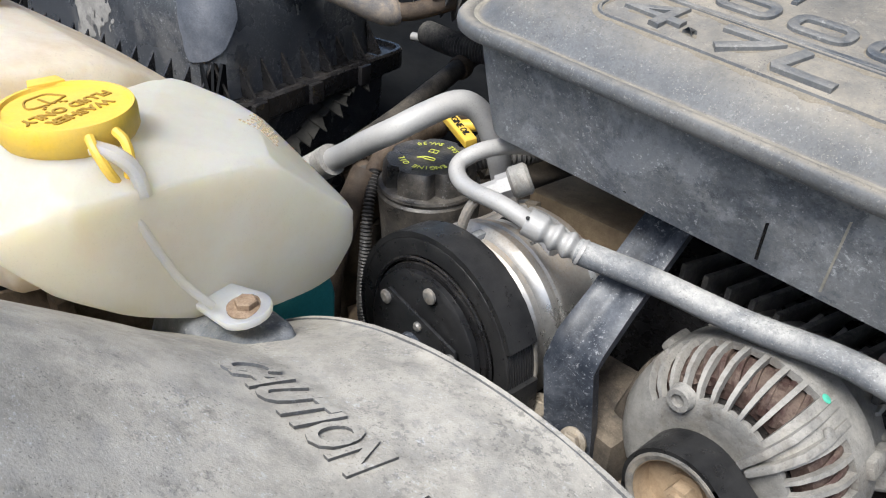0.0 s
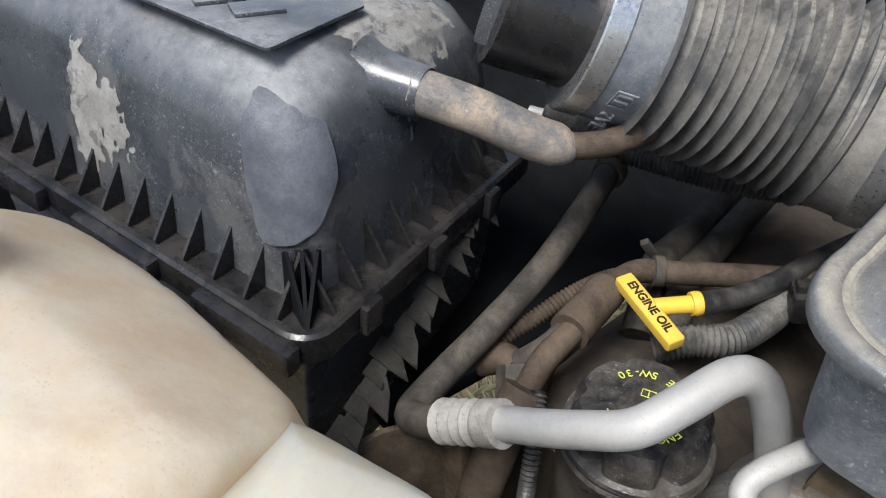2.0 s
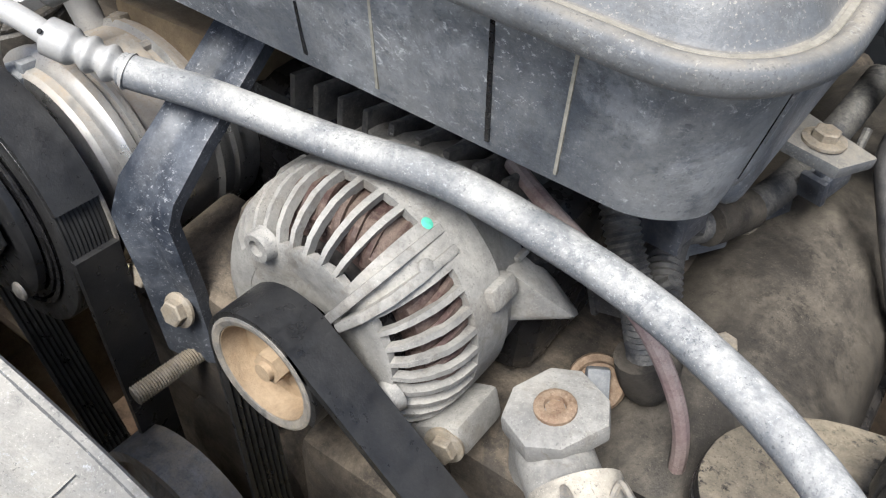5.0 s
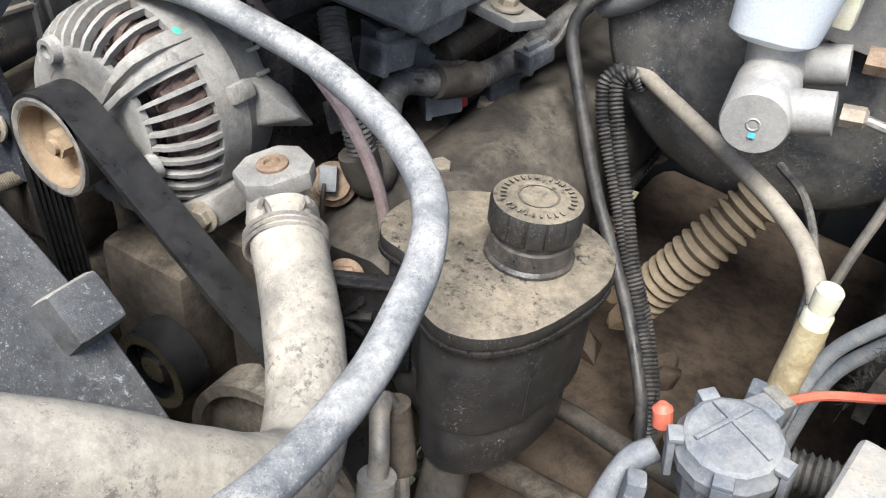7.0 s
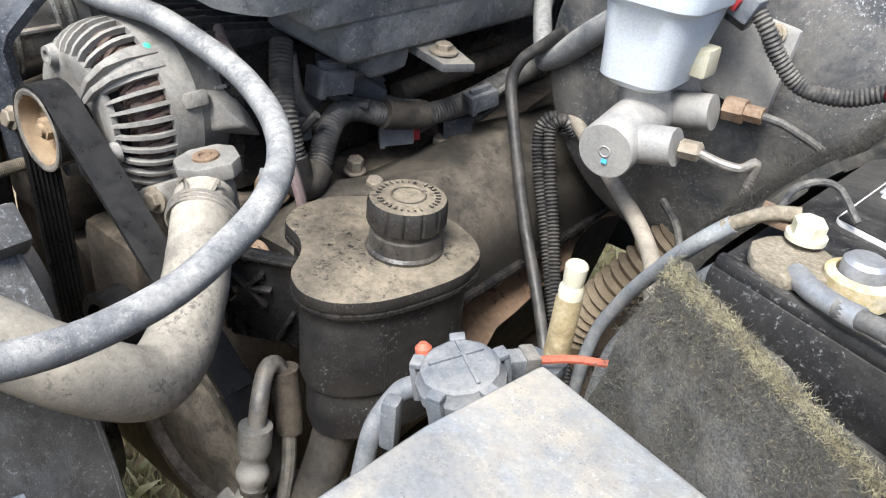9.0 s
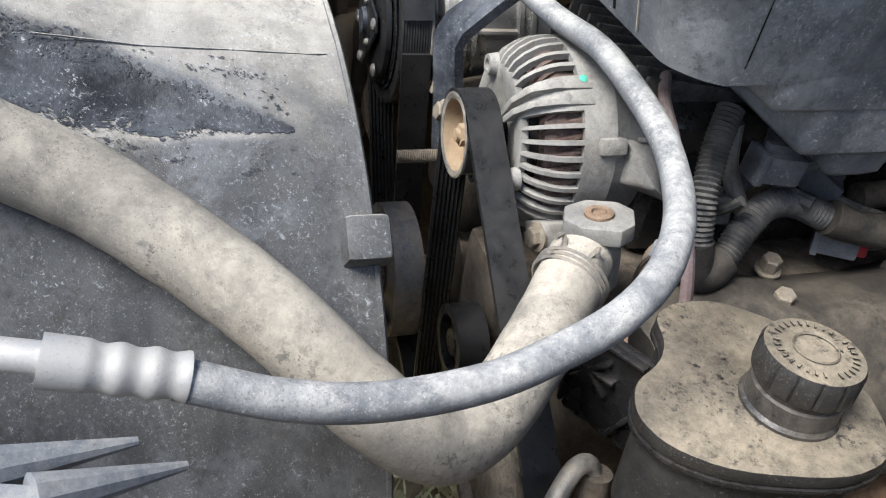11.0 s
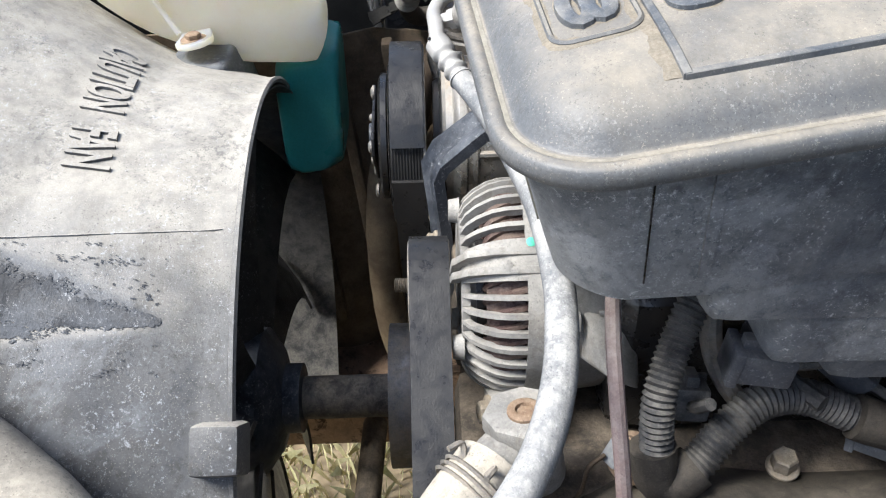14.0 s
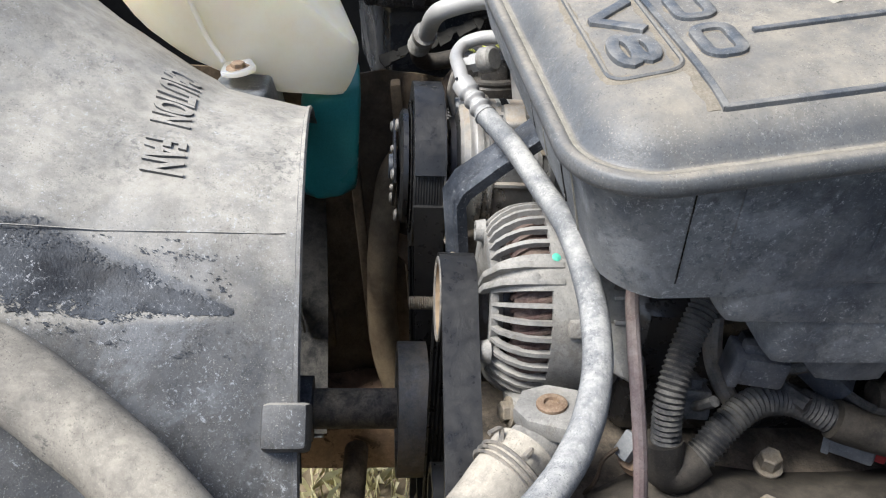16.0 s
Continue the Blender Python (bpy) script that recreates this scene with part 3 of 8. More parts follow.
def build_bay():
    wall = box((0.04, 1.5, 0.62), None, 0.01, at=(-0.84, 0.12, 0.86))
    solid("inner_fender_right", wall, M_BODY, "dark dusty inner fender panel beside the air filter box", "fender", kind="structure")
    wall = box((0.04, 1.5, 0.62), None, 0.01, at=(0.84, 0.12, 0.86))
    solid("inner_fender_left", wall, M_BODY, "dark dusty inner fender panel beside the battery", "fender", kind="structure")
    wall = merge(box((1.72, 0.05, 0.75), None, 0.01, at=(0, 0.86, 0.93)), box((1.0, 0.10, 0.25), None, 0.03, at=(-0.1, 0.80, 0.72)))
    solid("firewall", wall, M_BODY, "dark painted firewall at the back of the bay", "firewall", kind="structure")
    # unseen panel, added to keep the rear sky from filling the bay
    lid = xform(prism([(-0.86, 0.0), (0.86, 0.0), (0.80, 1.15), (-0.80, 1.15)], 0.0, 0.03, None, 0.008), Matrix.Translation((0, 0.88, 1.30)) @ pose(0, 0, 0, 122, 0, 0))
    solid("hood", lid, M_BODY, "unseen raised hood panel added to block sky light from behind", "hood", kind="structure")
    # black splash panels beside the engine
    for s, name, x0 in ((-1, "splash_panel_right", 0.412), (1, "splash_panel_left", 0.46)):
        pan = prism([(x0 + 0.03, 0.04), (0.82, 0.04), (0.82, 0.83), (x0 + 0.05, 0.83), (x0, 0.5), (x0 + 0.012, 0.3)], 0.93, 0.945, None, 0.004)
        for v in pan.verts:
            v.co.x *= s
            v.co.z += 0.35 * (abs(v.co.x) - 0.5) - (0.1 if s > 0 else 0.0)
        solid(name, pan, M_BODY, "sloping dark sheet metal splash panel", "panel", kind="structure")
    # brown wheel-arch panel below the filter box, with stiffening ribs
    arch = thing("wheel_arch_panel", (-0.4, -0.05, 0.7), "mud-brown inner wheel-arch panel with pressed ribs", "panel")
    bm = bmesh.new()
    g = [[bm.verts.new((-0.385 - 0.02 * math.sin(i * 0.5) * (j / 16) + 0.008 * noise.noise(V((i * 0.7, j * 0.7, 1))), -0.30 + 0.42 * i / 24, 0.38 + 0.6 * j / 16)) for j in range(17)] for i in range(25)]
    for i in range(24):
        for j in range(16):
            bm.faces.new((g[i][j], g[i + 1][j], g[i + 1][j + 1], g[i][j + 1]))
    bmesh.ops.recalc_face_normals(bm, faces=bm.faces)
    bmesh.ops.solidify(bm, geom=bm.faces[:], thickness=0.004)
    part("sheet", bm, M_ARCH, arch)
    for k in range(5):
        part("rib", box((0.022, 0.012, 0.36), Matrix.Translation((-0.372, -0.17 + 0.055 * k, 0.80)) @ pose(0, 0, 0, 6, 0, 0), 0.004), M_ARCH, arch)
    for s, name in ((-1, "frame_rail_right"), (1, "frame_rail_left")):
        rail = xform(box((0.075, 1.9, 0.13), None, 0.012), Matrix.Translation((s * 0.36, 0.60, 0.50)))
        solid(name, rail, M_FRAME, "flaking tan-painted steel frame rail below the engine", "frame rail", kind="structure")


build_ground()
build_bay()


# ---- fan shroud, fan, radiator top ----
FAN = V((-0.084, 0.0, 0.768))


RING = V((-0.061, 0.0, 0.758))


def shroud_radius(y):
    return 0.290 + 0.22 * max(0.0, -0.105 - y) + 0.12 * max(0.0, -0.20 - y) + 0.15 * max(0.0, -0.265 - y)


def on_shroud(phi, y, lift=0.0):
    """A point of the shroud at an angle from the upright (towards the driver's side) and a depth y."""
    k = min(1.0, max(0.0, (0.14 - phi) / 0.35))
    r = shroud_radius(y) + 0.3 * max(0.0, -0.165 - y) * k * k * (3 - 2 * k) + lift
    return V((RING.x + r * math.sin(phi), y, RING.z + r * math.cos(phi)))


def edge_y(phi):
    return -0.095 + 0.012 * math.sin(phi)


def hollow(phi, y):
    """Depth of the scooped hollow on the driver's side, and how far inside it the place lies (0 to 1)."""
    d = abs(math.degrees(phi) - 32.3 + 25 * (-0.13 - y) + 0.5 * noise.noise(V((y * 60, 0, 7))))
    wid = 0.6 + 5.4 * min(1.0, max(0.0, -0.125 - y) / 0.10)
    if y > -0.125 or d > wid:
        return 0.0, 0.0
    return -0.006 * (1 - (d / wid) ** 2) ** 1.6 * min(1.0, (-0.125 - y) / 0.07), 1 - d / wid


def build_shroud():
    sh = thing("fan_shroud", (FAN.x, -0.2, 0.5), "dusty grey-black plastic fan shroud with moulded lettering", "fan shroud")
    bm = bmesh.new()
    nphi, ny = 540, 88
    grid = []
    for i in range(nphi + 1):
        phi = radians(-135 + 270 * i / nphi)
        row = []
        for j in range(ny + 1):
            y = edge_y(phi) + (-0.40 - edge_y(phi)) * j / ny
            row.append(bm.verts.new(on_shroud(phi, y, hollow(phi, y)[0] + 0.0008 * noise.noise(V((phi * 9, y * 40, 2))))))
        grid.append(row)
    for i in range(nphi):
        for j in range(ny):
            bm.faces.new((grid[i][j], grid[i + 1][j], grid[i + 1][j + 1], grid[i][j + 1]))
    bmesh.ops.recalc_face_normals(bm, faces=bm.faces)
    bmesh.ops.solidify(bm, geom=bm.faces[:], thickness=0.0035)
    part("shroud_ring", bm, M_SHROUD, sh)
    # a dark ragged sheet in the hollow paints its shade
    smear = bmesh.new()
    for i in range(220):
        for j in range(170):
            cell = [(radians(24 + 14 * (i + a) / 220), -0.125 - 0.16 * (j + b) / 170) for a, b in ((0, 0), (0, 1), (1, 1), (1, 0))]
            inside = hollow(*cell[0])[1] - 0.30 + 0.35 * noise.noise(V((cell[0][0] * 45, cell[0][1] * 40, 3))) + 0.35 * noise.noise(V((cell[0][0] * 110, cell[0][1] * 330, 3))) + 0.4 * noise.noise(V((cell[0][0] * 420, cell[0][1] * 1100, 3)))
            if inside > 0:
                smear.faces.new([smear.verts.new(on_shroud(p, y, hollow(p, y)[0] + 0.0006 + 0.0008 * noise.noise(V((p * 9, y * 40, 2))))) for p, y in cell])
    bmesh.ops.remove_doubles(smear, verts=smear.verts, dist=1e-5)
    bmesh.ops.recalc_face_normals(smear, faces=smear.faces)
    part("hollow_shade", smear, M_HOLLOW, sh, "dark sheet painting the shade of the hollow, with pale scuffs")
    # a separate dark sheet lines the inner face of the ring
    liner = bmesh.new()
    rows = [[liner.verts.new(on_shroud(radians(-134 + 268 * i / 90), edge_y(0) - 0.004 - 0.30 * j / 4, -0.0055 - 0.012 * min(1.0, j / 1.0))) for j in range(5)] for i in range(91)]
    for p, q in zip(rows, rows[1:]):
        for j in range(4):
            liner.faces.new((p[j], p[j + 1], q[j + 1], q[j]))
    bmesh.ops.recalc_face_normals(liner, faces=liner.faces)
    bmesh.ops.solidify(liner, geom=liner.faces[:], thickness=0.001)
    part("inner_face", liner, M_LOOM, sh, "dark inner face of the shroud")
    # a thin moulding line along the top and the bead of the rear edge
    line = [on_shroud(radians(21.2 + 4.5 * k / 12), -0.10 - 0.15 * k / 12, 0.0003) for k in range(13)]
    part("moulding_line", sweep(line, lambda s, t: 0.0005, 6), M_SHROUD, sh)
    bead = [on_shroud(radians(-135 + 270 * k / 90), edge_y(radians(-135 + 270 * k / 90)) - 0.001, -0.001) for k in range(91)]
    part("edge_bead", sweep(bead, lambda s, t: 0.0024, 6), M_SHROUD, sh)
    # the square clip block on the driver's side
    c = on_shroud(radians(45.0), -0.0925, 0.004)
    n = V((math.sin(radians(45.0)), 0, math.cos(radians(45.0))))
    m = frame_to(c, n)
    blk = prism([(-0.014, -0.014), (0.014, -0.014), (0.014, 0.014), (-0.014, 0.014)], -0.012, 0.012, None, 0.004, top=0.88)
    part("clip_block", xform(blk, m), M_SHROUD, sh)
    # raised letters wrapped round the ring
    for word, phi0, wide in (("CAUTION", -2.7, 0.082), ("FAN", 11.6, 0.0345)):
        t = lettering(word, 0.034, 0.0017, 1.0, 0.0, 0.0010)
        half = max(v.co.x for v in t.verts) - min(v.co.x for v in t.verts)
        bmesh.ops.subdivide_edges(t, edges=[e for e in t.edges if e.calc_length() > 0.008], cuts=2)
        for v in t.verts:
            phi = radians(phi0) + v.co.x * wide / half / 0.305
            v.co = on_shroud(phi, -0.1845 + v.co.y + 0.026 * (phi - 0.03), 0.0002 + v.co.z)
        part("lettering", t, M_SHROUD, sh, "raised moulded word " + word)
    # the ear that carries the washer bottle
    ear = hull([(-0.232, -0.178, 1.040), (-0.232, -0.135, 1.044), (-0.165, -0.178, 1.046), (-0.150, -0.170, 1.044), (-0.143, -0.156, 1.043), (-0.148, -0.142, 1.043), (-0.165, -0.134, 1.044), (-0.24, -0.19, 0.99), (-0.24, -0.125, 0.99), (-0.135, -0.185, 0.99), (-0.130, -0.128, 0.99)], 0.009, 4)
    part("bottle_ear", ear, M_SKIRT, sh, "dark rounded pad below the bottle's ear")


def build_fan():
    fan = thing("cooling_fan", (FAN.x, -0.15, FAN.z), "dark grey plastic fan on its steel shaft", "fan")
    c = V((FAN.x, 0, FAN.z))
    part("fan_shaft", lathe([(0, 0), (0.0185, 0), (0.0185, 0.075), (0, 0.075)], c + V((0, -0.097, 0)), (0, 1, 0)), M_PUMP, fan)
    part("fan_clutch", lathe([(0, 0), (0.05, 0), (0.062, 0.008), (0.062, 0.022), (0.045, 0.034), (0.03, 0.038), (0.03, 0.052), (0, 0.052)], c + V((0, -0.15, 0)), (0, 1, 0)), M_BLACK, fan)
    for k in range(9):
        a = 2 * math.pi * k / 9 + 0.25
        bm = bmesh.new()
        rows = []
        for i in range(7):
            r = 0.06 + 0.2 * i / 6
            sweep_a = a + 0.35 * (i / 6) ** 2
            half = 0.022 + 0.016 * i / 6
            tilt = 0.7 - 0.25 * i / 6
            e = V((math.cos(sweep_a), 0, math.sin(sweep_a)))
            tng = V((-math.sin(sweep_a), 0, math.cos(sweep_a)))
            mid = c + e * r + V((0, -0.142, 0))
            off = tng * half * math.cos(tilt) + V((0, half * math.sin(tilt), 0))
            rows.append([bm.verts.new(mid - off), bm.verts.new(mid + V((0, 0.004, 0))), bm.verts.new(mid + off)])
        for p, q in zip(rows, rows[1:]):
            for j in range(2):
                bm.faces.new((p[j], p[j + 1], q[j + 1], q[j]))
        bmesh.ops.recalc_face_normals(bm, faces=bm.faces)
        bmesh.ops.solidify(bm, geom=bm.faces[:], thickness=0.003)
        part("fan_blade", bm, M_BATT, fan)


def build_radiator():
    rad = thing("radiator", (-0.02, -0.345, 0.45), "black radiator with dusty top tank in front of the shroud", "radiator")
    part("core", box((0.78, 0.035, 0.5), None, 0.004, at=(-0.03, -0.455, 0.70)), M_GLOSS, rad)
    part("top_tank", box((0.78, 0.05, 0.05), None, 0.012, at=(-0.03, -0.46, 0.965)), M_SHROUD, rad)
    solid("radiator_support", merge(box((1.6, 0.06, 0.06), None, 0.012, at=(0, -0.53, 1.0)), box((0.84, 0.03, 0.4), None, 0.01, at=(0, -0.55, 0.78))), M_BODY, "dusty dark radiator support panel at the front of the bay", "panel", kind="structure")

    solid("front_pipe", tube([(-0.26, -0.43, 1.0), (-0.32, -0.41, 1.03), (-0.45, -0.40, 1.04), (-0.60, -0.40, 1.05), (-0.78, -0.40, 1.04)], 0.016, 16), M_ALU, "pale dusty pipe across the front of the bay", "pipe")


build_shroud()
build_fan()
build_radiator()


# ---- washer bottle ----
def build_bottle():
    bt = thing("washer_bottle", (-0.25, -0.15, 0.85), "milky white washer fluid bottle with teal fluid low down", "fluid bottle")
    # the front lobe
    lobe = hull([(-0.306, -0.120, 1.138), (-0.262, -0.092, 1.124), (-0.211, -0.068, 1.080), (-0.204, -0.062, 1.052), (-0.215, -0.070, 1.020), (-0.212, -0.122, 1.030), (-0.186, -0.232, 1.127), (-0.190, -0.227, 1.093), (-0.190, -0.201, 1.064), (-0.192, -0.176, 1.051), (-0.205, -0.140, 1.026), (-0.205, -0.108, 1.026),
                 (-0.203, -0.057, 1.066), (-0.196, -0.121, 1.120), (-0.190, -0.165, 1.125), (-0.186, -0.190, 1.127), (-0.214, -0.190, 1.048), (-0.254, -0.211, 1.040), (-0.300, -0.224, 1.052), (-0.298, -0.240, 1.085), (-0.285, -0.250, 1.126), (-0.225, -0.245, 1.130), (-0.190, -0.203, 1.060), (-0.197, -0.238, 1.084), (-0.208, -0.262, 1.112), (-0.31, -0.12, 1.0), (-0.335, -0.105, 1.118)] + [(-0.236 + 0.030 * math.cos(k * 0.785), -0.203 + 0.030 * math.sin(k * 0.785), 1.1415 - 0.0015 * math.cos(k * 0.785)) for k in range(8)], 0.006, 2)
    soften(lobe)
    skin = BVHTree.FromBMesh(lobe)
    lb = part("front_lobe", lobe, M_BOTTLE, bt)
    part("seam_rib", tube([(-0.203, -0.199, 1.131), (-0.190, -0.197, 1.115), (-0.1865, -0.190, 1.095), (-0.184, -0.181, 1.075), (-0.178, -0.170, 1.060)], 0.0022, 10), M_BOTTLE, bt)
    # rows of small brown print that cannot be read, on the rear face
    rng = random.Random(8)
    along, out = V((0.0145, 0.009, -0.0119)).normalized(), V((0.42, 0.33, 0.84)).normalized()
    down = along.cross(out).normalized()
    down = down if down.y < 0 else -down
    for row in range(5):
        s = 0.004 * rng.random()
        while s < 0.020 + 0.0015 * row:
            ln = rng.uniform(0.0008, 0.0026)
            at = V((-0.2549, -0.0985, 1.1217)) + along * (s + ln / 2) + down * (0.0043 * row)
            hit, nrm, k, far = skin.ray_cast(at + out * 0.05, -out)
            if hit and nrm.dot(out) > 0.5:
                side = nrm.cross(along).normalized()
                part("print_bar", box((ln, 0.0011, 0.0005), affine(hit + nrm * 0.0002, side.cross(nrm), side, nrm), 0), M_PRINT, lb)
            s += ln + rng.uniform(0.0007, 0.0016)
    # the taller stained lobe behind it, with its own yellow cap
    back = hull([(-0.310, -0.15, 1.150), (-0.326, -0.098, 1.118), (-0.330, -0.094, 1.04), (-0.43, -0.100, 1.122), (-0.51, -0.11, 1.118), (-0.49, -0.17, 1.165), (-0.46, -0.27, 1.18), (-0.33, -0.28, 1.15), (-0.47, -0.28, 1.02), (-0.3, -0.22, 1.02)], 0.006, 2)
    soften(back)
    part("rear_lobe", back, M_TANK, bt, "tan-stained upper lobe")
    part("rear_cap", lathe([(0.0, -0.01), (0.02, -0.012), (0.022, -0.008), (0.022, 0.008), (0.02, 0.011), (0.0, 0.011)], (-0.440, -0.186, 1.176), (0.1, 0.1, 1), 40), M_YELLOW, bt, "amber cap of the rear lobe")
    low = hull([(-0.225, -0.058, 1.022), (-0.225, -0.115, 1.010), (-0.33, -0.062, 1.022), (-0.33, -0.115, 1.015), (-0.230, -0.062, 0.91), (-0.233, -0.115, 0.90), (-0.33, -0.062, 0.91), (-0.33, -0.115, 0.90)], 0.006, 2)
    soften(low, 0.008, 12)
    part("fluid_sump", low, M_TEAL, bt, "lower sump filled with teal fluid")
    # the mounting ear
    tongue = prism([(-0.05, -0.002)] + [(0.015 * math.cos(radians(a)), 0.0145 * math.sin(radians(a))) for a in range(-90, 91, 15)] + [(-0.05, 0.014)], 0, 0.005, None, 0.002)
    part("mounting_ear", xform(tongue, Matrix.Translation((-0.170, -0.157, 1.054)) @ pose(0, 0, 0, 8, -6, 16)), M_BOTTLE, bt)
    neck = V((-0.236, -0.203, 1.147))
    axis = V((0.05, -0.05, 1)).normalized()
    part("filler_neck", lathe([(0.027, -0.04), (0.027, 0.0), (0.0, 0.0)], neck, axis, 40), M_BOTTLE, bt)
    cap = part("cap", lathe([(0.0, -0.004), (0.0295, -0.006), (0.0312, -0.003), (0.0312, 0.006), (0.0302, 0.0085), (0.0285, 0.0085), (0.0278, 0.0068), (0.0, 0.0068)], neck, axis, 56), M_YELLOW, bt, "yellow cap with moulded washer words")
    # words across the cap
    flat = Matrix.Translation(neck + axis * 0.0066) @ (V((0, 0, 1)).rotation_difference(axis)).to_matrix().to_4x4() @ pose(0, 0, 0, 0, 0, 288)
    words = merge(*(xform(lettering(w, 0.0084, 0.0008, 1.0, 0, 0.0002), Matrix.Translation((0, dy, 0))) for w, dy in (("F" + "LUID ONLY", 0.0005), ("WASHER", 0.0098))))
    part("lettering", xform(words, flat), M_INK, cap, "moulded words for washer liquid only")
    fan_sign = sweep(catmull([(-0.010, 0.004, 0), (0, 0.0062, 0), (0.010, 0.004, 0), (0.0062, -0.0045, 0), (0, -0.0056, 0), (-0.0062, -0.0045, 0), (-0.010, 0.004, 0)], 4), lambda s, t: 0.0006, 6)
    drops = merge(*(box((0.0014, 0.0014, 0.0008), Matrix.Translation((0.006 * math.sin(a), 0.0105 - 0.004 * math.cos(a), 0)), 0) for a in (-1.3, -0.8, -0.3, 0.3, 0.8, 1.3)))
    jet = box((0.001, 0.008, 0.0008), Matrix.Translation((0, 0.0015, 0)), 0)
    part("symbol", xform(merge(fan_sign, drops, jet), flat @ Matrix.Translation((0.0015, -0.0150, 0.0004))), M_INK, cap, "moulded windscreen washer symbol")
    # finger tab and tether
    part("finger_tab", xform(prism([(-0.009, 0.028), (0.009, 0.028), (0.007, 0.037), (-0.007, 0.037)], 0, 0.003, None, 0.001), flat @ pose(0, 0, 0, 0, 0, 158)), M_YELLOW, cap)
    side = V((0.86, 0.1, 0)).normalized()
    a0 = neck + side * 0.03 + axis * 0.002
    for k in (-1, 1):
        off = V((-side.y, side.x, 0)) * 0.006 * k
        part("tether", sweep(catmull([a0 + off, a0 + off * 1.2 + side * 0.006 + V((0, 0, -0.004)), a0 + off * 0.9 + side * 0.011 + V((0, 0, -0.013)), a0 + side * 0.012 + V((0.0, 0.0, -0.024))], 5), lambda s, t: 0.0024, 8), M_YELLOW, bt, "yellow cap strap")
    part("strap_loop", tube([a0 + V((0.003, -0.006, -0.004)), a0 + V((0.012, 0.0, -0.006)), a0 + V((0.016, 0.006, -0.014)), a0 + V((0.018, 0.008, -0.026))], 0.0038, 8), M_BOTTLE, bt)
    hexbolt("ear_bolt", (-0.168, -0.157, 1.0585), (0.05, -0.05, 1), 0.0058, M_RUST, "rusty flanged bolt holding the washer bottle ear", 1.7)


build_bottle()


# ---- engine cover ----
EX, EY = V((0.3921, 0.0202, -0.0473)).normalized(), V((0.0034, 0.5171, 0.0906)).normalized()
COVER = affine((-0.214, 0.020, 1.1763), EX, EY, EX.cross(EY).normalized())
CW, CD = 0.3955, 0.475


def build_cover():
    cv = thing("engine_cover", COVER @ V((0.2, 0.2, -0.06)), "dusty grey-black plastic engine air cover with raised lettering", "engine cover")

    def skew(x, y):
        """Pulls the passenger's front corner outward to fit its outline in the camera's view."""
        return x - 0.004 * (1 - x / CW), y - 0.004 * (1 - x / CW) * (1 - y / CD)

    def loop(inset, w, r=0.046):
        out = []
        for x, y in rrect(CW, CD, r, inset, 14):
            near = max(0.0, 1 - x / 0.06) * max(0.0, 1 - y / 0.06)
            x, y = skew(x, y)
            out.append((x - 0.013 * near, y - 0.013 * near, w))
        return out

    def low(inset, w):
        return [(x, y, z - 0.14 * y + 0.012 * max(0.0, x - 0.33) / 0.06 * max(0.0, 1 - y / 0.05)) for x, y, z in loop(inset, w)]

    skirt = [low(0.027, -0.0835), low(0.0195, -0.081), low(0.0172, -0.066), loop(0.0108, -0.0102)]
    lip = [loop(0.0105, -0.0105), loop(0.0016, -0.0102), loop(0.0004, -0.0088), loop(0.0, -0.0058), loop(0.0004, -0.0030), loop(0.0015, -0.0012), loop(0.0032, -0.0002), loop(0.005, 0.0), loop(0.0066, -0.0006), loop(0.0078, -0.0018)]
    part("skirt", loft(skirt, COVER), M_SKIRT, cv)
    part("lip", loft(lip, COVER), M_COVER, cv)
    dome = [loop(0.007, -0.003), loop(0.0102, -0.0024), loop(0.0122, -0.0008), loop(0.0158, 0.004), loop(0.0205, 0.0082), loop(0.026, 0.0117), loop(0.033, 0.0142), loop(0.042, 0.0158), loop(0.06, 0.0170), loop(0.085, 0.0178), loop(0.12, 0.0182)]
    shell = loft(dome, COVER)
    skin, down = BVHTree.FromBMesh(shell), -(COVER.to_3x3() @ V((0, 0, 1))).normalized()
    flat = COVER.inverted()
    part("dome", shell, M_COVER, cv)

    def rest(x, y, lift=0.0):
        """The place on the dome above x, y of the cover, in the cover's own axes."""
        hit = skin.ray_cast(COVER @ V((x, y, 0.2)), down)[0]
        return V((x, y, (flat @ hit).z + lift if hit else 0.02))

    def drape(line, half, seed, lift=0.0005):
        """A thin uneven ribbon of dirt lying along a line on the dome."""
        pts = resample([V(p) for p in line], 0.0016)
        bm = bmesh.new()
        rows = []
        for k, p in enumerate(pts):
            t = (pts[min(k + 1, len(pts) - 1)] - pts[max(k - 1, 0)]).normalized()
            side = V((-t.y, t.x, 0))
            w = half * (0.75 + 0.5 * noise.noise(V((p.x * 90, p.y * 90, seed))) + 0.2 * noise.noise(V((p.x * 500, p.y * 500, seed))))
            w2 = half * (0.75 + 0.5 * noise.noise(V((p.x * 90, p.y * 90, seed + 9))) + 0.2 * noise.noise(V((p.x * 500, p.y * 500, seed + 9))))
            rows.append([bm.verts.new(rest(p.x + side.x * o, p.y + side.y * o, h)) for o, h in ((-w, 0.0001), (0.0, lift), (w2, 0.0001))])
        for p, q in zip(rows, rows[1:]):
            for j in range(2):
                bm.faces.new((p[j], p[j + 1], q[j + 1], q[j]))
        bmesh.ops.recalc_face_normals(bm, faces=bm.faces)
        return xform(bm, COVER)

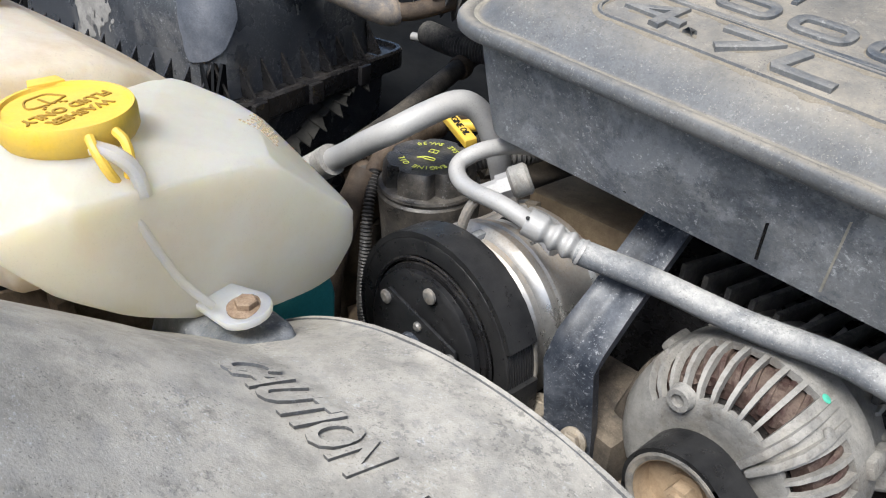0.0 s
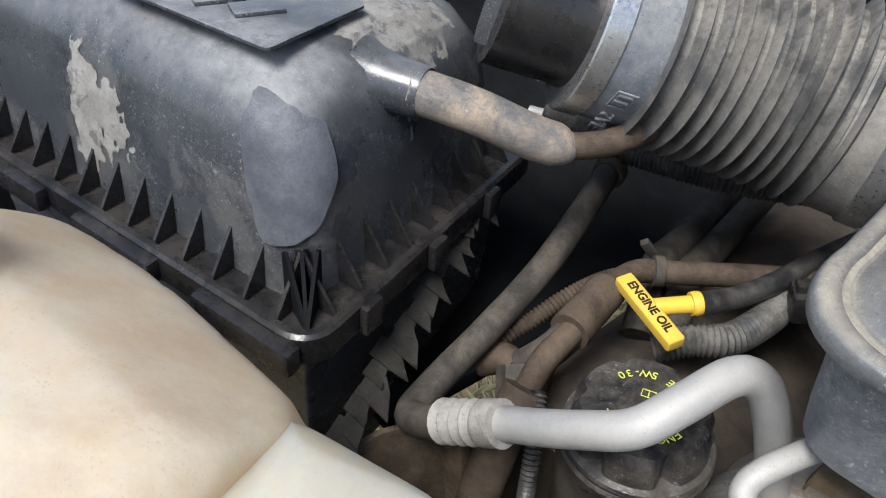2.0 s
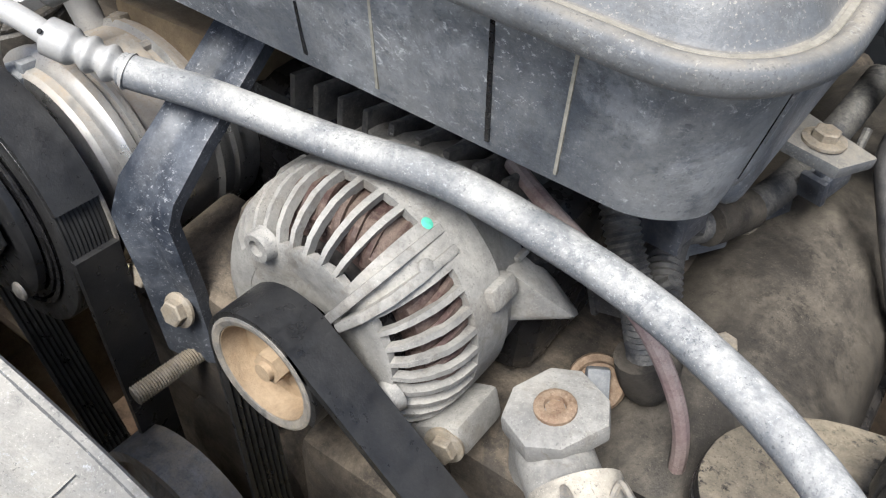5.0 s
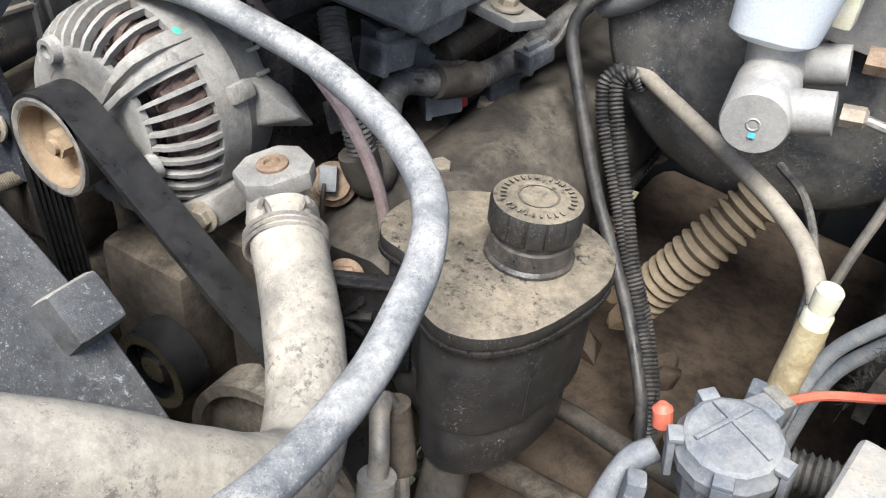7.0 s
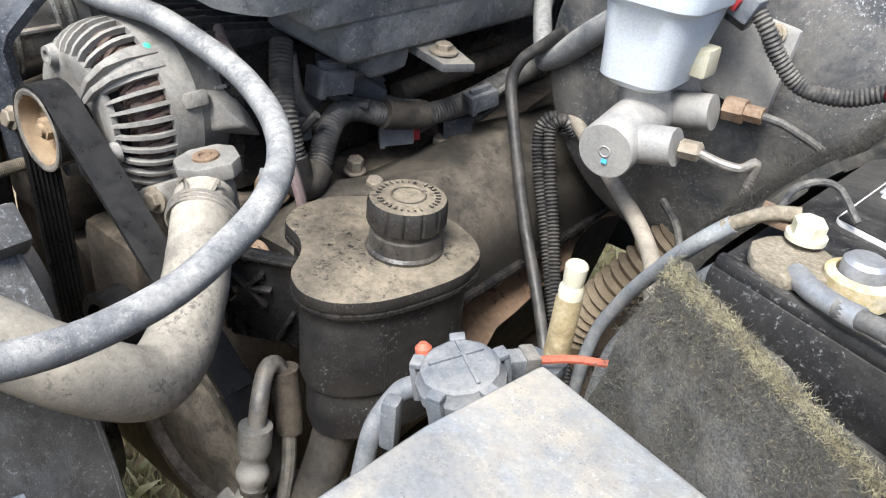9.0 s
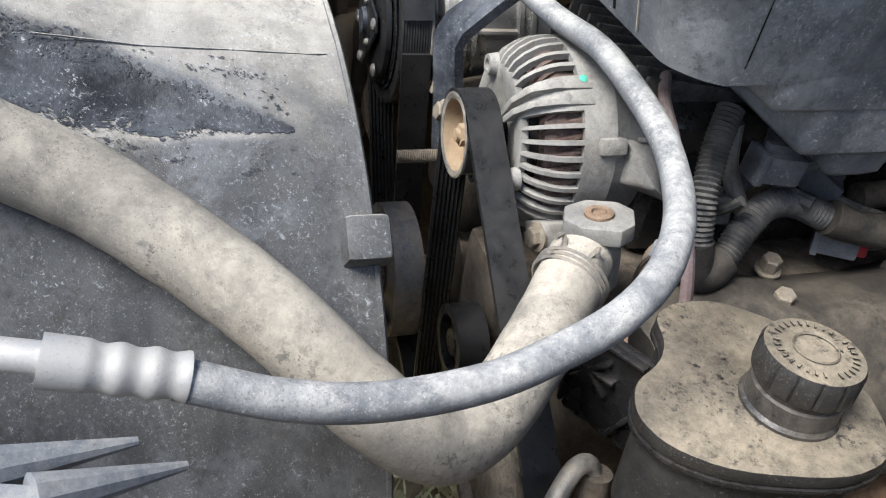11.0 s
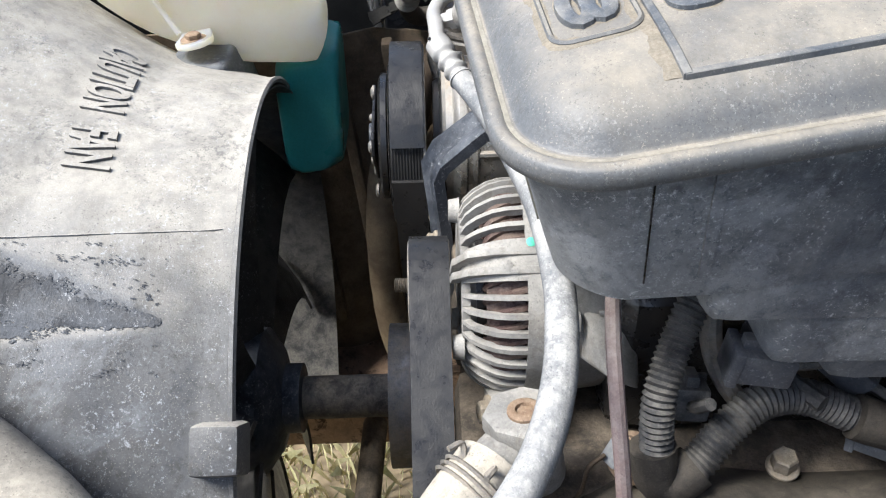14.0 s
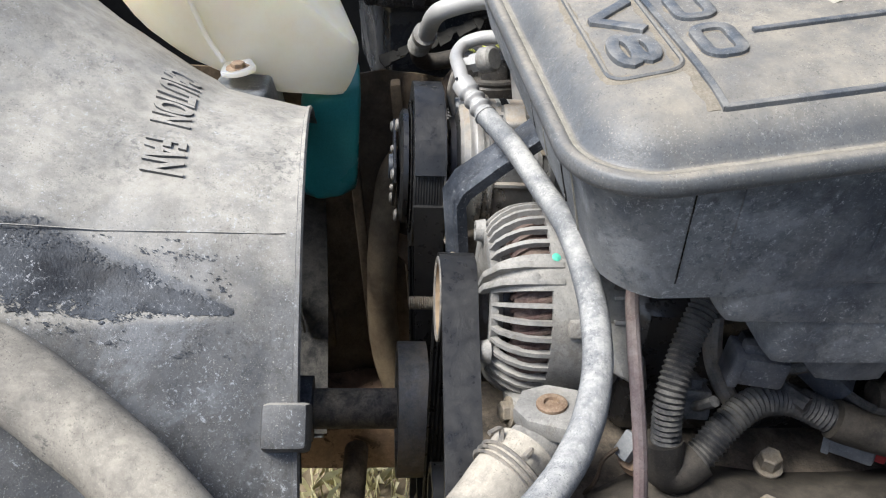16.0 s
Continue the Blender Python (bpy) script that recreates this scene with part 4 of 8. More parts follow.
    part("groove_dust", loft([loop(0.0072, -0.0024), loop(0.0080, -0.0014), loop(0.0098, -0.0016), loop(0.0106, -0.0026)], COVER), M_GROOVE, cv, "line of ochre dust in the groove")

    def on_top(bm, z=0.0):
        return xform(bm, COVER @ Matrix.Translation((0, 0, z)))

    def stroke(pts, half, high=0.0019):
        """A broad flat-topped raised stroke with sloping flanks along a line on the dome."""
        pts = [p for k, p in enumerate(pts) if not k or (p - pts[k - 1]).length > 1e-5]
        closed = (pts[0] - pts[-1]).length < 1e-4
        bm, rows = bmesh.new(), []
        for k, p in enumerate(pts):
            a = (p - pts[k - 1 if k else (-2 if closed else 0)])
            b = (pts[(k + 1) if k < len(pts) - 1 else (1 if closed else k)] - p)
            a = V((a.x, a.y)) if a.length > 1e-6 else V((b.x, b.y))
            b = V((b.x, b.y)) if b.length > 1e-6 else a
            a, b = a.normalized(), b.normalized()
            m = (a + b).normalized() if (a + b).length > 0.2 else a
            n = V((-m.y, m.x))
            w = half / max(0.55, m.dot(a))
            end = 0.0 if closed else (-half if k == 0 else half if k == len(pts) - 1 else 0.0)
            rows.append([bm.verts.new((p.x + n.x * w * o + m.x * end, p.y + n.y * w * o + m.y * end, p.z + h)) for o, h in ((-1.0, -0.002), (-0.9, high * 0.8), (-0.7, high), (0.7, high), (0.9, high * 0.8), (1.0, -0.002))])
        for p, q in zip(rows, rows[1:]):
            for j in range(5):
                bm.faces.new((p[j], p[j + 1], q[j + 1], q[j]))
        if not closed:
            bm.faces.new(rows[0])
            bm.faces.new(rows[-1][::-1])
        return bm

    # low plate with 4.7L V8 and the wide panel behind it
    plate = [(x + 0.077, y + 0.032, 0.0) for x, y in rrect(0.254, 0.036, 0.010)]
    rim = plate + plate[:1]
    part("number_plate", on_top(sweep([rest(p[0], p[1], 0.0003) for p in rim], lambda s, t: 0.0014, 6, False)), M_COVER, cv)
    # characters of the plate as rounded raised strokes
    strokes = {"4": [[(0.72, 0.0), (0.72, 1.0), (0.0, 0.34), (1.0, 0.34)]], ".": [[(0.3, 0.0), (0.7, 0.0), (0.7, 0.2), (0.3, 0.2), (0.3, 0.0)]], "7": [[(0.0, 1.0), (1.0, 1.0), (0.9, 0.8), (0.3, 0.0)]],
               "L": [[(0.1, 1.0), (0.0, 0.1), (0.05, 0.0), (1.0, 0.0)]], "V": [[(0.0, 1.0), (0.48, 0.0), (0.55, 0.0), (1.0, 1.0)]],
               "8": [[(0.5 + 0.42 * math.sin(a), 0.76 + 0.24 * math.cos(a)) for a in np.linspace(0, 6.2832, 17)], [(0.5 + 0.5 * math.sin(a), 0.27 + 0.27 * math.cos(a)) for a in np.linspace(0, 6.2832, 17)]]}
    for ch, u, wide in (("4", 0.090, 0.036), (".", 0.128, 0.009), ("7", 0.141, 0.033), ("L", 0.178, 0.036), ("V", 0.245, 0.041), ("8", 0.286, 0.037)):
        lines = [[rest(u + 0.004 + x * (wide - 0.009) + 0.002 * y, 0.0405 + 0.0185 * y, 0.0006) for x, y in line] for line in strokes[ch]]
        part("number_stroke", on_top(merge(*(stroke(p, 0.0036) for p in lines))), M_LETTER, cv, "raised character " + ch)
        for p in lines:
            part("sand_drift", drape(p, 0.0056, 3), M_SAND, cv, "tan sand round the characters")
    part("sand_drift", drape([(x, y - 0.001, 0) for x, y, z in rim], 0.0042, 5), M_SAND, cv, "tan sand along the plate")
    part("sand_drift", drape([(0.045 + 0.032 * k, 0.0685, 0) for k in range(11)], 0.0048, 7), M_SAND, cv, "tan sand along the panel")
    # pale marks dabbed on the cover
    part("pale_mark", drape([(0.258, 0.158, 0), (0.284, 0.163, 0)], 0.0032, 11, 0.0007), M_CHALK, cv, "pale crossed smear")
    part("pale_mark", drape([(0.269, 0.145, 0), (0.274, 0.174, 0)], 0.0036, 12, 0.0009), M_CHALK, cv, "pale crossed smear")
    part("pale_mark", drape([(0.228 + 0.012 * math.sin(a), 0.160 + 0.018 * math.cos(a), 0) for a in np.linspace(-0.6, 3.6, 16)], 0.0028, 13, 0.0007), M_CHALK, cv, "pale curved smear")
    def ridge(name, p, q):
        """A low moulded ridge on the dome from one place to another."""
        part(name, on_top(stroke([rest(p[0] + (q[0] - p[0]) * k / 24, p[1] + (q[1] - p[1]) * k / 24, 0.0004) for k in range(25)], 0.0019, 0.0016)), M_LETTER, cv)

    ridge("panel_front_edge", (0.041, 0.0675), (0.364, 0.0735))
    for u, v in ((0.3645, 0.0745), (0.303, 0.112), (0.228, 0.112), (0.153, 0.112), (0.078, 0.112), (0.0405, 0.069)):
        ridge("panel_ridge", (u, v), (u, 0.415))
    # the model name is drawn as plain raised blocks
    for k in range(6):
        ring = rrect(0.029, 0.0165, 0.006)
        outer = [V((x + 0.080 + 0.0427 * k, y + 0.0825, 0)) for x, y in ring]
        part("name_block", on_top(stroke([rest(p.x, p.y, 0.0004) for p in outer + outer[:1]], 0.0033)), M_LETTER, cv)
        part("sand_drift", drape(outer + outer[:1], 0.005, 20 + k), M_SAND, cv)
    # thin dark strips paint the shade of folds on the skirt's front and driver's side; pale scratches
    def upright(u, v, nu, nv, wide, proud, k0=0.0, k1=1.0, slant=0.0):
        bm = box((wide if nv else proud, proud if nv else wide, 1.0), None, 0.0)
        for q in bm.verts:
            k = k0 + (k1 - k0) * (0.5 - q.co.z)
            ins = 0.0108 + 0.0067 * k
            q.co = V((*skew(u + q.co.x + nu * ins + slant * k * (nv != 0), v + q.co.y + nv * ins + slant * k * (nu != 0)), -0.0108 - k * 0.065))
        return xform(bm, COVER)

    for u in (0.046, 0.133, 0.216, 0.300):
        part("fold_shade", upright(u, 0.0, 0, 1, 0.0018, 0.0010, slant=-0.002), M_GLOSS, cv, "thin dark strip standing in for the shade of a fold")
    for u, k0, k1 in ((0.096, 0.1, 0.9), (0.252, 0.0, 1.0), (0.329, 0.0, 1.0)):
        part("scratch", upright(u, 0.0, 0, 1, 0.0012, 0.0010, k0, k1, -0.003), M_CHALK, cv, "pale scratch")
    for v in (0.057, 0.205):
        part("fold_shade", upright(CW, v, -1, 0, 0.0007, 0.0008, slant=-0.004), M_GLOSS, cv, "thin dark strip standing in for the shade of a fold")
    for v in (0.082, 0.155, 0.24, 0.31):
        part("skirt_rib", upright(CW, v, -1, 0, 0.0050, 0.0022, slant=-0.004), M_SKIRT, cv)
    # stepped resonator body under the driver's side
    under = affine(COVER @ V((0, 0.1, 0)), EX, V((0.0066, 0.985, 0.0)).normalized(), EX.cross(V((0.0066, 0.985, 0.0))).normalized())
    step = [((0.215, -0.055), (0.377, 0.32), -0.087), ((0.26, 0.0), (0.375, 0.32), -0.117), ((0.28, 0.037), (0.373, 0.32), -0.150)]
    for (u0, v0), (u1, v1), w in step:
        bm = box((u1 - u0, v1 - v0, 0.05), under, 0.012, 3, at=((u0 + u1) / 2, (v0 + v1) / 2, w + 0.025))
        part("resonator_step", bm, M_SKIRT, cv)
    part("duct_lump", box((0.06, 0.05, 0.06), under, 0.016, 3, at=(0.335, 0.10, -0.145)), M_SKIRT, cv)
    # ear with its bolt at the back of the driver's side
    ear = prism([(-0.022, -0.018), (0.022, -0.012), (0.03, 0.016), (-0.02, 0.02)], -0.004, 0.004, None, 0.002)
    part("mounting_ear", xform(ear, Matrix.Translation((0.148, 0.272, 0.996)) @ pose(0, 0, 0, 0, 8, -12)), M_COVER, cv)
    hexbolt("cover_bolt", (0.153, 0.272, 1.0), (0.05, 0, 1), 0.0075, M_BOLT, "dusty flanged bolt on the engine cover ear", 1.6)


build_cover()


# ---- alternator ----
ALT = V((0.0, 0.0, 0.95))


def build_alternator():
    al = thing("alternator", ALT + V((0, 0.09, -0.07)), "oxidised cast aluminium alternator with copper windings behind slotted fins", "alternator")
    # front housing: a turned shell with two banks of slots cut through it
    prof = [(0.040, 0.0335), (0.046, 0.0325), (0.0505, 0.033), (0.0575, 0.0365), (0.0635, 0.043), (0.0685, 0.052), (0.0705, 0.060), (0.0712, 0.070), (0.0715, 0.078), (0.0715, 0.094)]
    slots = [(60 + 9.6 * k, 66.9 + 9.6 * k) for k in range(9)] + [(32.9 - 9.3 * k, 39.6 - 9.3 * k) for k in range(9)] + [(205 + 10 * k, 211 + 10 * k) for k in range(8)]
    cuts = sorted({a for s in slots for a in s} | set(range(-180, 181, 6)) | {round(a - 360, 3) for s in slots for a in s if a > 180})
    cuts = [a for a in cuts if -180 <= a <= 180]

    def open_at(mid):
        return any(s0 < mid < s1 or s0 < mid + 360 < s1 for s0, s1 in slots)

    bm = bmesh.new()
    rings = [[bm.verts.new((ALT.x + r * math.cos(radians(a)), y, ALT.z + r * math.sin(radians(a)))) for r, y in prof] for a in cuts]
    for i in range(len(cuts) - 1):
        cut = open_at((cuts[i] + cuts[i + 1]) / 2)
        for j in range(len(prof) - 1):
            if cut and 2 <= j <= 6:
                continue
            bm.faces.new((rings[i][j], rings[i + 1][j], rings[i + 1][j + 1], rings[i][j + 1]))
    bmesh.ops.remove_doubles(bm, verts=bm.verts, dist=1e-5)
    bmesh.ops.recalc_face_normals(bm, faces=bm.faces)
    bmesh.ops.solidify(bm, geom=bm.faces[:], thickness=0.005)
    part("front_housing", bm, M_CAST, al, angle=50)
    part("front_face", ringlathe([(0.018, 0.036), (0.018, 0.046), (0.042, 0.046), (0.044, 0.034), (0.036, 0.0335), (0.028, 0.037)], (0, 0, 0.95), (0, 1, 0)), M_CAST, al)
    part("rear_housing", lathe([(0.0, 0.088), (0.0712, 0.088), (0.0715, 0.094), (0.069, 0.097), (0.067, 0.118), (0.06, 0.138), (0.05, 0.146), (0.0, 0.146)], (0, 0, 0.95), (0, 1, 0), 48), M_CAST, al)
    part("copper_winding", xform(ringlathe([(0.046, 0.048), (0.058, 0.047), (0.0635, 0.058), (0.063, 0.082), (0.05, 0.084)], (0, 0, 0.95), (0, 1, 0), 60), Matrix.Identity(4)), M_COPPER, al, "red-brown copper windings")
    for k in range(40):
        a = 2 * math.pi * k / 40
        loop_pts = [V((r * math.cos(a + da), y, 0.95 + r * math.sin(a + da))) for r, y, da in ((0.052, 0.047, 0), (0.0605, 0.05, 0.05), (0.0648, 0.062, 0.11), (0.0645, 0.078, 0.17))]
        part("winding_turn", tube(loop_pts, 0.0024, 6, 4), M_COPPER, al)
    part("rotor", lathe([(0, 0.04), (0.045, 0.042), (0.045, 0.085), (0, 0.085)], (0, 0, 0.95), (0, 1, 0)), M_GLOSS, al)
    # the thick web between the slot banks, with its two tabs and the plugged hole
    for a, r0, r1, h in ((53.5, 0.030, 0.0725, 0.006), (44.5, 0.034, 0.0725, 0.006)):
        e = V((math.cos(radians(a)), 0, math.sin(radians(a))))
        tng = V((-e.z, 0, e.x))
        bm = bmesh.new()
        outline = [(r0, 0.026), (r1 * 0.72, 0.027), (r1 * 0.93, 0.036), (r1, 0.052), (r1, 0.078), (r1 - 0.012, 0.08), (r0 + 0.01, 0.044)]
        for s in (-1, 1):
            for r, y in outline:
                bm.verts.new(ALT + e * r + V((0, y, 0)) + tng * s * h * 0.4)
        bm.verts.ensure_lookup_table()
        n = len(outline)
        bm.faces.new(bm.verts[:n][::-1])
        bm.faces.new(bm.verts[n:])
        for k in range(n):
            j = (k + 1) % n
            bm.faces.new((bm.verts[k], bm.verts[j], bm.verts[n + j], bm.verts[n + k]))
        bmesh.ops.recalc_face_normals(bm, faces=bm.faces)
        part("web_rib", bevel(bm, 0.0012, 2), M_CAST, al)
    e = V((math.cos(radians(46)), 0, math.sin(radians(46))))
    part("plug", lathe([(0, 0), (0.0042, 0), (0.0042, 0.0014), (0.0028, 0.002), (0, 0.002)], ALT + e * 0.0706 + V((0, 0.058, 0)), e, 16), M_CAST, al)
    for a, r, big in ((117.0, 0.05, 0.0085), (245.0, 0.05, 0.0085), (-10.0, 0.05, 0.0085)):
        e = V((math.cos(radians(a)), 0, math.sin(radians(a))))
        part("screw_lug", merge(ringlathe([(big, 0.0), (big * 0.85, -0.007), (big * 0.5, -0.007), (big * 0.45, 0.0)], ALT + e * r + V((0, 0.034, 0)), (0, 1, 0), 20), lathe([(0, -0.004), (big * 0.48, -0.004), (big * 0.48, 0.001), (0, 0.001)], ALT + e * r + V((0, 0.034, 0)), (0, 1, 0), 8)), M_CAST, al)
    # mounting feet
    part("mounting_foot", hull([(0.045, 0.045, 0.905), (0.075, 0.05, 0.92), (0.08, 0.05, 0.9), (0.06, 0.05, 0.888), (0.045, 0.085, 0.905), (0.075, 0.085, 0.92), (0.08, 0.085, 0.9), (0.06, 0.085, 0.888)], 0.004, 2), M_CAST, al)
    hexbolt("foot_bolt", (0.069, 0.049, 0.905), (0.2, -1, 0.1), 0.0075, M_BOLT, "grimy bolt in the alternator foot", 1.4, parent=al)
    foot2 = hull([(0.05, 0.098, 0.985), (0.064, 0.10, 0.945), (0.098, 0.112, 0.958), (0.092, 0.132, 0.942), (0.05, 0.14, 0.93), (0.05, 0.135, 0.975)], 0.003, 2)
    part("rear_foot", foot2, M_CAST, al)
    part("rear_terminal", lathe([(0, 0), (0.006, 0), (0.006, 0.012), (0.0035, 0.012), (0.0035, 0.02), (0, 0.02)], (0.052, 0.138, 0.966), (0.8, 0.5, 0), 10), M_BOLT, al)
    for a in (20, 88, 150, 215, 300):
        part("casing_ear", box((0.012, 0.02, 0.012), Matrix.Translation((0.070 * math.cos(radians(a)), 0.09, 0.95 + 0.070 * math.sin(radians(a)))) @ pose(0, 0, 0, 0, -a, 0), 0.003), M_CAST, al)
    for k in range(11):
        a = radians(10 + 13 * k)
        e = V((math.cos(a), 0, math.sin(a)))
        part("rear_fin", box((0.012, 0.028, 0.003), Matrix.Translation(ALT + e * 0.064 + V((0, 0.125, 0))) @ pose(0, 0, 0, 0, -math.degrees(a), 0), 0.001), M_CAST, al)
    part("paint_dab", lathe([(0, 0), (0.003, 0), (0.002, 0.0004), (0, 0.0005)], (0.038 * 1.004, 0.073, 0.95 + 0.0606), (0.53, 0, 0.85), 12), M_GREENDOT, al, "dab of green paint")
    pl = part("pulley", ringlathe([(0.0295, 0.0), (0.031, 0.0005), (0.031, 0.002), (0.029, 0.003), (0.029, 0.024), (0.031, 0.025), (0.031, 0.027), (0.012, 0.027), (0.012, 0.018), (0.0255, 0.016), (0.0265, 0.001)], (0, 0, 0.95), (0, 1, 0), 56), M_PULLEY, al, "grey steel pulley with a mud-tan cavity")
    part("cavity", ringlathe([(0.0262, 0.0015), (0.0252, 0.0158), (0.0105, 0.0172), (0.0105, 0.0168), (0.0249, 0.0154), (0.0259, 0.0015)], (0, 0, 0.95), (0, 1, 0), 40), M_TANRUST, pl, "film of tan mud")
    part("pulley_nut", merge(lathe([(0, 0.005), (0.0085, 0.005), (0.0085, 0.017), (0, 0.017)], (0, 0, 0.95), (0, 1, 0), 6), lathe([(0, 0.002), (0.0048, 0.002), (0.0048, 0.006), (0, 0.006)], (0, 0, 0.95), (0, 1, 0), 16), lathe([(0, 0.014), (0.0115, 0.014), (0.0115, 0.018), (0, 0.018)], (0, 0, 0.95), (0, 1, 0), 24)), M_TANRUST, pl)


build_alternator()


# ---- compressor ----
AC = V((-0.186, -0.002, 0.966))


def build_compressor():
    ac = thing("air_conditioning_compressor", AC + V((0, 0.08, -0.05)), "silver air conditioning compressor with a black clutch and belt pulley", "compressor")
    Y = (0, 1, 0)
    o = (AC.x, 0, AC.z)
    band = [(0.0602 if k % 2 else 0.0597, -0.012 + 0.0225 * k / 22) for k in range(23)]
    pl = part("pulley", ringlathe(band + [(0.058, 0.012), (0.047, 0.012), (0.047, -0.004), (0.050, -0.012), (0.0585, -0.0125)], o, Y, 64), M_RUBBER, ac, "black belt pulley")
    part("pulley_rim", ringlathe([(0.0612, 0.0105), (0.0612, 0.012), (0.058, 0.0125), (0.058, 0.010)], o, Y, 64), M_PULLEY, pl)
    part("clutch_rotor", lathe([(0, -0.014), (0.046, -0.014), (0.0465, -0.01), (0.0465, 0.0), (0, 0.0)], o, Y, 56), M_GLOSS, ac)
    pt = part("clutch_plate", lathe([(0, -0.021), (0.02, -0.022), (0.040, -0.0215), (0.043, -0.0195), (0.043, -0.0155), (0, -0.0155)], o, Y, 56), M_BARE, ac)
    part("hub", lathe([(0, -0.03), (0.009, -0.03), (0.010, -0.024), (0.015, -0.022), (0, -0.02)], o, Y, 24), M_BLACK, pt)
    corners = [radians(15 + 120 * k) for k in range(3)]
    tri = prism([(0.036 * math.cos(a + d), 0.036 * math.sin(a + d)) for a in corners for d in (-0.16, 0.16)], 0.0, 0.0022, None, 0.0006)
    part("spring_plate", xform(tri, affine(AC + V((0, -0.0225, 0)), (1, 0, 0), (0, 0, 1), (0, -1, 0))), M_BARE, pt, "flat black triangular spring plate")
    for a in corners:
        for r, big, turn, y in ((0.032, 0.0042, 0.0, -0.0245), (0.0385, 0.0046, 1.05, -0.0215), (0.017, 0.0028, 1.05, -0.0245)):
            p = AC + V((r * math.cos(a + turn), y, r * math.sin(a + turn)))
            part("rivet", lathe([(0, -0.0026), (big * 0.6, -0.0026), (big, -0.0014), (big, 0.0), (0, 0.0)], p, Y, 16), M_PULLEY, pt, "worn steel rivet")
    part("rotor_edge", ringlathe([(0.0475, -0.0135), (0.0488, -0.0142), (0.05, -0.0135), (0.0488, -0.0125)], o, Y, 64), M_GLOSS, ac)
    body = lathe([(r * 1.07, y) for r, y in [(0.0, 0.018), (0.034, 0.018), (0.036, 0.022), (0.0455, 0.024), (0.0475, 0.0265), (0.0475, 0.031), (0.0505, 0.033), (0.0525, 0.036), (0.0525, 0.040), (0.0500, 0.042), (0.0500, 0.0445), (0.0515, 0.0455), (0.0515, 0.048), (0.0488, 0.050), (0.0488, 0.080), (0.0515, 0.082), (0.0515, 0.0855), (0.0495, 0.087), (0.0495, 0.0905), (0.0515, 0.092), (0.0515, 0.0955), (0.0495, 0.097), (0.049, 0.118), (0.045, 0.136), (0.034, 0.142), (0.0, 0.142)]], o, Y, 72)
    part("housing", body, M_SILVER, ac, angle=28)
    for k in range(6):
        a = radians(12 + 60 * k)
        e = V((math.cos(a), 0, math.sin(a)))
        part("through_bolt", merge(lathe([(0, 0.047), (0.0032, 0.047), (0.0032, 0.084), (0, 0.084)], AC + e * 0.0512, Y, 10), lathe([(0, 0.094), (0.005, 0.094), (0.005, 0.100), (0, 0.100)], AC + e * 0.0492, Y, 6)), M_SILVER, ac)
    part("cast_boss", merge(hull([V((AC.x, 0, AC.z)) + V(p) for p in ((0.006, 0.055, 0.048), (0.03, 0.055, 0.040), (0.006, 0.078, 0.048), (0.03, 0.078, 0.040), (0.010, 0.058, 0.057), (0.027, 0.058, 0.049), (0.010, 0.075, 0.057), (0.027, 0.075, 0.049))], 0.003, 2)), M_SILVER, ac, "flat cast boss")
    # paper label with a bar code, and the plug of the clutch lead
    a0 = radians(84)
    lab = bmesh.new()
    cells = [[lab.verts.new((AC.x + 0.0527 * math.cos(a0 + 0.045 * i), 0.054 + 0.011 * j, AC.z + 0.0527 * math.sin(a0 + 0.045 * i))) for j in range(2)] for i in range(9)]
    for p, q in zip(cells, cells[1:]):
        lab.faces.new((p[0], p[1], q[1], q[0]))
    bmesh.ops.solidify(lab, geom=lab.faces[:], thickness=0.0003)
    lb = part("paper_label", lab, M_WHITE, ac, "small white bar code label")
    bars = []
    rng = random.Random(3)
    for i in range(22):
        a = a0 + 0.02 + 0.0148 * i
        bars.append(box((0.0003, 0.006, rng.uniform(0.0002, 0.0005)), Matrix.Translation((AC.x + 0.0530 * math.cos(a), 0.0605, AC.z + 0.0530 * math.sin(a))) @ pose(0, 0, 0, 0, -math.degrees(a), 0)))
    part("bar_code", merge(*bars), M_BLACKINK, lb)
    part("lead_clip", merge(box((0.014, 0.008, 0.008), Matrix.Translation((-0.194, 0.026, 1.012)) @ pose(0, 0, 0, 0, 10, 0), 0.0015), box((0.006, 0.01, 0.012), Matrix.Translation((-0.19, 0.03, 1.014)), 0.001)), M_GREYPLAST, ac, "grey clip of the clutch lead")
    for dy, a in ((0.105, 70), (0.088, 100), (0.09, 40)):
        e = V((math.cos(radians(a)), 0, math.sin(radians(a))))
        part("housing_screw", lathe([(0, -0.002), (0.005, -0.002), (0.005, 0.004), (0, 0.004)], AC + e * 0.0525 + V((0, dy, 0)), e, 6), M_BOLT, ac)
    # the drawn sizes scaled up to fit the compressor's outline in the camera's view
    mid = AC - BASE[ac.name]
    grow = Matrix.Translation(mid) @ Matrix.Diagonal((1.2, 1.1, 1.2, 1.0)) @ Matrix.Translation(-mid)
    for child in ac.children_recursive:
        child.data.transform(grow)


build_compressor()
solid("cast_bracket", hull([(-0.204, 0.097, 1.040), (-0.104, 0.097, 1.039), (-0.115, 0.103, 1.012), (-0.212, 0.103, 0.985), (-0.20, 0.15, 1.042), (-0.10, 0.15, 1.040), (-0.115, 0.15, 1.0), (-0.212, 0.15, 0.98)], 0.004, 2), M_PALEBROWN, "tan dusty cast bracket behind the compressor", "bracket")


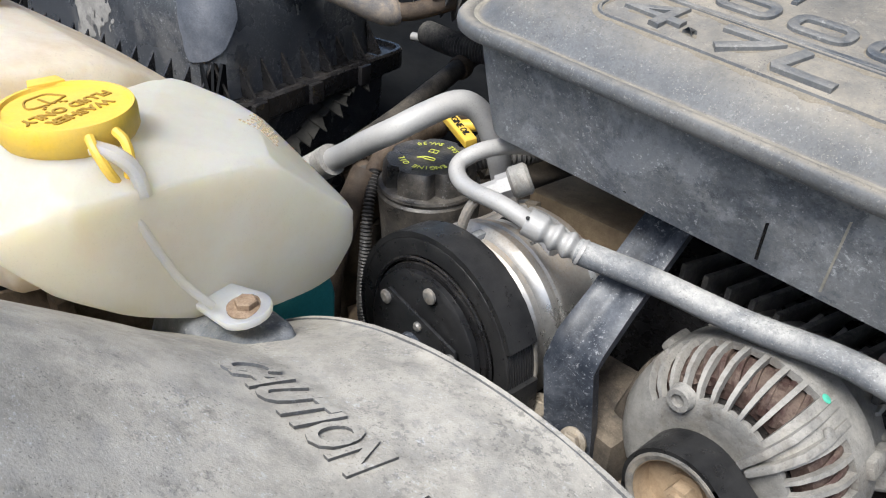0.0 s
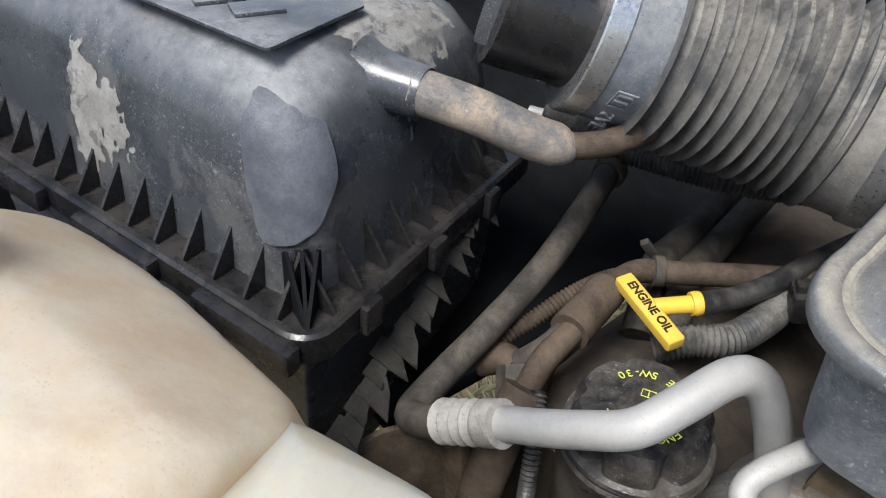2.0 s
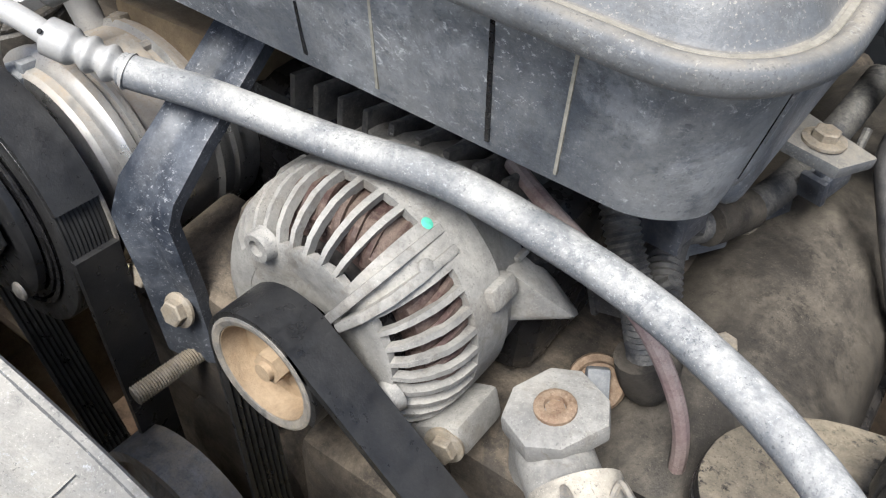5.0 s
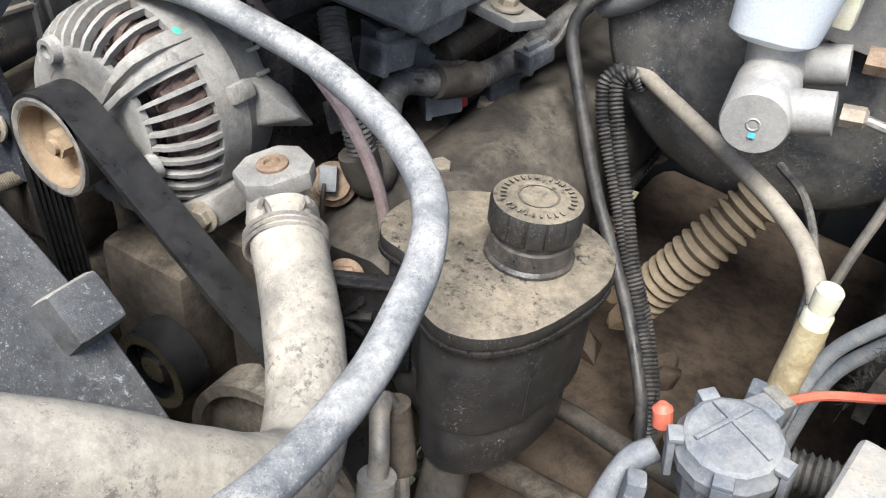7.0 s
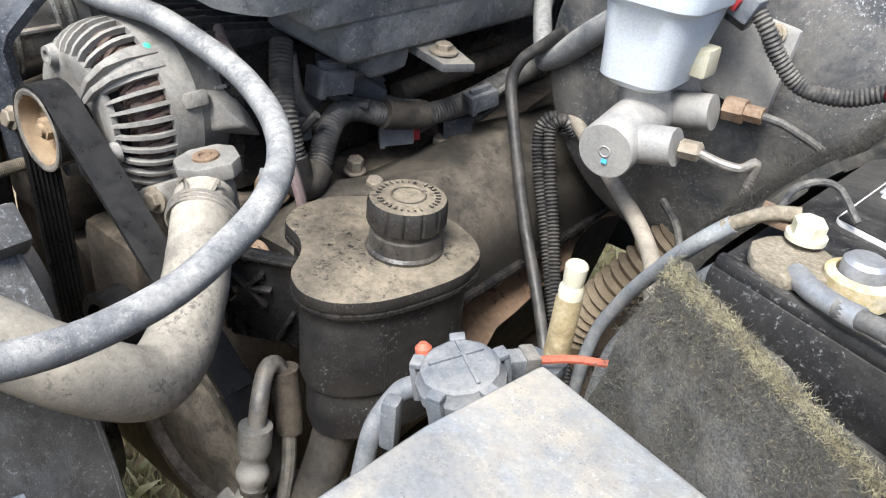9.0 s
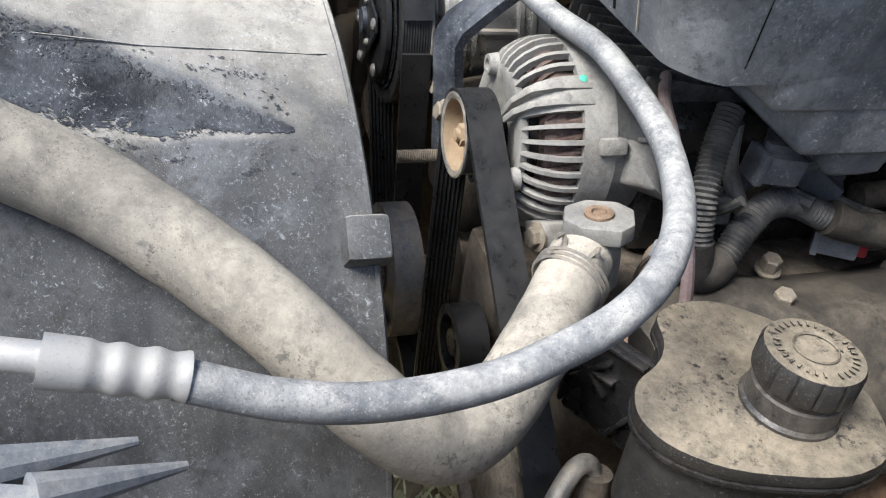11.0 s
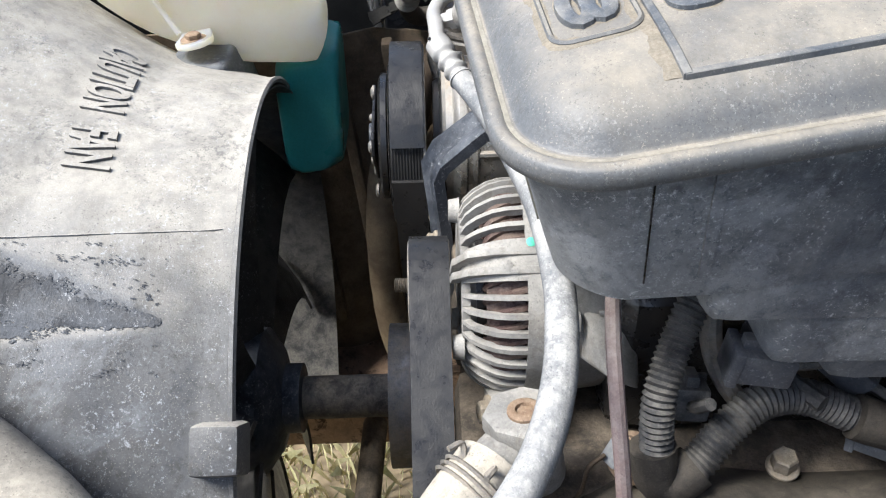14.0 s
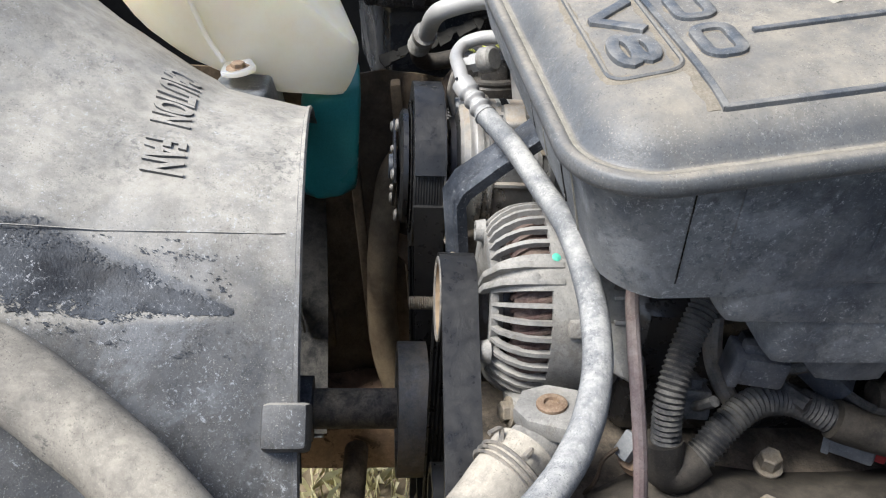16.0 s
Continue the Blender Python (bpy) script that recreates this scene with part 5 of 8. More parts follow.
# ---- brace over the compressor and alternator ----
def build_brace():
    br = thing("engine_brace", (-0.09, 0.03, 0.91), "black painted folded steel brace with dust on its flanges", "bracket")
    a = [(-0.091, 0.020, 0.875), (-0.092, 0.016, 0.93), (-0.094, 0.011, 0.975), (-0.093, 0.018, 0.991), (-0.092, 0.043, 1.013), (-0.091, 0.073, 1.038), (-0.090, 0.103, 1.063)]
    line = [V(p) + V((0.004, 0.002, 0.010)) for p in a]
    bm = bmesh.new()
    rows = []
    for i, p in enumerate(line):
        tan = (line[min(i + 1, len(line) - 1)] - line[max(i - 1, 0)]).normalized()
        side = V((1, 0.28, 0.0)).normalized()
        side = (side - tan * side.dot(tan)).normalized()
        nrm = tan.cross(side) * -1
        w = 0.0172 - 0.001 * (i > 3)
        # a channel: side flanges stand up from the web
        rows.append([bm.verts.new(p + side * s + nrm * h) for s, h in ((-w, -0.009), (-w * 0.97, -0.001), (-w * 0.55, 0.0), (-w * 0.22, -0.0032), (w * 0.22, -0.0032), (w * 0.55, 0.0), (w * 0.97, -0.001), (w, -0.009))])
    for p, q in zip(rows, rows[1:]):
        for j in range(7):
            bm.faces.new((p[j], p[j + 1], q[j + 1], q[j]))
    bmesh.ops.recalc_face_normals(bm, faces=bm.faces)
    bmesh.ops.solidify(bm, geom=bm.faces[:], thickness=0.0035)
    part("channel", bm, M_BLACK, br, angle=50)
    hexbolt("brace_bolt", (-0.082, 0.019, 0.928), (0.1, -1, 0.25), 0.0075, M_BOLT, "rusty yellow hexagon bolt in the brace foot", 1.35, parent=br)
    hexbolt("brace_bolt", (-0.112, 0.022, 0.936), (0.1, -1, 0.25), 0.007, M_BOLT, "rusty yellow hexagon bolt in the brace foot", 1.35, parent=br)
    st = [V((-0.086, 0.06, 0.885)), V((-0.093, -0.014, 0.881))]
    solid("threaded_stud", sweep(resample(catmull(st, 8), 0.0004), lambda s, t: 0.0056 + 0.0005 * math.cos(2 * math.pi * s / 0.0016), 12), M_BOLT, "rusty threaded stud beside the alternator", "stud")
    cast = merge(hull([(-0.12, 0.03, 0.94), (-0.06, 0.03, 0.93), (-0.065, 0.035, 0.86), (-0.12, 0.035, 0.86), (-0.12, 0.09, 0.95), (-0.05, 0.09, 0.95), (-0.05, 0.09, 0.85), (-0.12, 0.09, 0.85)], 0.006, 2), hull([(-0.06, 0.05, 0.99), (-0.045, 0.05, 0.93), (-0.08, 0.05, 0.93), (-0.06, 0.1, 0.99), (-0.045, 0.1, 0.93), (-0.09, 0.1, 0.93)], 0.005, 2))
    solid("accessory_mount", cast, M_BLOCK, "grimy dark cast accessory mount behind the brace", "bracket")


build_brace()


# ---- belt drive and engine front ----
def build_drive():
    Y = (0, 1, 0)
    for (x, z, r, wdt, y0, nm, lab, mt) in ((FAN.x, FAN.z, 0.062, 0.026, -0.022, "fan_pulley", "dark steel fan pulley on the engine front", M_PULLEY), (0.160, 0.766, 0.072, 0.024, 0.001, "pump_pulley", "dusty black power steering pump pulley", M_PUMP), (-0.09, 0.60, 0.085, 0.03, 0.0, "crank_pulley", "dark grey crankshaft pulley", M_RUBBER), (0.055, 0.80, 0.03, 0.024, 0.0, "idler_pulley", "smooth dark idler pulley", M_RUBBER)):
        p = thing(nm, (x, 0, z - r), lab, "pulley")
        part("rim", ringlathe([(r, 0), (r, wdt), (r - 0.006, wdt), (r - 0.008, 0.008), (r - 0.008, 0)], (x, y0, z), Y, 56), mt, p)
        part("web", lathe([(0, 0.004), (r * 0.35, 0.002), (r * 0.5, 0.008), (r - 0.007, 0.009), (r - 0.007, 0.014), (0, 0.014)], (x, y0, z), Y, 48), mt, p)
    # the serpentine belt in straight runs, ribbed where its inner side shows
    belt = thing("drive_belt", (0, 0.012, 0.7), "black ribbed serpentine drive belt", "drive belt")

    def run(p, q, half=0.0125, thick=0.0042, ribs=0, y0=0.0135, y1=0.0135):
        p, q = V((p[0], y0, p[1])), V((q[0], y1, q[1]))
        tan = (q - p).normalized()
        nrm = V((-tan.z, 0, tan.x))
        prof = [(-1, 1.0), (1, 1.0), (1, -1.0), (-1, -1.0)]
        if ribs:
            prof = [(-1, 1.0)] + [(1.0 if k % 2 else 0.1, 1.0 - k / ribs) for k in range(2 * ribs + 1)] + [(-1, -1.0)]
        return loft([[tuple(c + nrm * (thick / 2) * s1 + V((0, half * s2, 0))) for s1, s2 in prof] for c in (p, q)])

    def arc(cx, cz, r, a0, a1, dy=0.0):
        pts = [(cx + r * math.cos(radians(a0 + (a1 - a0) * k / 24)), cz + r * math.sin(radians(a0 + (a1 - a0) * k / 24))) for k in range(25)]
        return loft([[(cx + (x - cx) * s, y, cz + (z - cz) * s) for s, y in ((1.0, 0.001 + dy), (1.0, 0.026 + dy), (1.0 + 0.0042 / r, 0.026 + dy), (1.0 + 0.0042 / r, 0.001 + dy))] for x, z in pts])

    part("belt_wrap", arc(0, 0.95, 0.0295, -25, 195), M_RUBBER, belt)
    part("belt_run", run((0.0195, 0.9745), (0.208, 0.827)), M_RUBBER, belt)
    part("belt_wrap", arc(0.160, 0.766, 0.0722, -60, 54), M_RUBBER, belt)
    part("belt_run", run((-0.031, 0.943), (-0.012, 0.60), ribs=7), M_RUBBER, belt, "ribbed inner side of the belt")
    part("belt_wrap", arc(AC.x, AC.z, 0.0722, 20, 250, -0.014), M_RUBBER, belt)
    part("belt_run", run((AC.x + 0.0735, 0.965), (-0.125, 0.70), y0=-0.0005), M_RUBBER, belt)
    part("belt_run", run((AC.x - 0.050, 0.905), (-0.17, 0.62), ribs=7, y0=-0.0005), M_RUBBER, belt)
    # timing cover, block and heads, sump
    blk = merge(hull([(-0.22, 0.07, 0.88), (0.12, 0.07, 0.88), (0.16, 0.08, 0.7), (0.1, 0.08, 0.5), (-0.25, 0.08, 0.5), (-0.28, 0.08, 0.75), (-0.22, 0.7, 0.88), (0.12, 0.7, 0.88), (0.16, 0.7, 0.7), (0.1, 0.7, 0.45), (-0.25, 0.7, 0.45), (-0.28, 0.7, 0.75)], 0.02, 3),
                box((0.08, 0.05, 0.12), None, 0.012, at=(0.02, 0.055, 0.80)), box((0.1, 0.05, 0.07), None, 0.012, at=(-0.1, 0.055, 0.86)), lathe([(0, 0), (0.06, 0), (0.055, 0.03), (0, 0.03)], (FAN.x, 0.07, FAN.z), (0, -1, 0), 32))
    solid("engine_block", blk, M_BLOCK, "grimy cast engine block and timing cover", "engine block")
    for s, x0, z0, nm in ((1, 0.165, 0.865, "valve_cover"), (-1, -0.335, 0.942, "valve_cover")):
        vc = thing(nm, (x0, 0.4, 0.8), "dusty black valve cover along the engine bank", "valve cover", "valve covers")
        loops = []
        for k in range(9):
            y = (0.095 if s > 0 else 0.075) + 0.52 * k / 8
            bulge = 0.008 * math.sin(k * 1.9) + (0.0 if k else -0.015)
            prof = [(-0.15 if s < 0 else -0.09, -0.08), (-0.13 if s < 0 else -0.08, -0.01), (-0.062, 0.02 + bulge), (-0.035, 0.034 + bulge), (0.0, 0.036 + bulge), (0.032, 0.024 + bulge), (0.058, 0.0), (0.068, -0.03), (0.068, -0.05), (0.05, -0.06), (-0.02, -0.07)]
            loops.append([(x0 + s * a, y, z0 + b) for a, b in prof])
        part("shell", bevel(loft(loops), 0.006, 2, 20), M_VALVE if s > 0 else M_VALVEBROWN, vc)
        part("flange", tube([(x0 + s * 0.069, loops[0][0][1] + 0.005, z0 - 0.05), (x0 + s * 0.07, 0.35, z0 - 0.051), (x0 + s * 0.069, 0.59, z0 - 0.05)], 0.005, 10), M_GLOSS, vc)
    # intake manifold under the cover
    man = merge(hull([(-0.2, 0.12, 1.02), (0.08, 0.12, 1.0), (0.08, 0.6, 1.02), (-0.2, 0.6, 1.04), (-0.16, 0.12, 0.88), (0.07, 0.12, 0.88), (0.07, 0.6, 0.88), (-0.16, 0.6, 0.88)], 0.02, 3))
    im = thing("intake_manifold", (-0.05, 0.3, 0.88), "black plastic intake manifold with runners under the cover", "intake manifold")
    part("plenum", man, M_GLOSS, im)
    for k in range(9):
        part("fin", box((0.0045, 0.09, 0.022), Matrix.Translation((-0.075 + 0.0165 * k, 0.155, 1.012 - 0.0012 * k)) @ pose(0, 0, 0, -6, 0, -6), 0.0015), M_LOOM, im)


build_drive()


# ---- pipes and hoses over the engine front ----
def crimp(p, q, r, n=3, deep=0.14):
    """A ferrule crimped in n rings between two points."""
    p, q = V(p), V(q)
    line = resample(catmull([p, p.lerp(q, 0.5), q], 10), (q - p).length / 40)

    def rad(s, t):
        x = s / t
        if x < 0.28:
            return r * 1.0
        return r * (1.0 - deep + deep * math.cos(2 * math.pi * n * (x - 0.28) / 0.72))

    return sweep(line, rad, 20)


def build_lines():
    ln = thing("suction_line", (-0.1, 0.04, 1.04), "silver suction pipe crimped to a long weathered grey hose", "refrigerant line")
    part("pipe", tube([(-0.178, 0.115, 1.062), (-0.195, 0.085, 1.078), (-0.207, 0.055, 1.081), (-0.214, 0.033, 1.073), (-0.198, 0.023, 1.066), (-0.165, 0.0235, 1.0645), (-0.136, 0.0245, 1.060)], 0.0058, 16), M_ALU, ln, "bent silver aluminium pipe")
    part("ferrule", crimp((-0.143, 0.024, 1.0612), (-0.110, 0.040, 1.0475), 0.0092, 3), M_ALU, ln, "crimped silver ferrule")
    part("ferrule_hole", lathe([(0, 0), (0.0013, 0), (0.0013, 0.0006), (0, 0.0006)], (-0.1375, 0.0182, 1.067), (0.1, -0.6, 0.7), 10), M_BLACKINK, ln)
    hose = [(-0.113, 0.039, 1.048), (-0.068, 0.056, 1.041), (-0.014, 0.070, 1.033), (0.045, 0.077, 1.034), (0.098, 0.079, 1.026), (0.138, 0.075, 1.021), (0.166, 0.069, 1.016), (0.195, 0.058, 1.012), (0.222, 0.042, 1.009), (0.247, 0.020, 1.006), (0.262, -0.005, 0.998), (0.270, -0.034, 0.990), (0.276, -0.068, 0.983), (0.278, -0.112, 0.981), (0.276, -0.15, 0.986), (0.269, -0.188, 0.996)]
    part("hose", tube(hose, 0.0083, 16, 6, wob=0.02), M_HOSE, ln, "weathered grey rubber hose")
    part("ferrule", crimp((0.268, -0.232, 1.010), (0.269, -0.184, 0.996), 0.0098, 3, 0.06), M_ALU, ln, "crimped silver ferrule")
    part("pipe", tube([(0.268, -0.225, 1.009), (0.265, -0.25, 1.013), (0.255, -0.29, 1.013), (0.24, -0.35, 0.99)], 0.0062, 14), M_ALU, ln)

    dl = thing("discharge_line", (-0.3, 0.04, 1.03), "fat pale silver refrigerant pipe crimped to a dirty hose", "refrigerant line")
    part("pipe", tube([(-0.322, 0.004, 1.046), (-0.300, 0.005, 1.060), (-0.278, 0.007, 1.075), (-0.258, 0.013, 1.088), (-0.248, 0.032, 1.098), (-0.241, 0.053, 1.104), (-0.235, 0.066, 1.100), (-0.228, 0.075, 1.085), (-0.220, 0.082, 1.055), (-0.212, 0.090, 1.005)], 0.0088, 18), M_ALU, dl, "fat bent aluminium pipe")
    part("ferrule", crimp((-0.318, 0.003, 1.049), (-0.352, -0.001, 1.026), 0.0122, 4), M_CAST, dl, "dusty crimped ferrule")
    part("hose", tube([(-0.345, 0.0, 1.031), (-0.368, 0.0, 1.012), (-0.388, 0.01, 0.997), (-0.395, 0.04, 1.0), (-0.396, 0.08, 1.014), (-0.403, 0.14, 1.03), (-0.418, 0.2, 1.044), (-0.436, 0.262, 1.056), (-0.455, 0.33, 1.06)], 0.0095, 14, wob=0.03), M_DARKHOSE, dl, "dirty dark rubber hose")
    part("hose_clip", lathe([(0.0115, -0.006), (0.0122, -0.004), (0.0122, 0.004), (0.0115, 0.006)], (-0.430, 0.243, 1.052), (-0.28, 0.95, 0.18), 18), M_BROWN, dl)
    # charging valve with its hexagon and round knob
    vv = thing("charging_port", (-0.175, 0.05, 1.05), "dull silver charging port with a hexagon and knurled cap", "valve")
    ax = V((0.55, 0.62, 0.35))
    part("stem", lathe([(0, 0), (0.0062, 0), (0.0062, 0.012), (0.0085, 0.012), (0.0085, 0.021), (0, 0.021)], (-0.187, 0.028, 1.062), ax, 6), M_ALU, vv)
    part("cap", lathe([(0, 0.02), (0.0085, 0.02), (0.0108, 0.022), (0.0108, 0.032), (0.0085, 0.034), (0, 0.034)], (-0.187, 0.028, 1.062), ax, 28), M_CAST, vv)
    part("pipe", tube([(-0.187, 0.028, 1.062), (-0.192, 0.022, 1.05), (-0.196, 0.02, 1.03), (-0.193, 0.024, 1.014)], 0.0036, 10), M_PULLEY, vv, "thin grey lead")

    # thermostat housing and upper radiator hose
    th = thing("thermostat_housing", (0.116, 0.062, 0.9), "dusty cast thermostat housing with a rusty plug", "thermostat housing")
    flange = prism([(x * 1.2, y * 1.2) for x, y in [(-0.017, -0.008), (-0.008, -0.019), (0.008, -0.019), (0.016, -0.009), (0.017, 0.011), (0.008, 0.018), (-0.009, 0.018), (-0.017, 0.009)]], -0.012, 0.0, None, 0.0025)
    part("flange", xform(flange, frame_to((0.116, 0.064, 0.9535), (-0.1, -0.1, 1)) @ pose(0, 0, 0, 0, 0, 20)), M_CAST, th)
    part("plug", merge(ringlathe([(0.0095, 0.0), (0.0095, 0.0018), (0.008, 0.0026), (0.005, 0.0024), (0.0045, 0.0002)], (0.116, 0.063, 0.9535), (-0.1, -0.1, 1), 24), lathe([(0, 0), (0.0047, 0), (0.0047, 0.0005), (0, 0.0005)], (0.116, 0.063, 0.9535), (-0.1, -0.1, 1), 6)), M_RUST, th, "rusty hexagon plug")
    part("neck", tube([(0.112, 0.072, 0.90), (0.115, 0.066, 0.926), (0.128, 0.052, 0.929), (0.148, 0.036, 0.927)], 0.0178, 18), M_CAST, th)
    part("clamp", merge(*(ringlathe([(0.0226, -0.0012), (0.0242, 0.0), (0.0226, 0.0012), (0.0214, 0.0)], V((0.150, 0.034, 0.930)) + V((0.62, -0.68, -0.28)) * o, (0.62, -0.68, -0.28), 32) for o in (-0.004, 0.0, 0.004))), M_PULLEY, th, "wire hose clamp")
    for s in (-1, 1):
        part("clamp_tab", tube([V((0.150, 0.034, 0.950)) + V((0.7, 0.64, 0)) * 0.008 * s, V((0.148, 0.036, 0.957)) + V((0.7, 0.64, 0)) * 0.012 * s, V((0.154, 0.030, 0.958)) + V((0.7, 0.64, 0)) * 0.014 * s], 0.0016, 6), M_PULLEY, th)
    rh = [(0.138, 0.045, 0.936), (0.165, 0.022, 0.926), (0.195, -0.006, 0.912), (0.22, -0.035, 0.899), (0.235, -0.063, 0.899), (0.236, -0.088, 0.915), (0.225, -0.112, 0.935), (0.205, -0.142, 0.962), (0.185, -0.17, 0.980), (0.172, -0.195, 0.9955), (0.158, -0.225, 1.012), (0.152, -0.262, 1.031), (0.157, -0.31, 1.062), (0.168, -0.36, 1.085), (0.172, -0.415, 1.075), (0.172, -0.452, 1.03), (0.172, -0.46, 0.985)]
    uh = thing("upper_radiator_hose", rh[-1], "dust-caked upper radiator hose with a tight bend", "radiator hose")
    part("hose", tube(rh, 0.0208, 24, 6, wob=0.03), M_RADHOSE, uh)
    part("clamp", ringlathe([(0.0218, -0.006), (0.0226, -0.005), (0.0226, 0.005), (0.0218, 0.006)], (0.172, -0.459, 1.0), (0, -0.1, -1), 28), M_PULLEY, uh, "steel hose clamp")

    # maroon vacuum line and the wire looms on the driver's side
    solid("vacuum_line", tube([(0.045, 0.13, 1.015), (0.075, 0.114, 1.012), (0.105, 0.108, 1.0), (0.132, 0.107, 0.978), (0.15, 0.109, 0.95), (0.160, 0.112, 0.92), (0.163, 0.116, 0.885), (0.166, 0.12, 0.845)], 0.0042, 10), M_MAROON, "dusty maroon vacuum line curving down past the hose", "hose")
    solid("wire_loom", ribbed([(0.085, 0.158, 1.01), (0.10, 0.145, 0.99), (0.118, 0.134, 0.965), (0.128, 0.134, 0.935), (0.131, 0.138, 0.918)], 0.0088, 0.0008, 0.0034), M_LOOM, "corrugated black wire loom under the cover", "wire loom", "wire looms")
    solid("wire_loom", ribbed([(0.131, 0.142, 0.914), (0.128, 0.158, 0.922), (0.118, 0.175, 0.938), (0.108, 0.196, 0.948), (0.104, 0.222, 0.946), (0.110, 0.25, 0.936), (0.122, 0.285, 0.930), (0.135, 0.33, 0.935), (0.145, 0.39, 0.95), (0.15, 0.46, 0.96)], 0.0098, 0.0008, 0.0034), M_LOOM, "corrugated black wire loom along the engine bank", "wire loom", "wire looms")
    solid("loom_wrap", tube([(0.126, 0.132, 0.935), (0.131, 0.136, 0.915), (0.132, 0.146, 0.912), (0.128, 0.158, 0.92)], 0.0128, 14, wob=0.08), M_DARKHOSE, "frayed tape wrapped round the wire loom", "tape", "tape wraps")
    solid("loom_wrap", tube([(0.112, 0.248, 0.938), (0.118, 0.27, 0.932), (0.124, 0.29, 0.931)], 0.0128, 14, wob=0.08), M_DARKHOSE, "frayed tape wrapped round the wire loom", "tape", "tape wraps")
    solid("fuel_pipe", tube([(0.085, 0.165, 1.0), (0.088, 0.17, 0.97), (0.094, 0.182, 0.945), (0.10, 0.20, 0.925)], 0.0062, 10), M_PULLEY, "thin grey pipe beside the loom", "pipe")
    solid("fuel_rail", tube([(0.098, 0.28, 0.945), (0.10, 0.36, 0.95), (0.10, 0.5, 0.955)], 0.010, 14), M_BLOCK, "dusty fuel rail along the intake", "pipe")
    sn = thing("temperature_sensor", (0.11, 0.118, 0.89), "rusty sensor with a pale green plug on the engine front", "sensor")
    part("body", lathe([(0, 0), (0.0155, 0), (0.0155, 0.004), (0.0125, 0.007), (0.012, 0.012), (0, 0.012)], (0.108, 0.13, 0.904), (0.35, -0.55, 0.5), 24), M_RUST, sn)
    part("plug", box((0.012, 0.018, 0.009), frame_to((0.113, 0.118, 0.916), (0.35, -0.55, 0.5)), 0.002), M_GREYPLAST, sn, "pale green-grey plug")
    part("lead", tube([(0.116, 0.11, 0.917), (0.122, 0.1, 0.913), (0.122, 0.098, 0.895), (0.115, 0.095, 0.875)], 0.0014, 6), M_BROWN, sn)

    def plug(p, d, size, m, name, label):
        q = thing(name, p, label, "connector", "engine connectors")
        w = frame_to(p, d)
        part("shell", box(size, w, size[0] * 0.16), m, q)
        part("latch", box((size[0] * 0.35, size[1] * 0.5, size[2] * 0.7), w, 0.001, at=(0, size[1] * 0.55, 0)), m, q)
        part("collar", box((size[0] * 1.12, size[1] * 1.12, size[2] * 0.16), w, 0.001, at=(0, 0, -size[2] * 0.42)), m, q)
        part("lead", tube([w @ V((0, 0, size[2] * 0.5)), w @ V((0, 0.004, size[2] * 0.9)), w @ V((0.004, 0.012, size[2] * 1.4))], size[0] * 0.18, 8), M_LOOM, q)

    plug((0.071, 0.202, 0.965), (0.7, 0.3, -0.4), (0.03, 0.034, 0.036), M_NAVY, "coil_connector", "black ignition coil connector under the cover")
    plug((0.085, 0.248, 0.955), (0.5, 0.7, -0.5), (0.02, 0.02, 0.04), M_NAVY, "injector_connector", "black injector connector under the cover")
    plug((0.099, 0.158, 0.943), (0.9, -0.1, 0.3), (0.02, 0.02, 0.022), M_LOOM, "spare_connector", "open round grey-black connector beside the loom")
    plug((0.103, 0.275, 0.909), (0.6, 0.75, 0.1), (0.018, 0.018, 0.032), M_GREYPLAST, "grey_connector", "dusty blue-grey connector with a red lock")
    solid("connector_lock", box((0.008, 0.016, 0.012), frame_to((0.113, 0.288, 0.911), (0.6, 0.75, 0.1)), 0.002), M_RED, "red lock on the grey connector", "connector lock")
    plug((0.112, 0.185, 0.982), (0.1, 1, -0.1), (0.02, 0.02, 0.034), M_NAVY, "throttle_connector", "large black connector under the cover")
    plug((0.125, 0.335, 0.91), (0.5, 0.8, 0.1), (0.018, 0.018, 0.03), M_NAVY, "small_connector", "small black connector on the valve cover")
    plug((0.155, 0.33, 0.945), (0.3, 0.9, 0.2), (0.016, 0.016, 0.03), M_NAVY, "rear_connector", "small black connector behind the cover ear")
    for p in ((0.106, 0.221, 0.889), (0.12, 0.32, 0.887), (0.15, 0.2, 0.893)):
        hexbolt("valve_cover_bolt", p, (0.15, -0.1, 1), 0.0075, M_BOLT, "grimy bolt on the valve cover", 1.3, 0.012, "valve cover bolts")


build_lines()


def build_low_pipes():
    # brown pipes low down between the fan and the wheel arch
    # pipe colour is lightened to paint light into this dim gap
    solid("lower_radiator_hose", tube([(-0.385, 0.0, 0.89), (-0.345, -0.02, 0.89), (-0.315, -0.03, 0.86), (-0.285, -0.035, 0.79), (-0.275, -0.03, 0.70), (-0.25, -0.01, 0.64), (-0.2, 0.03, 0.60)], 0.017, 16, wob=0.05), M_PALEBROWN, "dusty brown lower radiator hose", "radiator hose")
    solid("drain_pipe", tube([(-0.385, 0.03, 0.88), (-0.35, 0.02, 0.88), (-0.33, 0.01, 0.86), (-0.30, 0.005, 0.82), (-0.25, 0.01, 0.80)], 0.007, 10), M_PALEBROWN, "thin brown pipe beside the pulley", "pipe")
    solid("sway_bar", tube([(-0.40, -0.06, 0.48), (-0.1, -0.07, 0.47), (0.3, -0.06, 0.48)], 0.016, 14), M_BLOCK, "dusty steel bar across the bottom of the bay", "bar")


build_low_pipes()


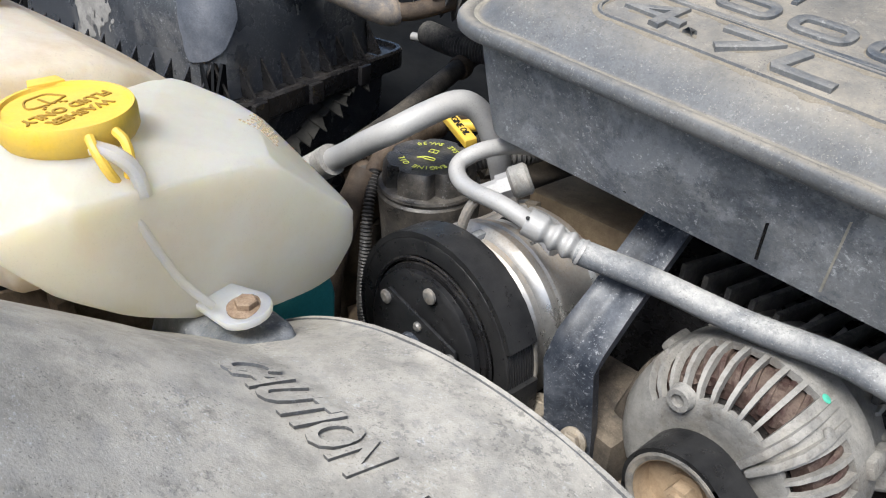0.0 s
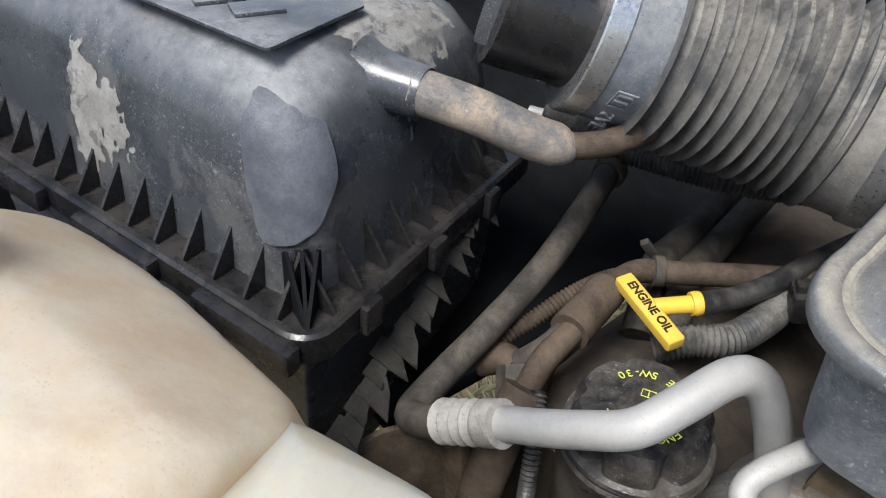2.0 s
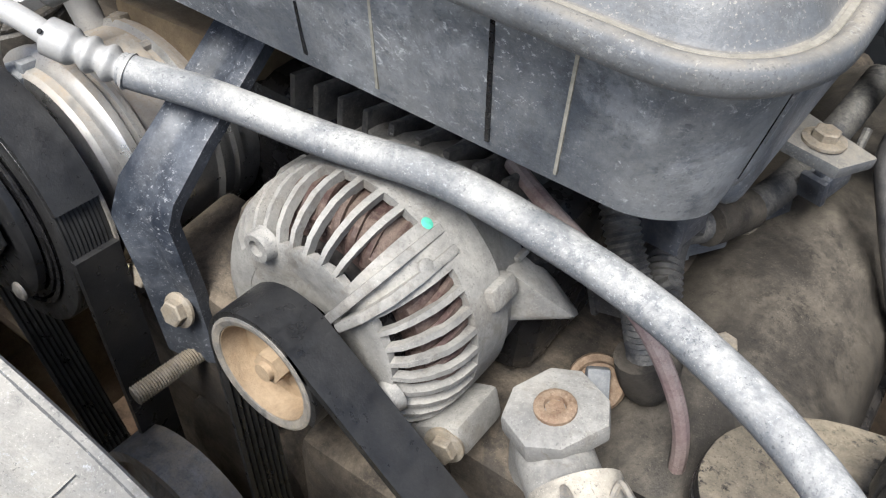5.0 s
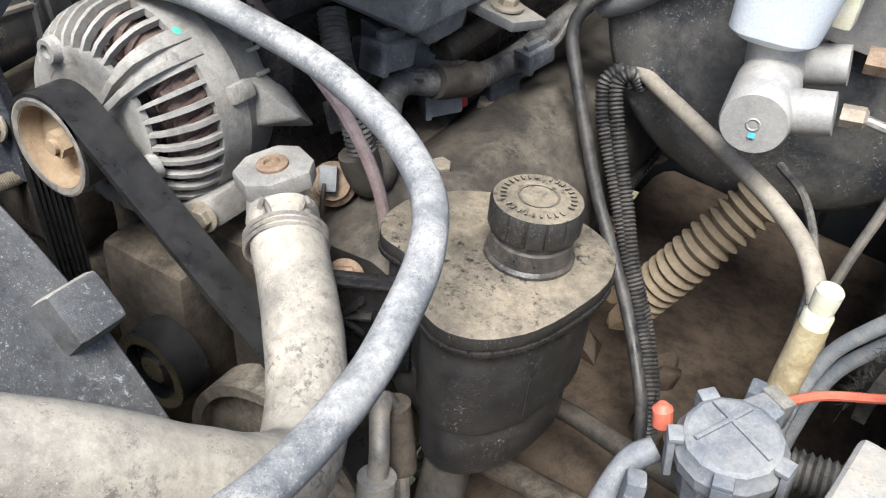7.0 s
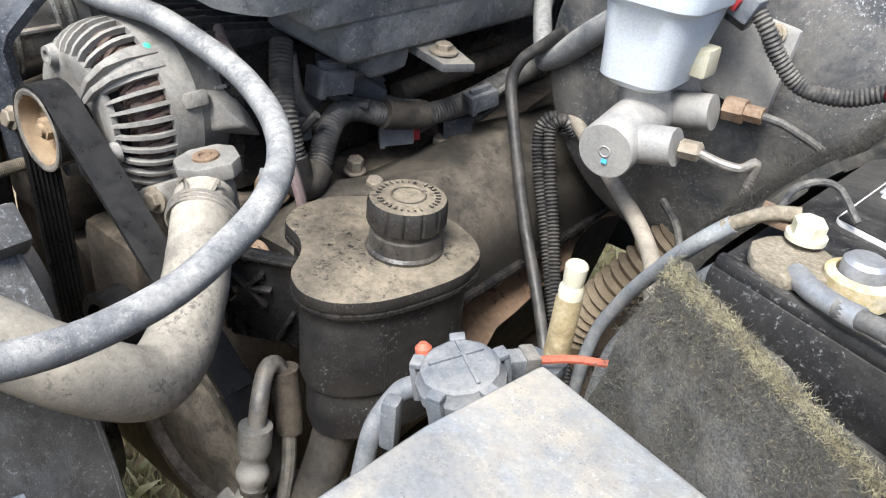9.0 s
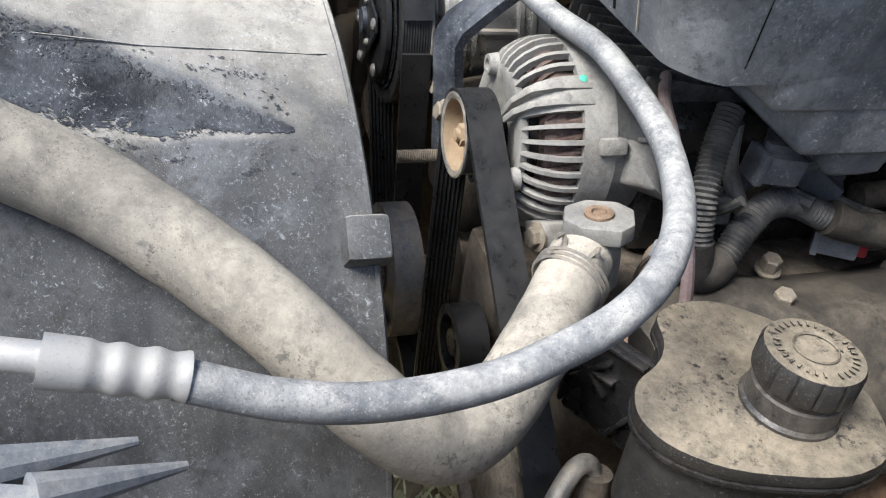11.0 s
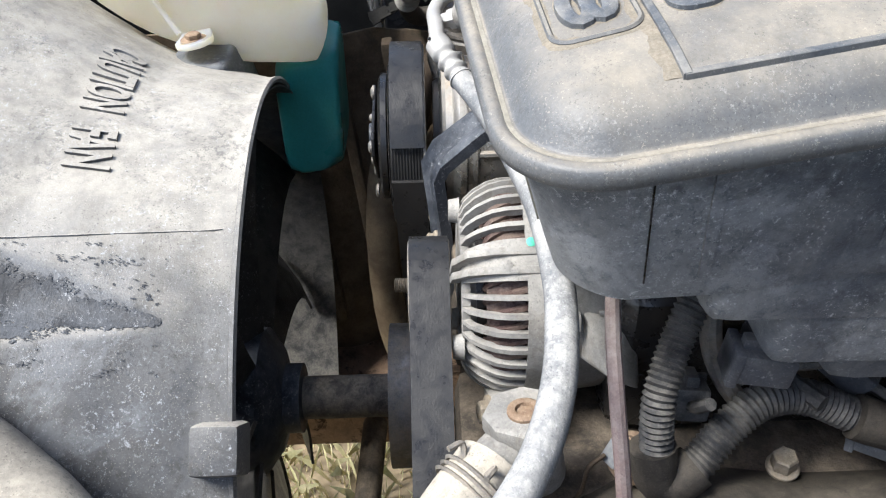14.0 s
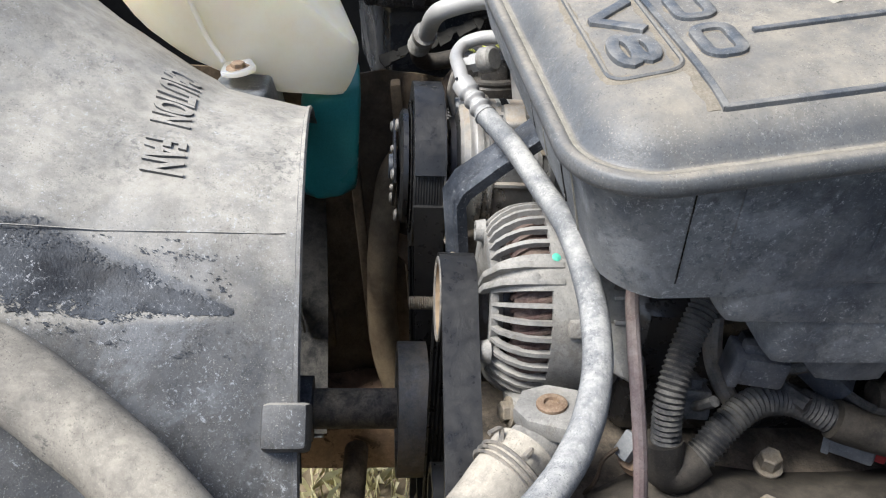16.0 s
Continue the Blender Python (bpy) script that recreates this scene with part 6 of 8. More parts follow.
# ---- passenger side: filter box, intake, oil filler, hoses ----
AIRBOX = affine((-0.402, -0.048, 1.068), V((-0.31, -0.045, 0.004)).normalized(), V((-0.055, 0.2, 0.0)).normalized())


def build_airbox():
    ab = thing("air_filter_box", AIRBOX @ V((0.17, 0.12, -0.12)), "black plastic air filter box with a ribbed glossy lid", "air filter box")
    W, D = 0.36, 0.27

    def loop(inset, w, r=0.022):
        return [(x, y, w) for x, y in rrect(W, D, r, inset, 6)]

    part("lower_box", loft([loop(0.03, -0.17), loop(0.02, -0.03), loop(0.012, -0.022), loop(0.012, -0.012)], AIRBOX), M_LID, ab)
    part("rim", loft([loop(0.010, -0.020), loop(0.001, -0.019), loop(0.0, -0.016), loop(0.0, -0.002), loop(0.002, 0.0), loop(0.006, 0.0), loop(0.008, -0.004), loop(0.035, -0.004)], AIRBOX), M_GLOSS, ab)
    DOME = ((-0.006, 0.024, 0.050), (0.03, 0.0255, 0.053), (0.06, 0.0285, 0.059), (0.082, 0.0335, 0.067), (0.098, 0.043, 0.079), (0.1095, 0.059, 0.095), (0.1155, 0.083, 0.115), (0.1175, 0.112, 0.132))
    dome = [loop(inset, h, r) for h, inset, r in DOME]
    cover = loft(dome, AIRBOX)
    skin = BVHTree.FromBMesh(cover)
    lid = part("lid", cover, M_LID, ab, "grey-black domed lid")
    # stiffening fins between the lid and the rim
    fin = lambda x, y, ax: loft([[tuple(V((x, y, -0.003)) + V(ax) * a + V((0, 0, h)) + V((-ax[1], ax[0], 0)) * s) for a, h in ((0, 0), (0.028, 0), (0.0285, 0.03), (0.024, 0.032))] for s in (-0.0011, 0.0011)], AIRBOX)
    for k in range(13):
        part("fin", fin(0.03 + 0.025 * k, 0.006, (0, 1, 0)), M_GLOSS, lid)
    for k in range(9):
        part("fin", fin(0.006, 0.03 + 0.025 * k, (1, 0, 0)), M_GLOSS, lid)
    for a in (25, 45, 65):
        part("fin", fin(0.012, 0.012, (math.cos(radians(a)), math.sin(radians(a)), 0)), M_BODY, lid)
    # clamp bars on the rim, latches on the inner side
    for x in (0.045, 0.155, 0.265):
        part("rim_bar", box((0.075, 0.012, 0.016), AIRBOX, 0.004, at=(x, -0.003, -0.011)), M_GLOSS, ab)
    for y in (0.05, 0.12, 0.19):
        part("latch", box((0.006, 0.016, 0.018), AIRBOX, 0.002, at=(-0.003, y, -0.010)), M_GLOSS, ab)
    # the flat caution plate on the lid top, its symbol as plain blocks
    part("plate", xform(prism(rrect(0.13, 0.085, 0.004), 0.0, 0.002, None, 0.0006), AIRBOX @ Matrix.Translation((0.0657, 0.0498, 0.1168))), M_LID, lid)
    for k in range(2):
        part("plate_block", box((0.018, 0.03, 0.003), AIRBOX @ Matrix.Translation((0.105 + 0.028 * k, 0.083 - 0.004 * k, 0.1198)) @ pose(0, 0, 0, 0, 0, 30), 0.0012), M_LID, lid)
    # dried film left by a sticker, bent round the lid's front corner
    film = bmesh.new()

    def lid_corner(a, h):
        for (h0, i0, r0), (h1, i1, r1) in zip(DOME, DOME[1:]):
            if h <= h1:
                k = (h - h0) / (h1 - h0)
                ins, r = i0 + (i1 - i0) * k, r0 + (r1 - r0) * k
                break
        rad = r - ins + 0.0018
        half = rad * math.pi / 4
        if a > half:
            return V((r + a - half, r - rad, h))
        if a < -half:
            return V((r - rad, r - a - half, h))
        turn = radians(225) + a / rad
        return V((r + rad * math.cos(turn), r + rad * math.sin(turn), h))

    mids, edge, core = [], [], []
    for k in range(40):
        a = 2 * math.pi * k / 40
        r = 1.0 + 0.16 * noise.noise(V((math.cos(a) * 1.6, math.sin(a) * 1.6, 3))) + 0.06 * noise.noise(V((math.cos(a) * 6, math.sin(a) * 6, 5)))
        for ring, s in ((edge, 1.0), (mids, 0.7), (core, 0.35)):
            ring.append(film.verts.new(lid_corner(0.004 + 0.029 * r * s * math.cos(a - 0.3 * math.sin(a)), 0.064 + 0.035 * r * s * math.sin(a))))
    for k in range(40):
        film.faces.new((mids[k], mids[(k + 1) % 40], edge[(k + 1) % 40], edge[k]))
        film.faces.new((core[k], core[(k + 1) % 40], mids[(k + 1) % 40], mids[k]))
    film.faces.new(core)
    bmesh.ops.recalc_face_normals(film, faces=film.faces)
    bmesh.ops.solidify(film, geom=film.faces[:], thickness=0.0004)
    part("glue_film", xform(film, AIRBOX), M_PATCH, lid, "irregular patch of dried glue")
    # pale films of dried dirt flaking off the lid's top and front
    def flaked(mid, ax, ay, along, seed):
        bm = bmesh.new()
        grid = {}
        for i in range(-40, 41):
            for j in range(-40, 41):
                d = math.hypot(i, j) / 40 + 0.5 * noise.noise(V((i * 0.05, j * 0.05, seed))) + 0.35 * noise.noise(V((i * 0.17, j * 0.17, seed)))
                if d < 0.72:
                    hit, nrm, k, far = skin.ray_cast(AIRBOX @ (mid + ax * (i / 40) + ay * (j / 40)), AIRBOX.to_3x3() @ along)
                    if hit:
                        grid[i, j] = bm.verts.new(hit - (AIRBOX.to_3x3() @ along) * 0.0005)
        for (i, j), v in list(grid.items()):
            cell = [grid.get(q) for q in ((i, j), (i + 1, j), (i + 1, j + 1), (i, j + 1))]
            if all(cell):
                bm.faces.new(cell)
        bmesh.ops.delete(bm, geom=[v for v in bm.verts if not v.link_faces], context="VERTS")
        bmesh.ops.recalc_face_normals(bm, faces=bm.faces)
        part("dirt_film", bm, M_FLAKE, lid, "pale flaking film of dried dirt")

    flaked(V((0.058, 0.150, 0.3)), V((0.034, 0, 0)), V((0, 0.055, 0)), V((0, 0, -1)), 4)
    flaked(V((0.200, -0.2, 0.050)), V((0.040, 0, 0)), V((0, 0, 0.045)), V((0, 1, 0)), 9)
    # breather nozzle
    nz = catmull([(-0.456, 0.063, 1.156), (-0.445, 0.072, 1.153), (-0.425, 0.088, 1.146), (-0.405, 0.108, 1.134), (-0.393, 0.122, 1.128), (-0.388, 0.128, 1.127)], 6)
    part("breather_nozzle", sweep(nz, lambda s, t: 0.0128 * (1.0 - 0.4 * max(0.0, (s / t - 0.86) / 0.14) ** 2), 18), M_MUDSLEEVE, ab, "mud-stained breather sleeve")
    part("nozzle_boss", lathe([(0, 0), (0.0142, 0.0), (0.0150, 0.003), (0.0158, 0.018), (0.0175, 0.030), (0.022, 0.040), (0, 0.042)], (-0.449, 0.069, 1.154), (-0.93, -0.36, 0.06), 28), M_LID, ab, "rounded boss of the lid")
    solid("breather_pipe", tube([(-0.391, 0.125, 1.128), (-0.38, 0.134, 1.13), (-0.37, 0.145, 1.134), (-0.36, 0.17, 1.14)], 0.0078, 12), M_BROWN, "brown breather pipe from the filter box", "pipe")

    bl = thing("intake_bellows", (-0.35, 0.2, 1.13), "black corrugated rubber intake bellows with steel clamps", "intake hose")
    axis = [(-0.391, 0.182, 1.180), (-0.362, 0.211, 1.169), (-0.328, 0.237, 1.158), (-0.290, 0.256, 1.148)]
    line = resample(catmull(axis, 12), 0.0016)
    part("bellows", sweep(line, lambda s, t: 0.0560 + 0.0046 * math.cos(2 * math.pi * s / 0.0112) + 0.0013 * math.cos(4 * math.pi * s / 0.0112), 48), M_BELLOWS, bl)
    d = V((0.94, 0.31, -0.14)).normalized()
    e = V(axis[-1])
    part("cuff", tube([e - d * 0.003, e + d * 0.014, e + d * 0.033], 0.0575, 44), M_CUFF, bl, "grey rubber cuff")
    part("clamp", lathe([(0.0580, -0.007), (0.0592, -0.006), (0.0592, 0.006), (0.0580, 0.007)], e + d * 0.024, d, 52), M_BRIGHT, bl, "bright steel clamp band")
    s0 = V(axis[0])
    d = (V(axis[1]) - s0).normalized()
    part("collar", tube([s0 - d * 0.034, s0 - d * 0.016, s0 + d * 0.002], 0.0530, 44), M_GREYPLAST, bl, "grey moulded collar")
    part("clamp", lathe([(0.0536, -0.007), (0.0545, -0.006), (0.0545, 0.006), (0.0536, 0.007)], s0 - d * 0.030, d, 52), M_BRIGHT, bl, "bright steel clamp band")
    out = V((0.35, -0.75, -0.55))
    out = (out - d * out.dot(d)).normalized()
    m = affine(s0 - d * 0.011 + out * 0.0527, d.cross(out), -d, out)
    part("collar_lettering", xform(lettering("SAE", 0.012, 0.0016), m @ pose(0.012, 0, 0)), M_GREYPLAST, bl, "raised letters SAE")
    frame_mark = [V((x, y, 0.0004)) for x, y in ((-0.008, -0.0055), (0.008, -0.0055), (0.008, 0.0055), (-0.008, 0.0055), (-0.008, -0.0055))]
    part("collar_mark", xform(merge(sweep(frame_mark, lambda s, t: 0.0006, 6, False), box((0.003, 0.008, 0.0014), None, 0, at=(-0.003, 0, 0.0004)), box((0.003, 0.008, 0.0014), None, 0, at=(0.003, 0, 0.0004))), m @ pose(-0.013, 0, 0)), M_GREYPLAST, bl, "small framed moulding mark")
    # the lid's outlet stub that carries the collar
    part("outlet", tube([s0 - d * 0.085, s0 - d * 0.055, s0 - d * 0.028], 0.042, 32), M_GLOSS, ab, "round outlet of the lid")
    part("outlet_rib", box((0.05, 0.012, 0.03), Matrix.Translation(s0 - d * 0.056 + out * 0.040 + V((-0.018, 0.006, 0.014))) @ pose(0, 0, 0, 0, 12, 35), 0.003), M_LID, ab)


build_airbox()


def build_oil_filler():
    oc = thing("oil_filler", (-0.28, 0.064, 0.95), "black engine oil cap on a tall black filler neck", "oil filler")
    p = V((-0.280, 0.068, 1.010))
    ax = V((0.03, -0.06, 1)).normalized()
    part("neck", lathe([(0.036, -0.09), (0.0385, -0.02), (0.040, 0.004), (0.0405, 0.012), (0.037, 0.0165), (0.0, 0.0165)], p, ax, 40), M_OILCAP, oc)
    cap = part("cap", lathe([(0.0, 0.012), (0.0395, 0.0150), (0.0402, 0.0170), (0.0395, 0.0190), (0.0365, 0.0205), (0.0356, 0.034), (0.0325, 0.0388), (0.0, 0.0398)], p, ax, 96, wave=lambda a, i: 1.0 - (0.2 * max(0.0, math.cos(6 * a)) ** 4 if 4 <= i <= 5 else 0.1 * max(0.0, math.cos(6 * a)) ** 4 if i == 6 else 0.0)), M_OILCAP, oc, "dusty black cap with yellow-green print")
    flat = Matrix.Translation(p + ax * 0.0398) @ (V((0, 0, 1)).rotation_difference(ax)).to_matrix().to_4x4() @ pose(0, 0, 0, 0, 0, 202)
    for word, a0, step, turn in (("ENGINE OIL", 146, -12.0, -90), ("SAE 5W-30", 222, 12.0, 90)):
        for i, ch in enumerate(word):
            if ch == " ":
                continue
            a = radians(a0 + step * i)
            g = xform(lettering(ch, 0.0068, 0.0003), Matrix.Translation((0.0215 * math.cos(a), 0.0215 * math.sin(a), 0.0001)) @ pose(0, 0, 0, 0, 0, math.degrees(a) + turn))
            part("letter", xform(g, flat), M_GREENINK, cap)
    can = merge(tube([(-0.007, 0.001, 0), (-0.006, -0.0022, 0), (0.002, -0.0022, 0), (0.007, 0.0016, 0)], 0.0004, 6), tube([(-0.007, 0.001, 0), (0.0, 0.001, 0), (0.003, 0.0, 0), (0.007, 0.0016, 0)], 0.0004, 6))
    part("symbol", xform(can, flat @ Matrix.Translation((0, 0.006, 0.0002))), M_GREENINK, cap)
    for k in (-1, 1):
        page = [V((x + 0.0018 * k, y, 0)) for x, y in ((-0.0017, -0.0024), (0.0017, -0.0024), (0.0017, 0.0024), (-0.0017, 0.0024), (-0.0017, -0.0024))]
        part("symbol", xform(sweep(page, lambda s, t: 0.0003, 6, False), flat @ Matrix.Translation((0, -0.0075, 0.0002))), M_GREENINK, cap)

    ds = thing("oil_dipstick", (-0.3, 0.12, 1.02), "yellow T-handled engine oil dipstick", "dipstick")
    a, b = V((-0.351, 0.149, 1.0455)), V((-0.2985, 0.130, 1.038))
    ex = (b - a).normalized()
    ez = V((0.1, -0.2, 1)).normalized()
    ey = ez.cross(ex).normalized()
    ez = ex.cross(ey)
    m = affine((a + b) / 2, ex, ey, ez)
    hd = part("handle", box(((b - a).length, 0.0115, 0.0085), m, 0.002, 3), M_YELLOW, ds)
    part("lettering", xform(lettering("ENGINE OIL", 0.0078, 0.0004, 0.98, 0, 0.0002), m @ Matrix.Translation((0, 0, 0.0043)) @ pose(0, 0, 0, 0, 0, 0)), M_BLACKINK, hd, "black words ENGINE OIL")
    part("stem", tube([m @ V((-0.001, 0.004, 0)), m @ V((0.003, 0.016, 0.0)), m @ V((0.007, 0.027, 0.0))], 0.0055, 14), M_YELLOW, ds)
    part("stem_collar", lathe([(0.0072, -0.003), (0.0078, 0), (0.0072, 0.003)], m @ V((0.007, 0.028, 0)), ex * 0.3 + ey, 18), M_YELLOW, ds)
    part("guide_tube", tube([m @ V((0.007, 0.027, 0)), (-0.300, 0.198, 1.036), (-0.290, 0.235, 1.036), (-0.283, 0.278, 1.037), (-0.268, 0.335, 1.042), (-0.25, 0.40, 1.045)], 0.0072, 14), M_THINHOSE, ds, "shiny black sheath of the dipstick")

    # oily hoses and pipes round the filler
    ch = thing("crankcase_hose", (-0.352, 0.06, 0.99), "oil-soaked brown crankcase hose with a thick sleeve and clip", "hose")
    part("hose", tube([(-0.352, 0.06, 0.99), (-0.350, 0.075, 1.02), (-0.350, 0.10, 1.03), (-0.355, 0.128, 1.032), (-0.360, 0.16, 1.032), (-0.357, 0.182, 1.032), (-0.339, 0.202, 1.031), (-0.303, 0.241, 1.030), (-0.262, 0.28, 1.030), (-0.22, 0.32, 1.03)], 0.0080, 14, wob=0.05), M_BROWN, ch)
    part("sleeve", tube([(-0.351, 0.100, 1.030), (-0.354, 0.120, 1.032), (-0.3585, 0.146, 1.033)], 0.0125, 16, wob=0.03), M_BROWN, ch, "thick brown sleeve")
    part("clip", merge(lathe([(0.0092, -0.0035), (0.0104, -0.003), (0.0104, 0.003), (0.0092, 0.0035)], (-0.350, 0.191, 1.0315), (0.72, 0.68, -0.02), 20), box((0.006, 0.005, 0.016), Matrix.Translation((-0.362, 0.196, 1.041)) @ pose(0, 0, 0, 20, -35, 30), 0.001)), M_DARKHOSE, ch, "dark spring clip")
    ve = thing("valve_elbow", (-0.365, 0.08, 0.985), "grimy brown crankcase valve elbow with a hexagon body", "valve")
    part("stub", tube([(-0.398, 0.078, 0.988), (-0.386, 0.085, 0.994), (-0.372, 0.084, 0.995)], 0.0105, 16, wob=0.05), M_BROWN, ve)
    part("body", merge(lathe([(0, -0.004), (0.0150, -0.004), (0.0155, 0.018), (0.0135, 0.021), (0, 0.021)], (-0.366, 0.080, 0.998), (0.55, -0.55, -0.62), 8), tube([(-0.370, 0.086, 0.998), (-0.358, 0.095, 1.014), (-0.352, 0.104, 1.027)], 0.0105, 14)), M_DARKHOSE, ve)
    solid("wire_loom", ribbed([(-0.497, 0.257, 1.07), (-0.450, 0.251, 1.07), (-0.408, 0.259, 1.07), (-0.370, 0.270, 1.07), (-0.347, 0.28, 1.07), (-0.29, 0.32, 1.07)], 0.0125, 0.0009, 0.0034), M_LOOM, "corrugated black wire loom below the bellows", "wire loom", "wire looms")
    for dx, dy, dz in ((0.0, 0.0, 0.0), (0.020, 0.010, -0.004)):
        solid("heater_hose", tube([(-0.352 + dx, 0.19 + dy, 0.975 + dz), (-0.372 + dx, 0.232 + dy, 1.0 + dz), (-0.377 + dx, 0.272 + dy, 1.003 + dz), (-0.384 + dx, 0.325 + dy, 1.003 + dz), (-0.398 + dx, 0.42 + dy, 1.0 + dz)], 0.0118, 16, wob=0.03), M_DARKHOSE, "dark heater hose running back beside the engine", "hose", "heater hoses")
    solid("wire_loom", ribbed([(-0.322, 0.152, 1.008), (-0.306, 0.166, 1.016), (-0.290, 0.182, 1.018), (-0.283, 0.21, 1.020), (-0.281, 0.242, 1.022), (-0.272, 0.285, 1.03), (-0.25, 0.33, 1.03)], 0.0100, 0.0008, 0.0034), M_LOOM, "corrugated black wire loom below the dipstick", "wire loom", "wire looms")
    solid("wire_loom", ribbed([(-0.405, 0.075, 0.985), (-0.388, 0.105, 1.008), (-0.378, 0.14, 1.022), (-0.368, 0.175, 1.025), (-0.345, 0.215, 1.02)], 0.0052, 0.0008, 0.003), M_BROWN, "thin mud-brown wire loom beside the crankcase hose", "wire loom", "wire looms")
    cp = thing("sensor_connector", (-0.262, 0.235, 1.035), "black square connector beside the engine cover", "connector")
    cm = frame_to((-0.262, 0.235, 1.036), (0.75, 0.5, 0.1))
    part("shell", box((0.022, 0.02, 0.034), cm, 0.003), M_GLOSS, cp)
    part("latch", box((0.010, 0.006, 0.022), cm, 0.001, at=(0.0, 0.012, -0.004)), M_GLOSS, cp)
    solid("thin_pipe", tube([(-0.52, 0.255, 1.062), (-0.498, 0.2625, 1.062), (-0.43, 0.29, 1.06)], 0.0048, 12), M_ALU, "thin pale silver pipe below the intake bellows", "pipe")
    solid("wire_loom", ribbed([(-0.338, 0.06, 1.018), (-0.324, 0.042, 0.995), (-0.318, 0.034, 0.965), (-0.316, 0.03, 0.9), (-0.31, 0.045, 0.83), (-0.30, 0.07, 0.77)], 0.0045, 0.0008, 0.003), M_THINHOSE, "thin black wire loom beside the filler neck", "wire loom", "wire looms")
    # peeling insulation strip on the splash panel below the filter box
    rng = random.Random(5)
    st = thing("insulation_strip", (-0.42, 0.03, 1.0), "peeling ragged grey foam strip beside the filter box", "insulation")
    for k in range(17):
        t = k / 16
        mid = V((-0.393 - 0.062 * t, -0.04 + 0.17 * t, 0.992 + 0.058 * t))
        run, across = V((-0.33, 0.89, 0.30)), V((0.86, 0.22, -0.40))
        w0, w1, ln = 0.011 + rng.uniform(-0.003, 0.004), 0.009 + rng.uniform(-0.008, 0.006), rng.uniform(0.011, 0.022)
        up = V((0.3, -0.3, 0.8)) * rng.uniform(0.001, 0.005)
        leaf = bmesh.new()
        pts = [mid - across * w0, mid - across * w0 * 0.9 + run * ln, mid + run * ln * 1.1 + up * 0.4, mid + across * w1 * 0.6 + run * ln * rng.uniform(0.4, 0.8), mid + across * w1 * 1.15 + run * rng.uniform(-0.002, 0.004) + up, mid + up * 0.7]
        leaf.faces.new([leaf.verts.new(p) for p in pts])
        bmesh.ops.triangulate(leaf, faces=leaf.faces[:])
        bmesh.ops.recalc_face_normals(leaf, faces=leaf.faces)
        bmesh.ops.solidify(leaf, geom=leaf.faces[:], thickness=0.0012)
        part("flap", leaf, M_STRIP, st)
    # rusty wheel-arch braces under the filter box, exhaust parts low down
    solid("vent_hose", tube([(-0.346, 0.058, 1.015), (-0.343, 0.035, 0.985), (-0.338, 0.012, 0.94), (-0.33, 0.0, 0.88), (-0.32, -0.005, 0.82)], 0.0125, 14, wob=0.06), M_BROWN, "oil-soaked vent hose hanging below the crankcase valve", "hose")
    # the tan colour paints sunlight onto the manifold
    solid("exhaust_manifold", tube([(-0.36, 0.10, 0.86), (-0.375, 0.05, 0.84), (-0.365, 0.02, 0.82), (-0.34, -0.02, 0.78)], 0.028, 16, wob=0.15), M_TANRUST, "exhaust manifold low beside the engine, sunlight painted in as tan", "exhaust manifold")


build_oil_filler()


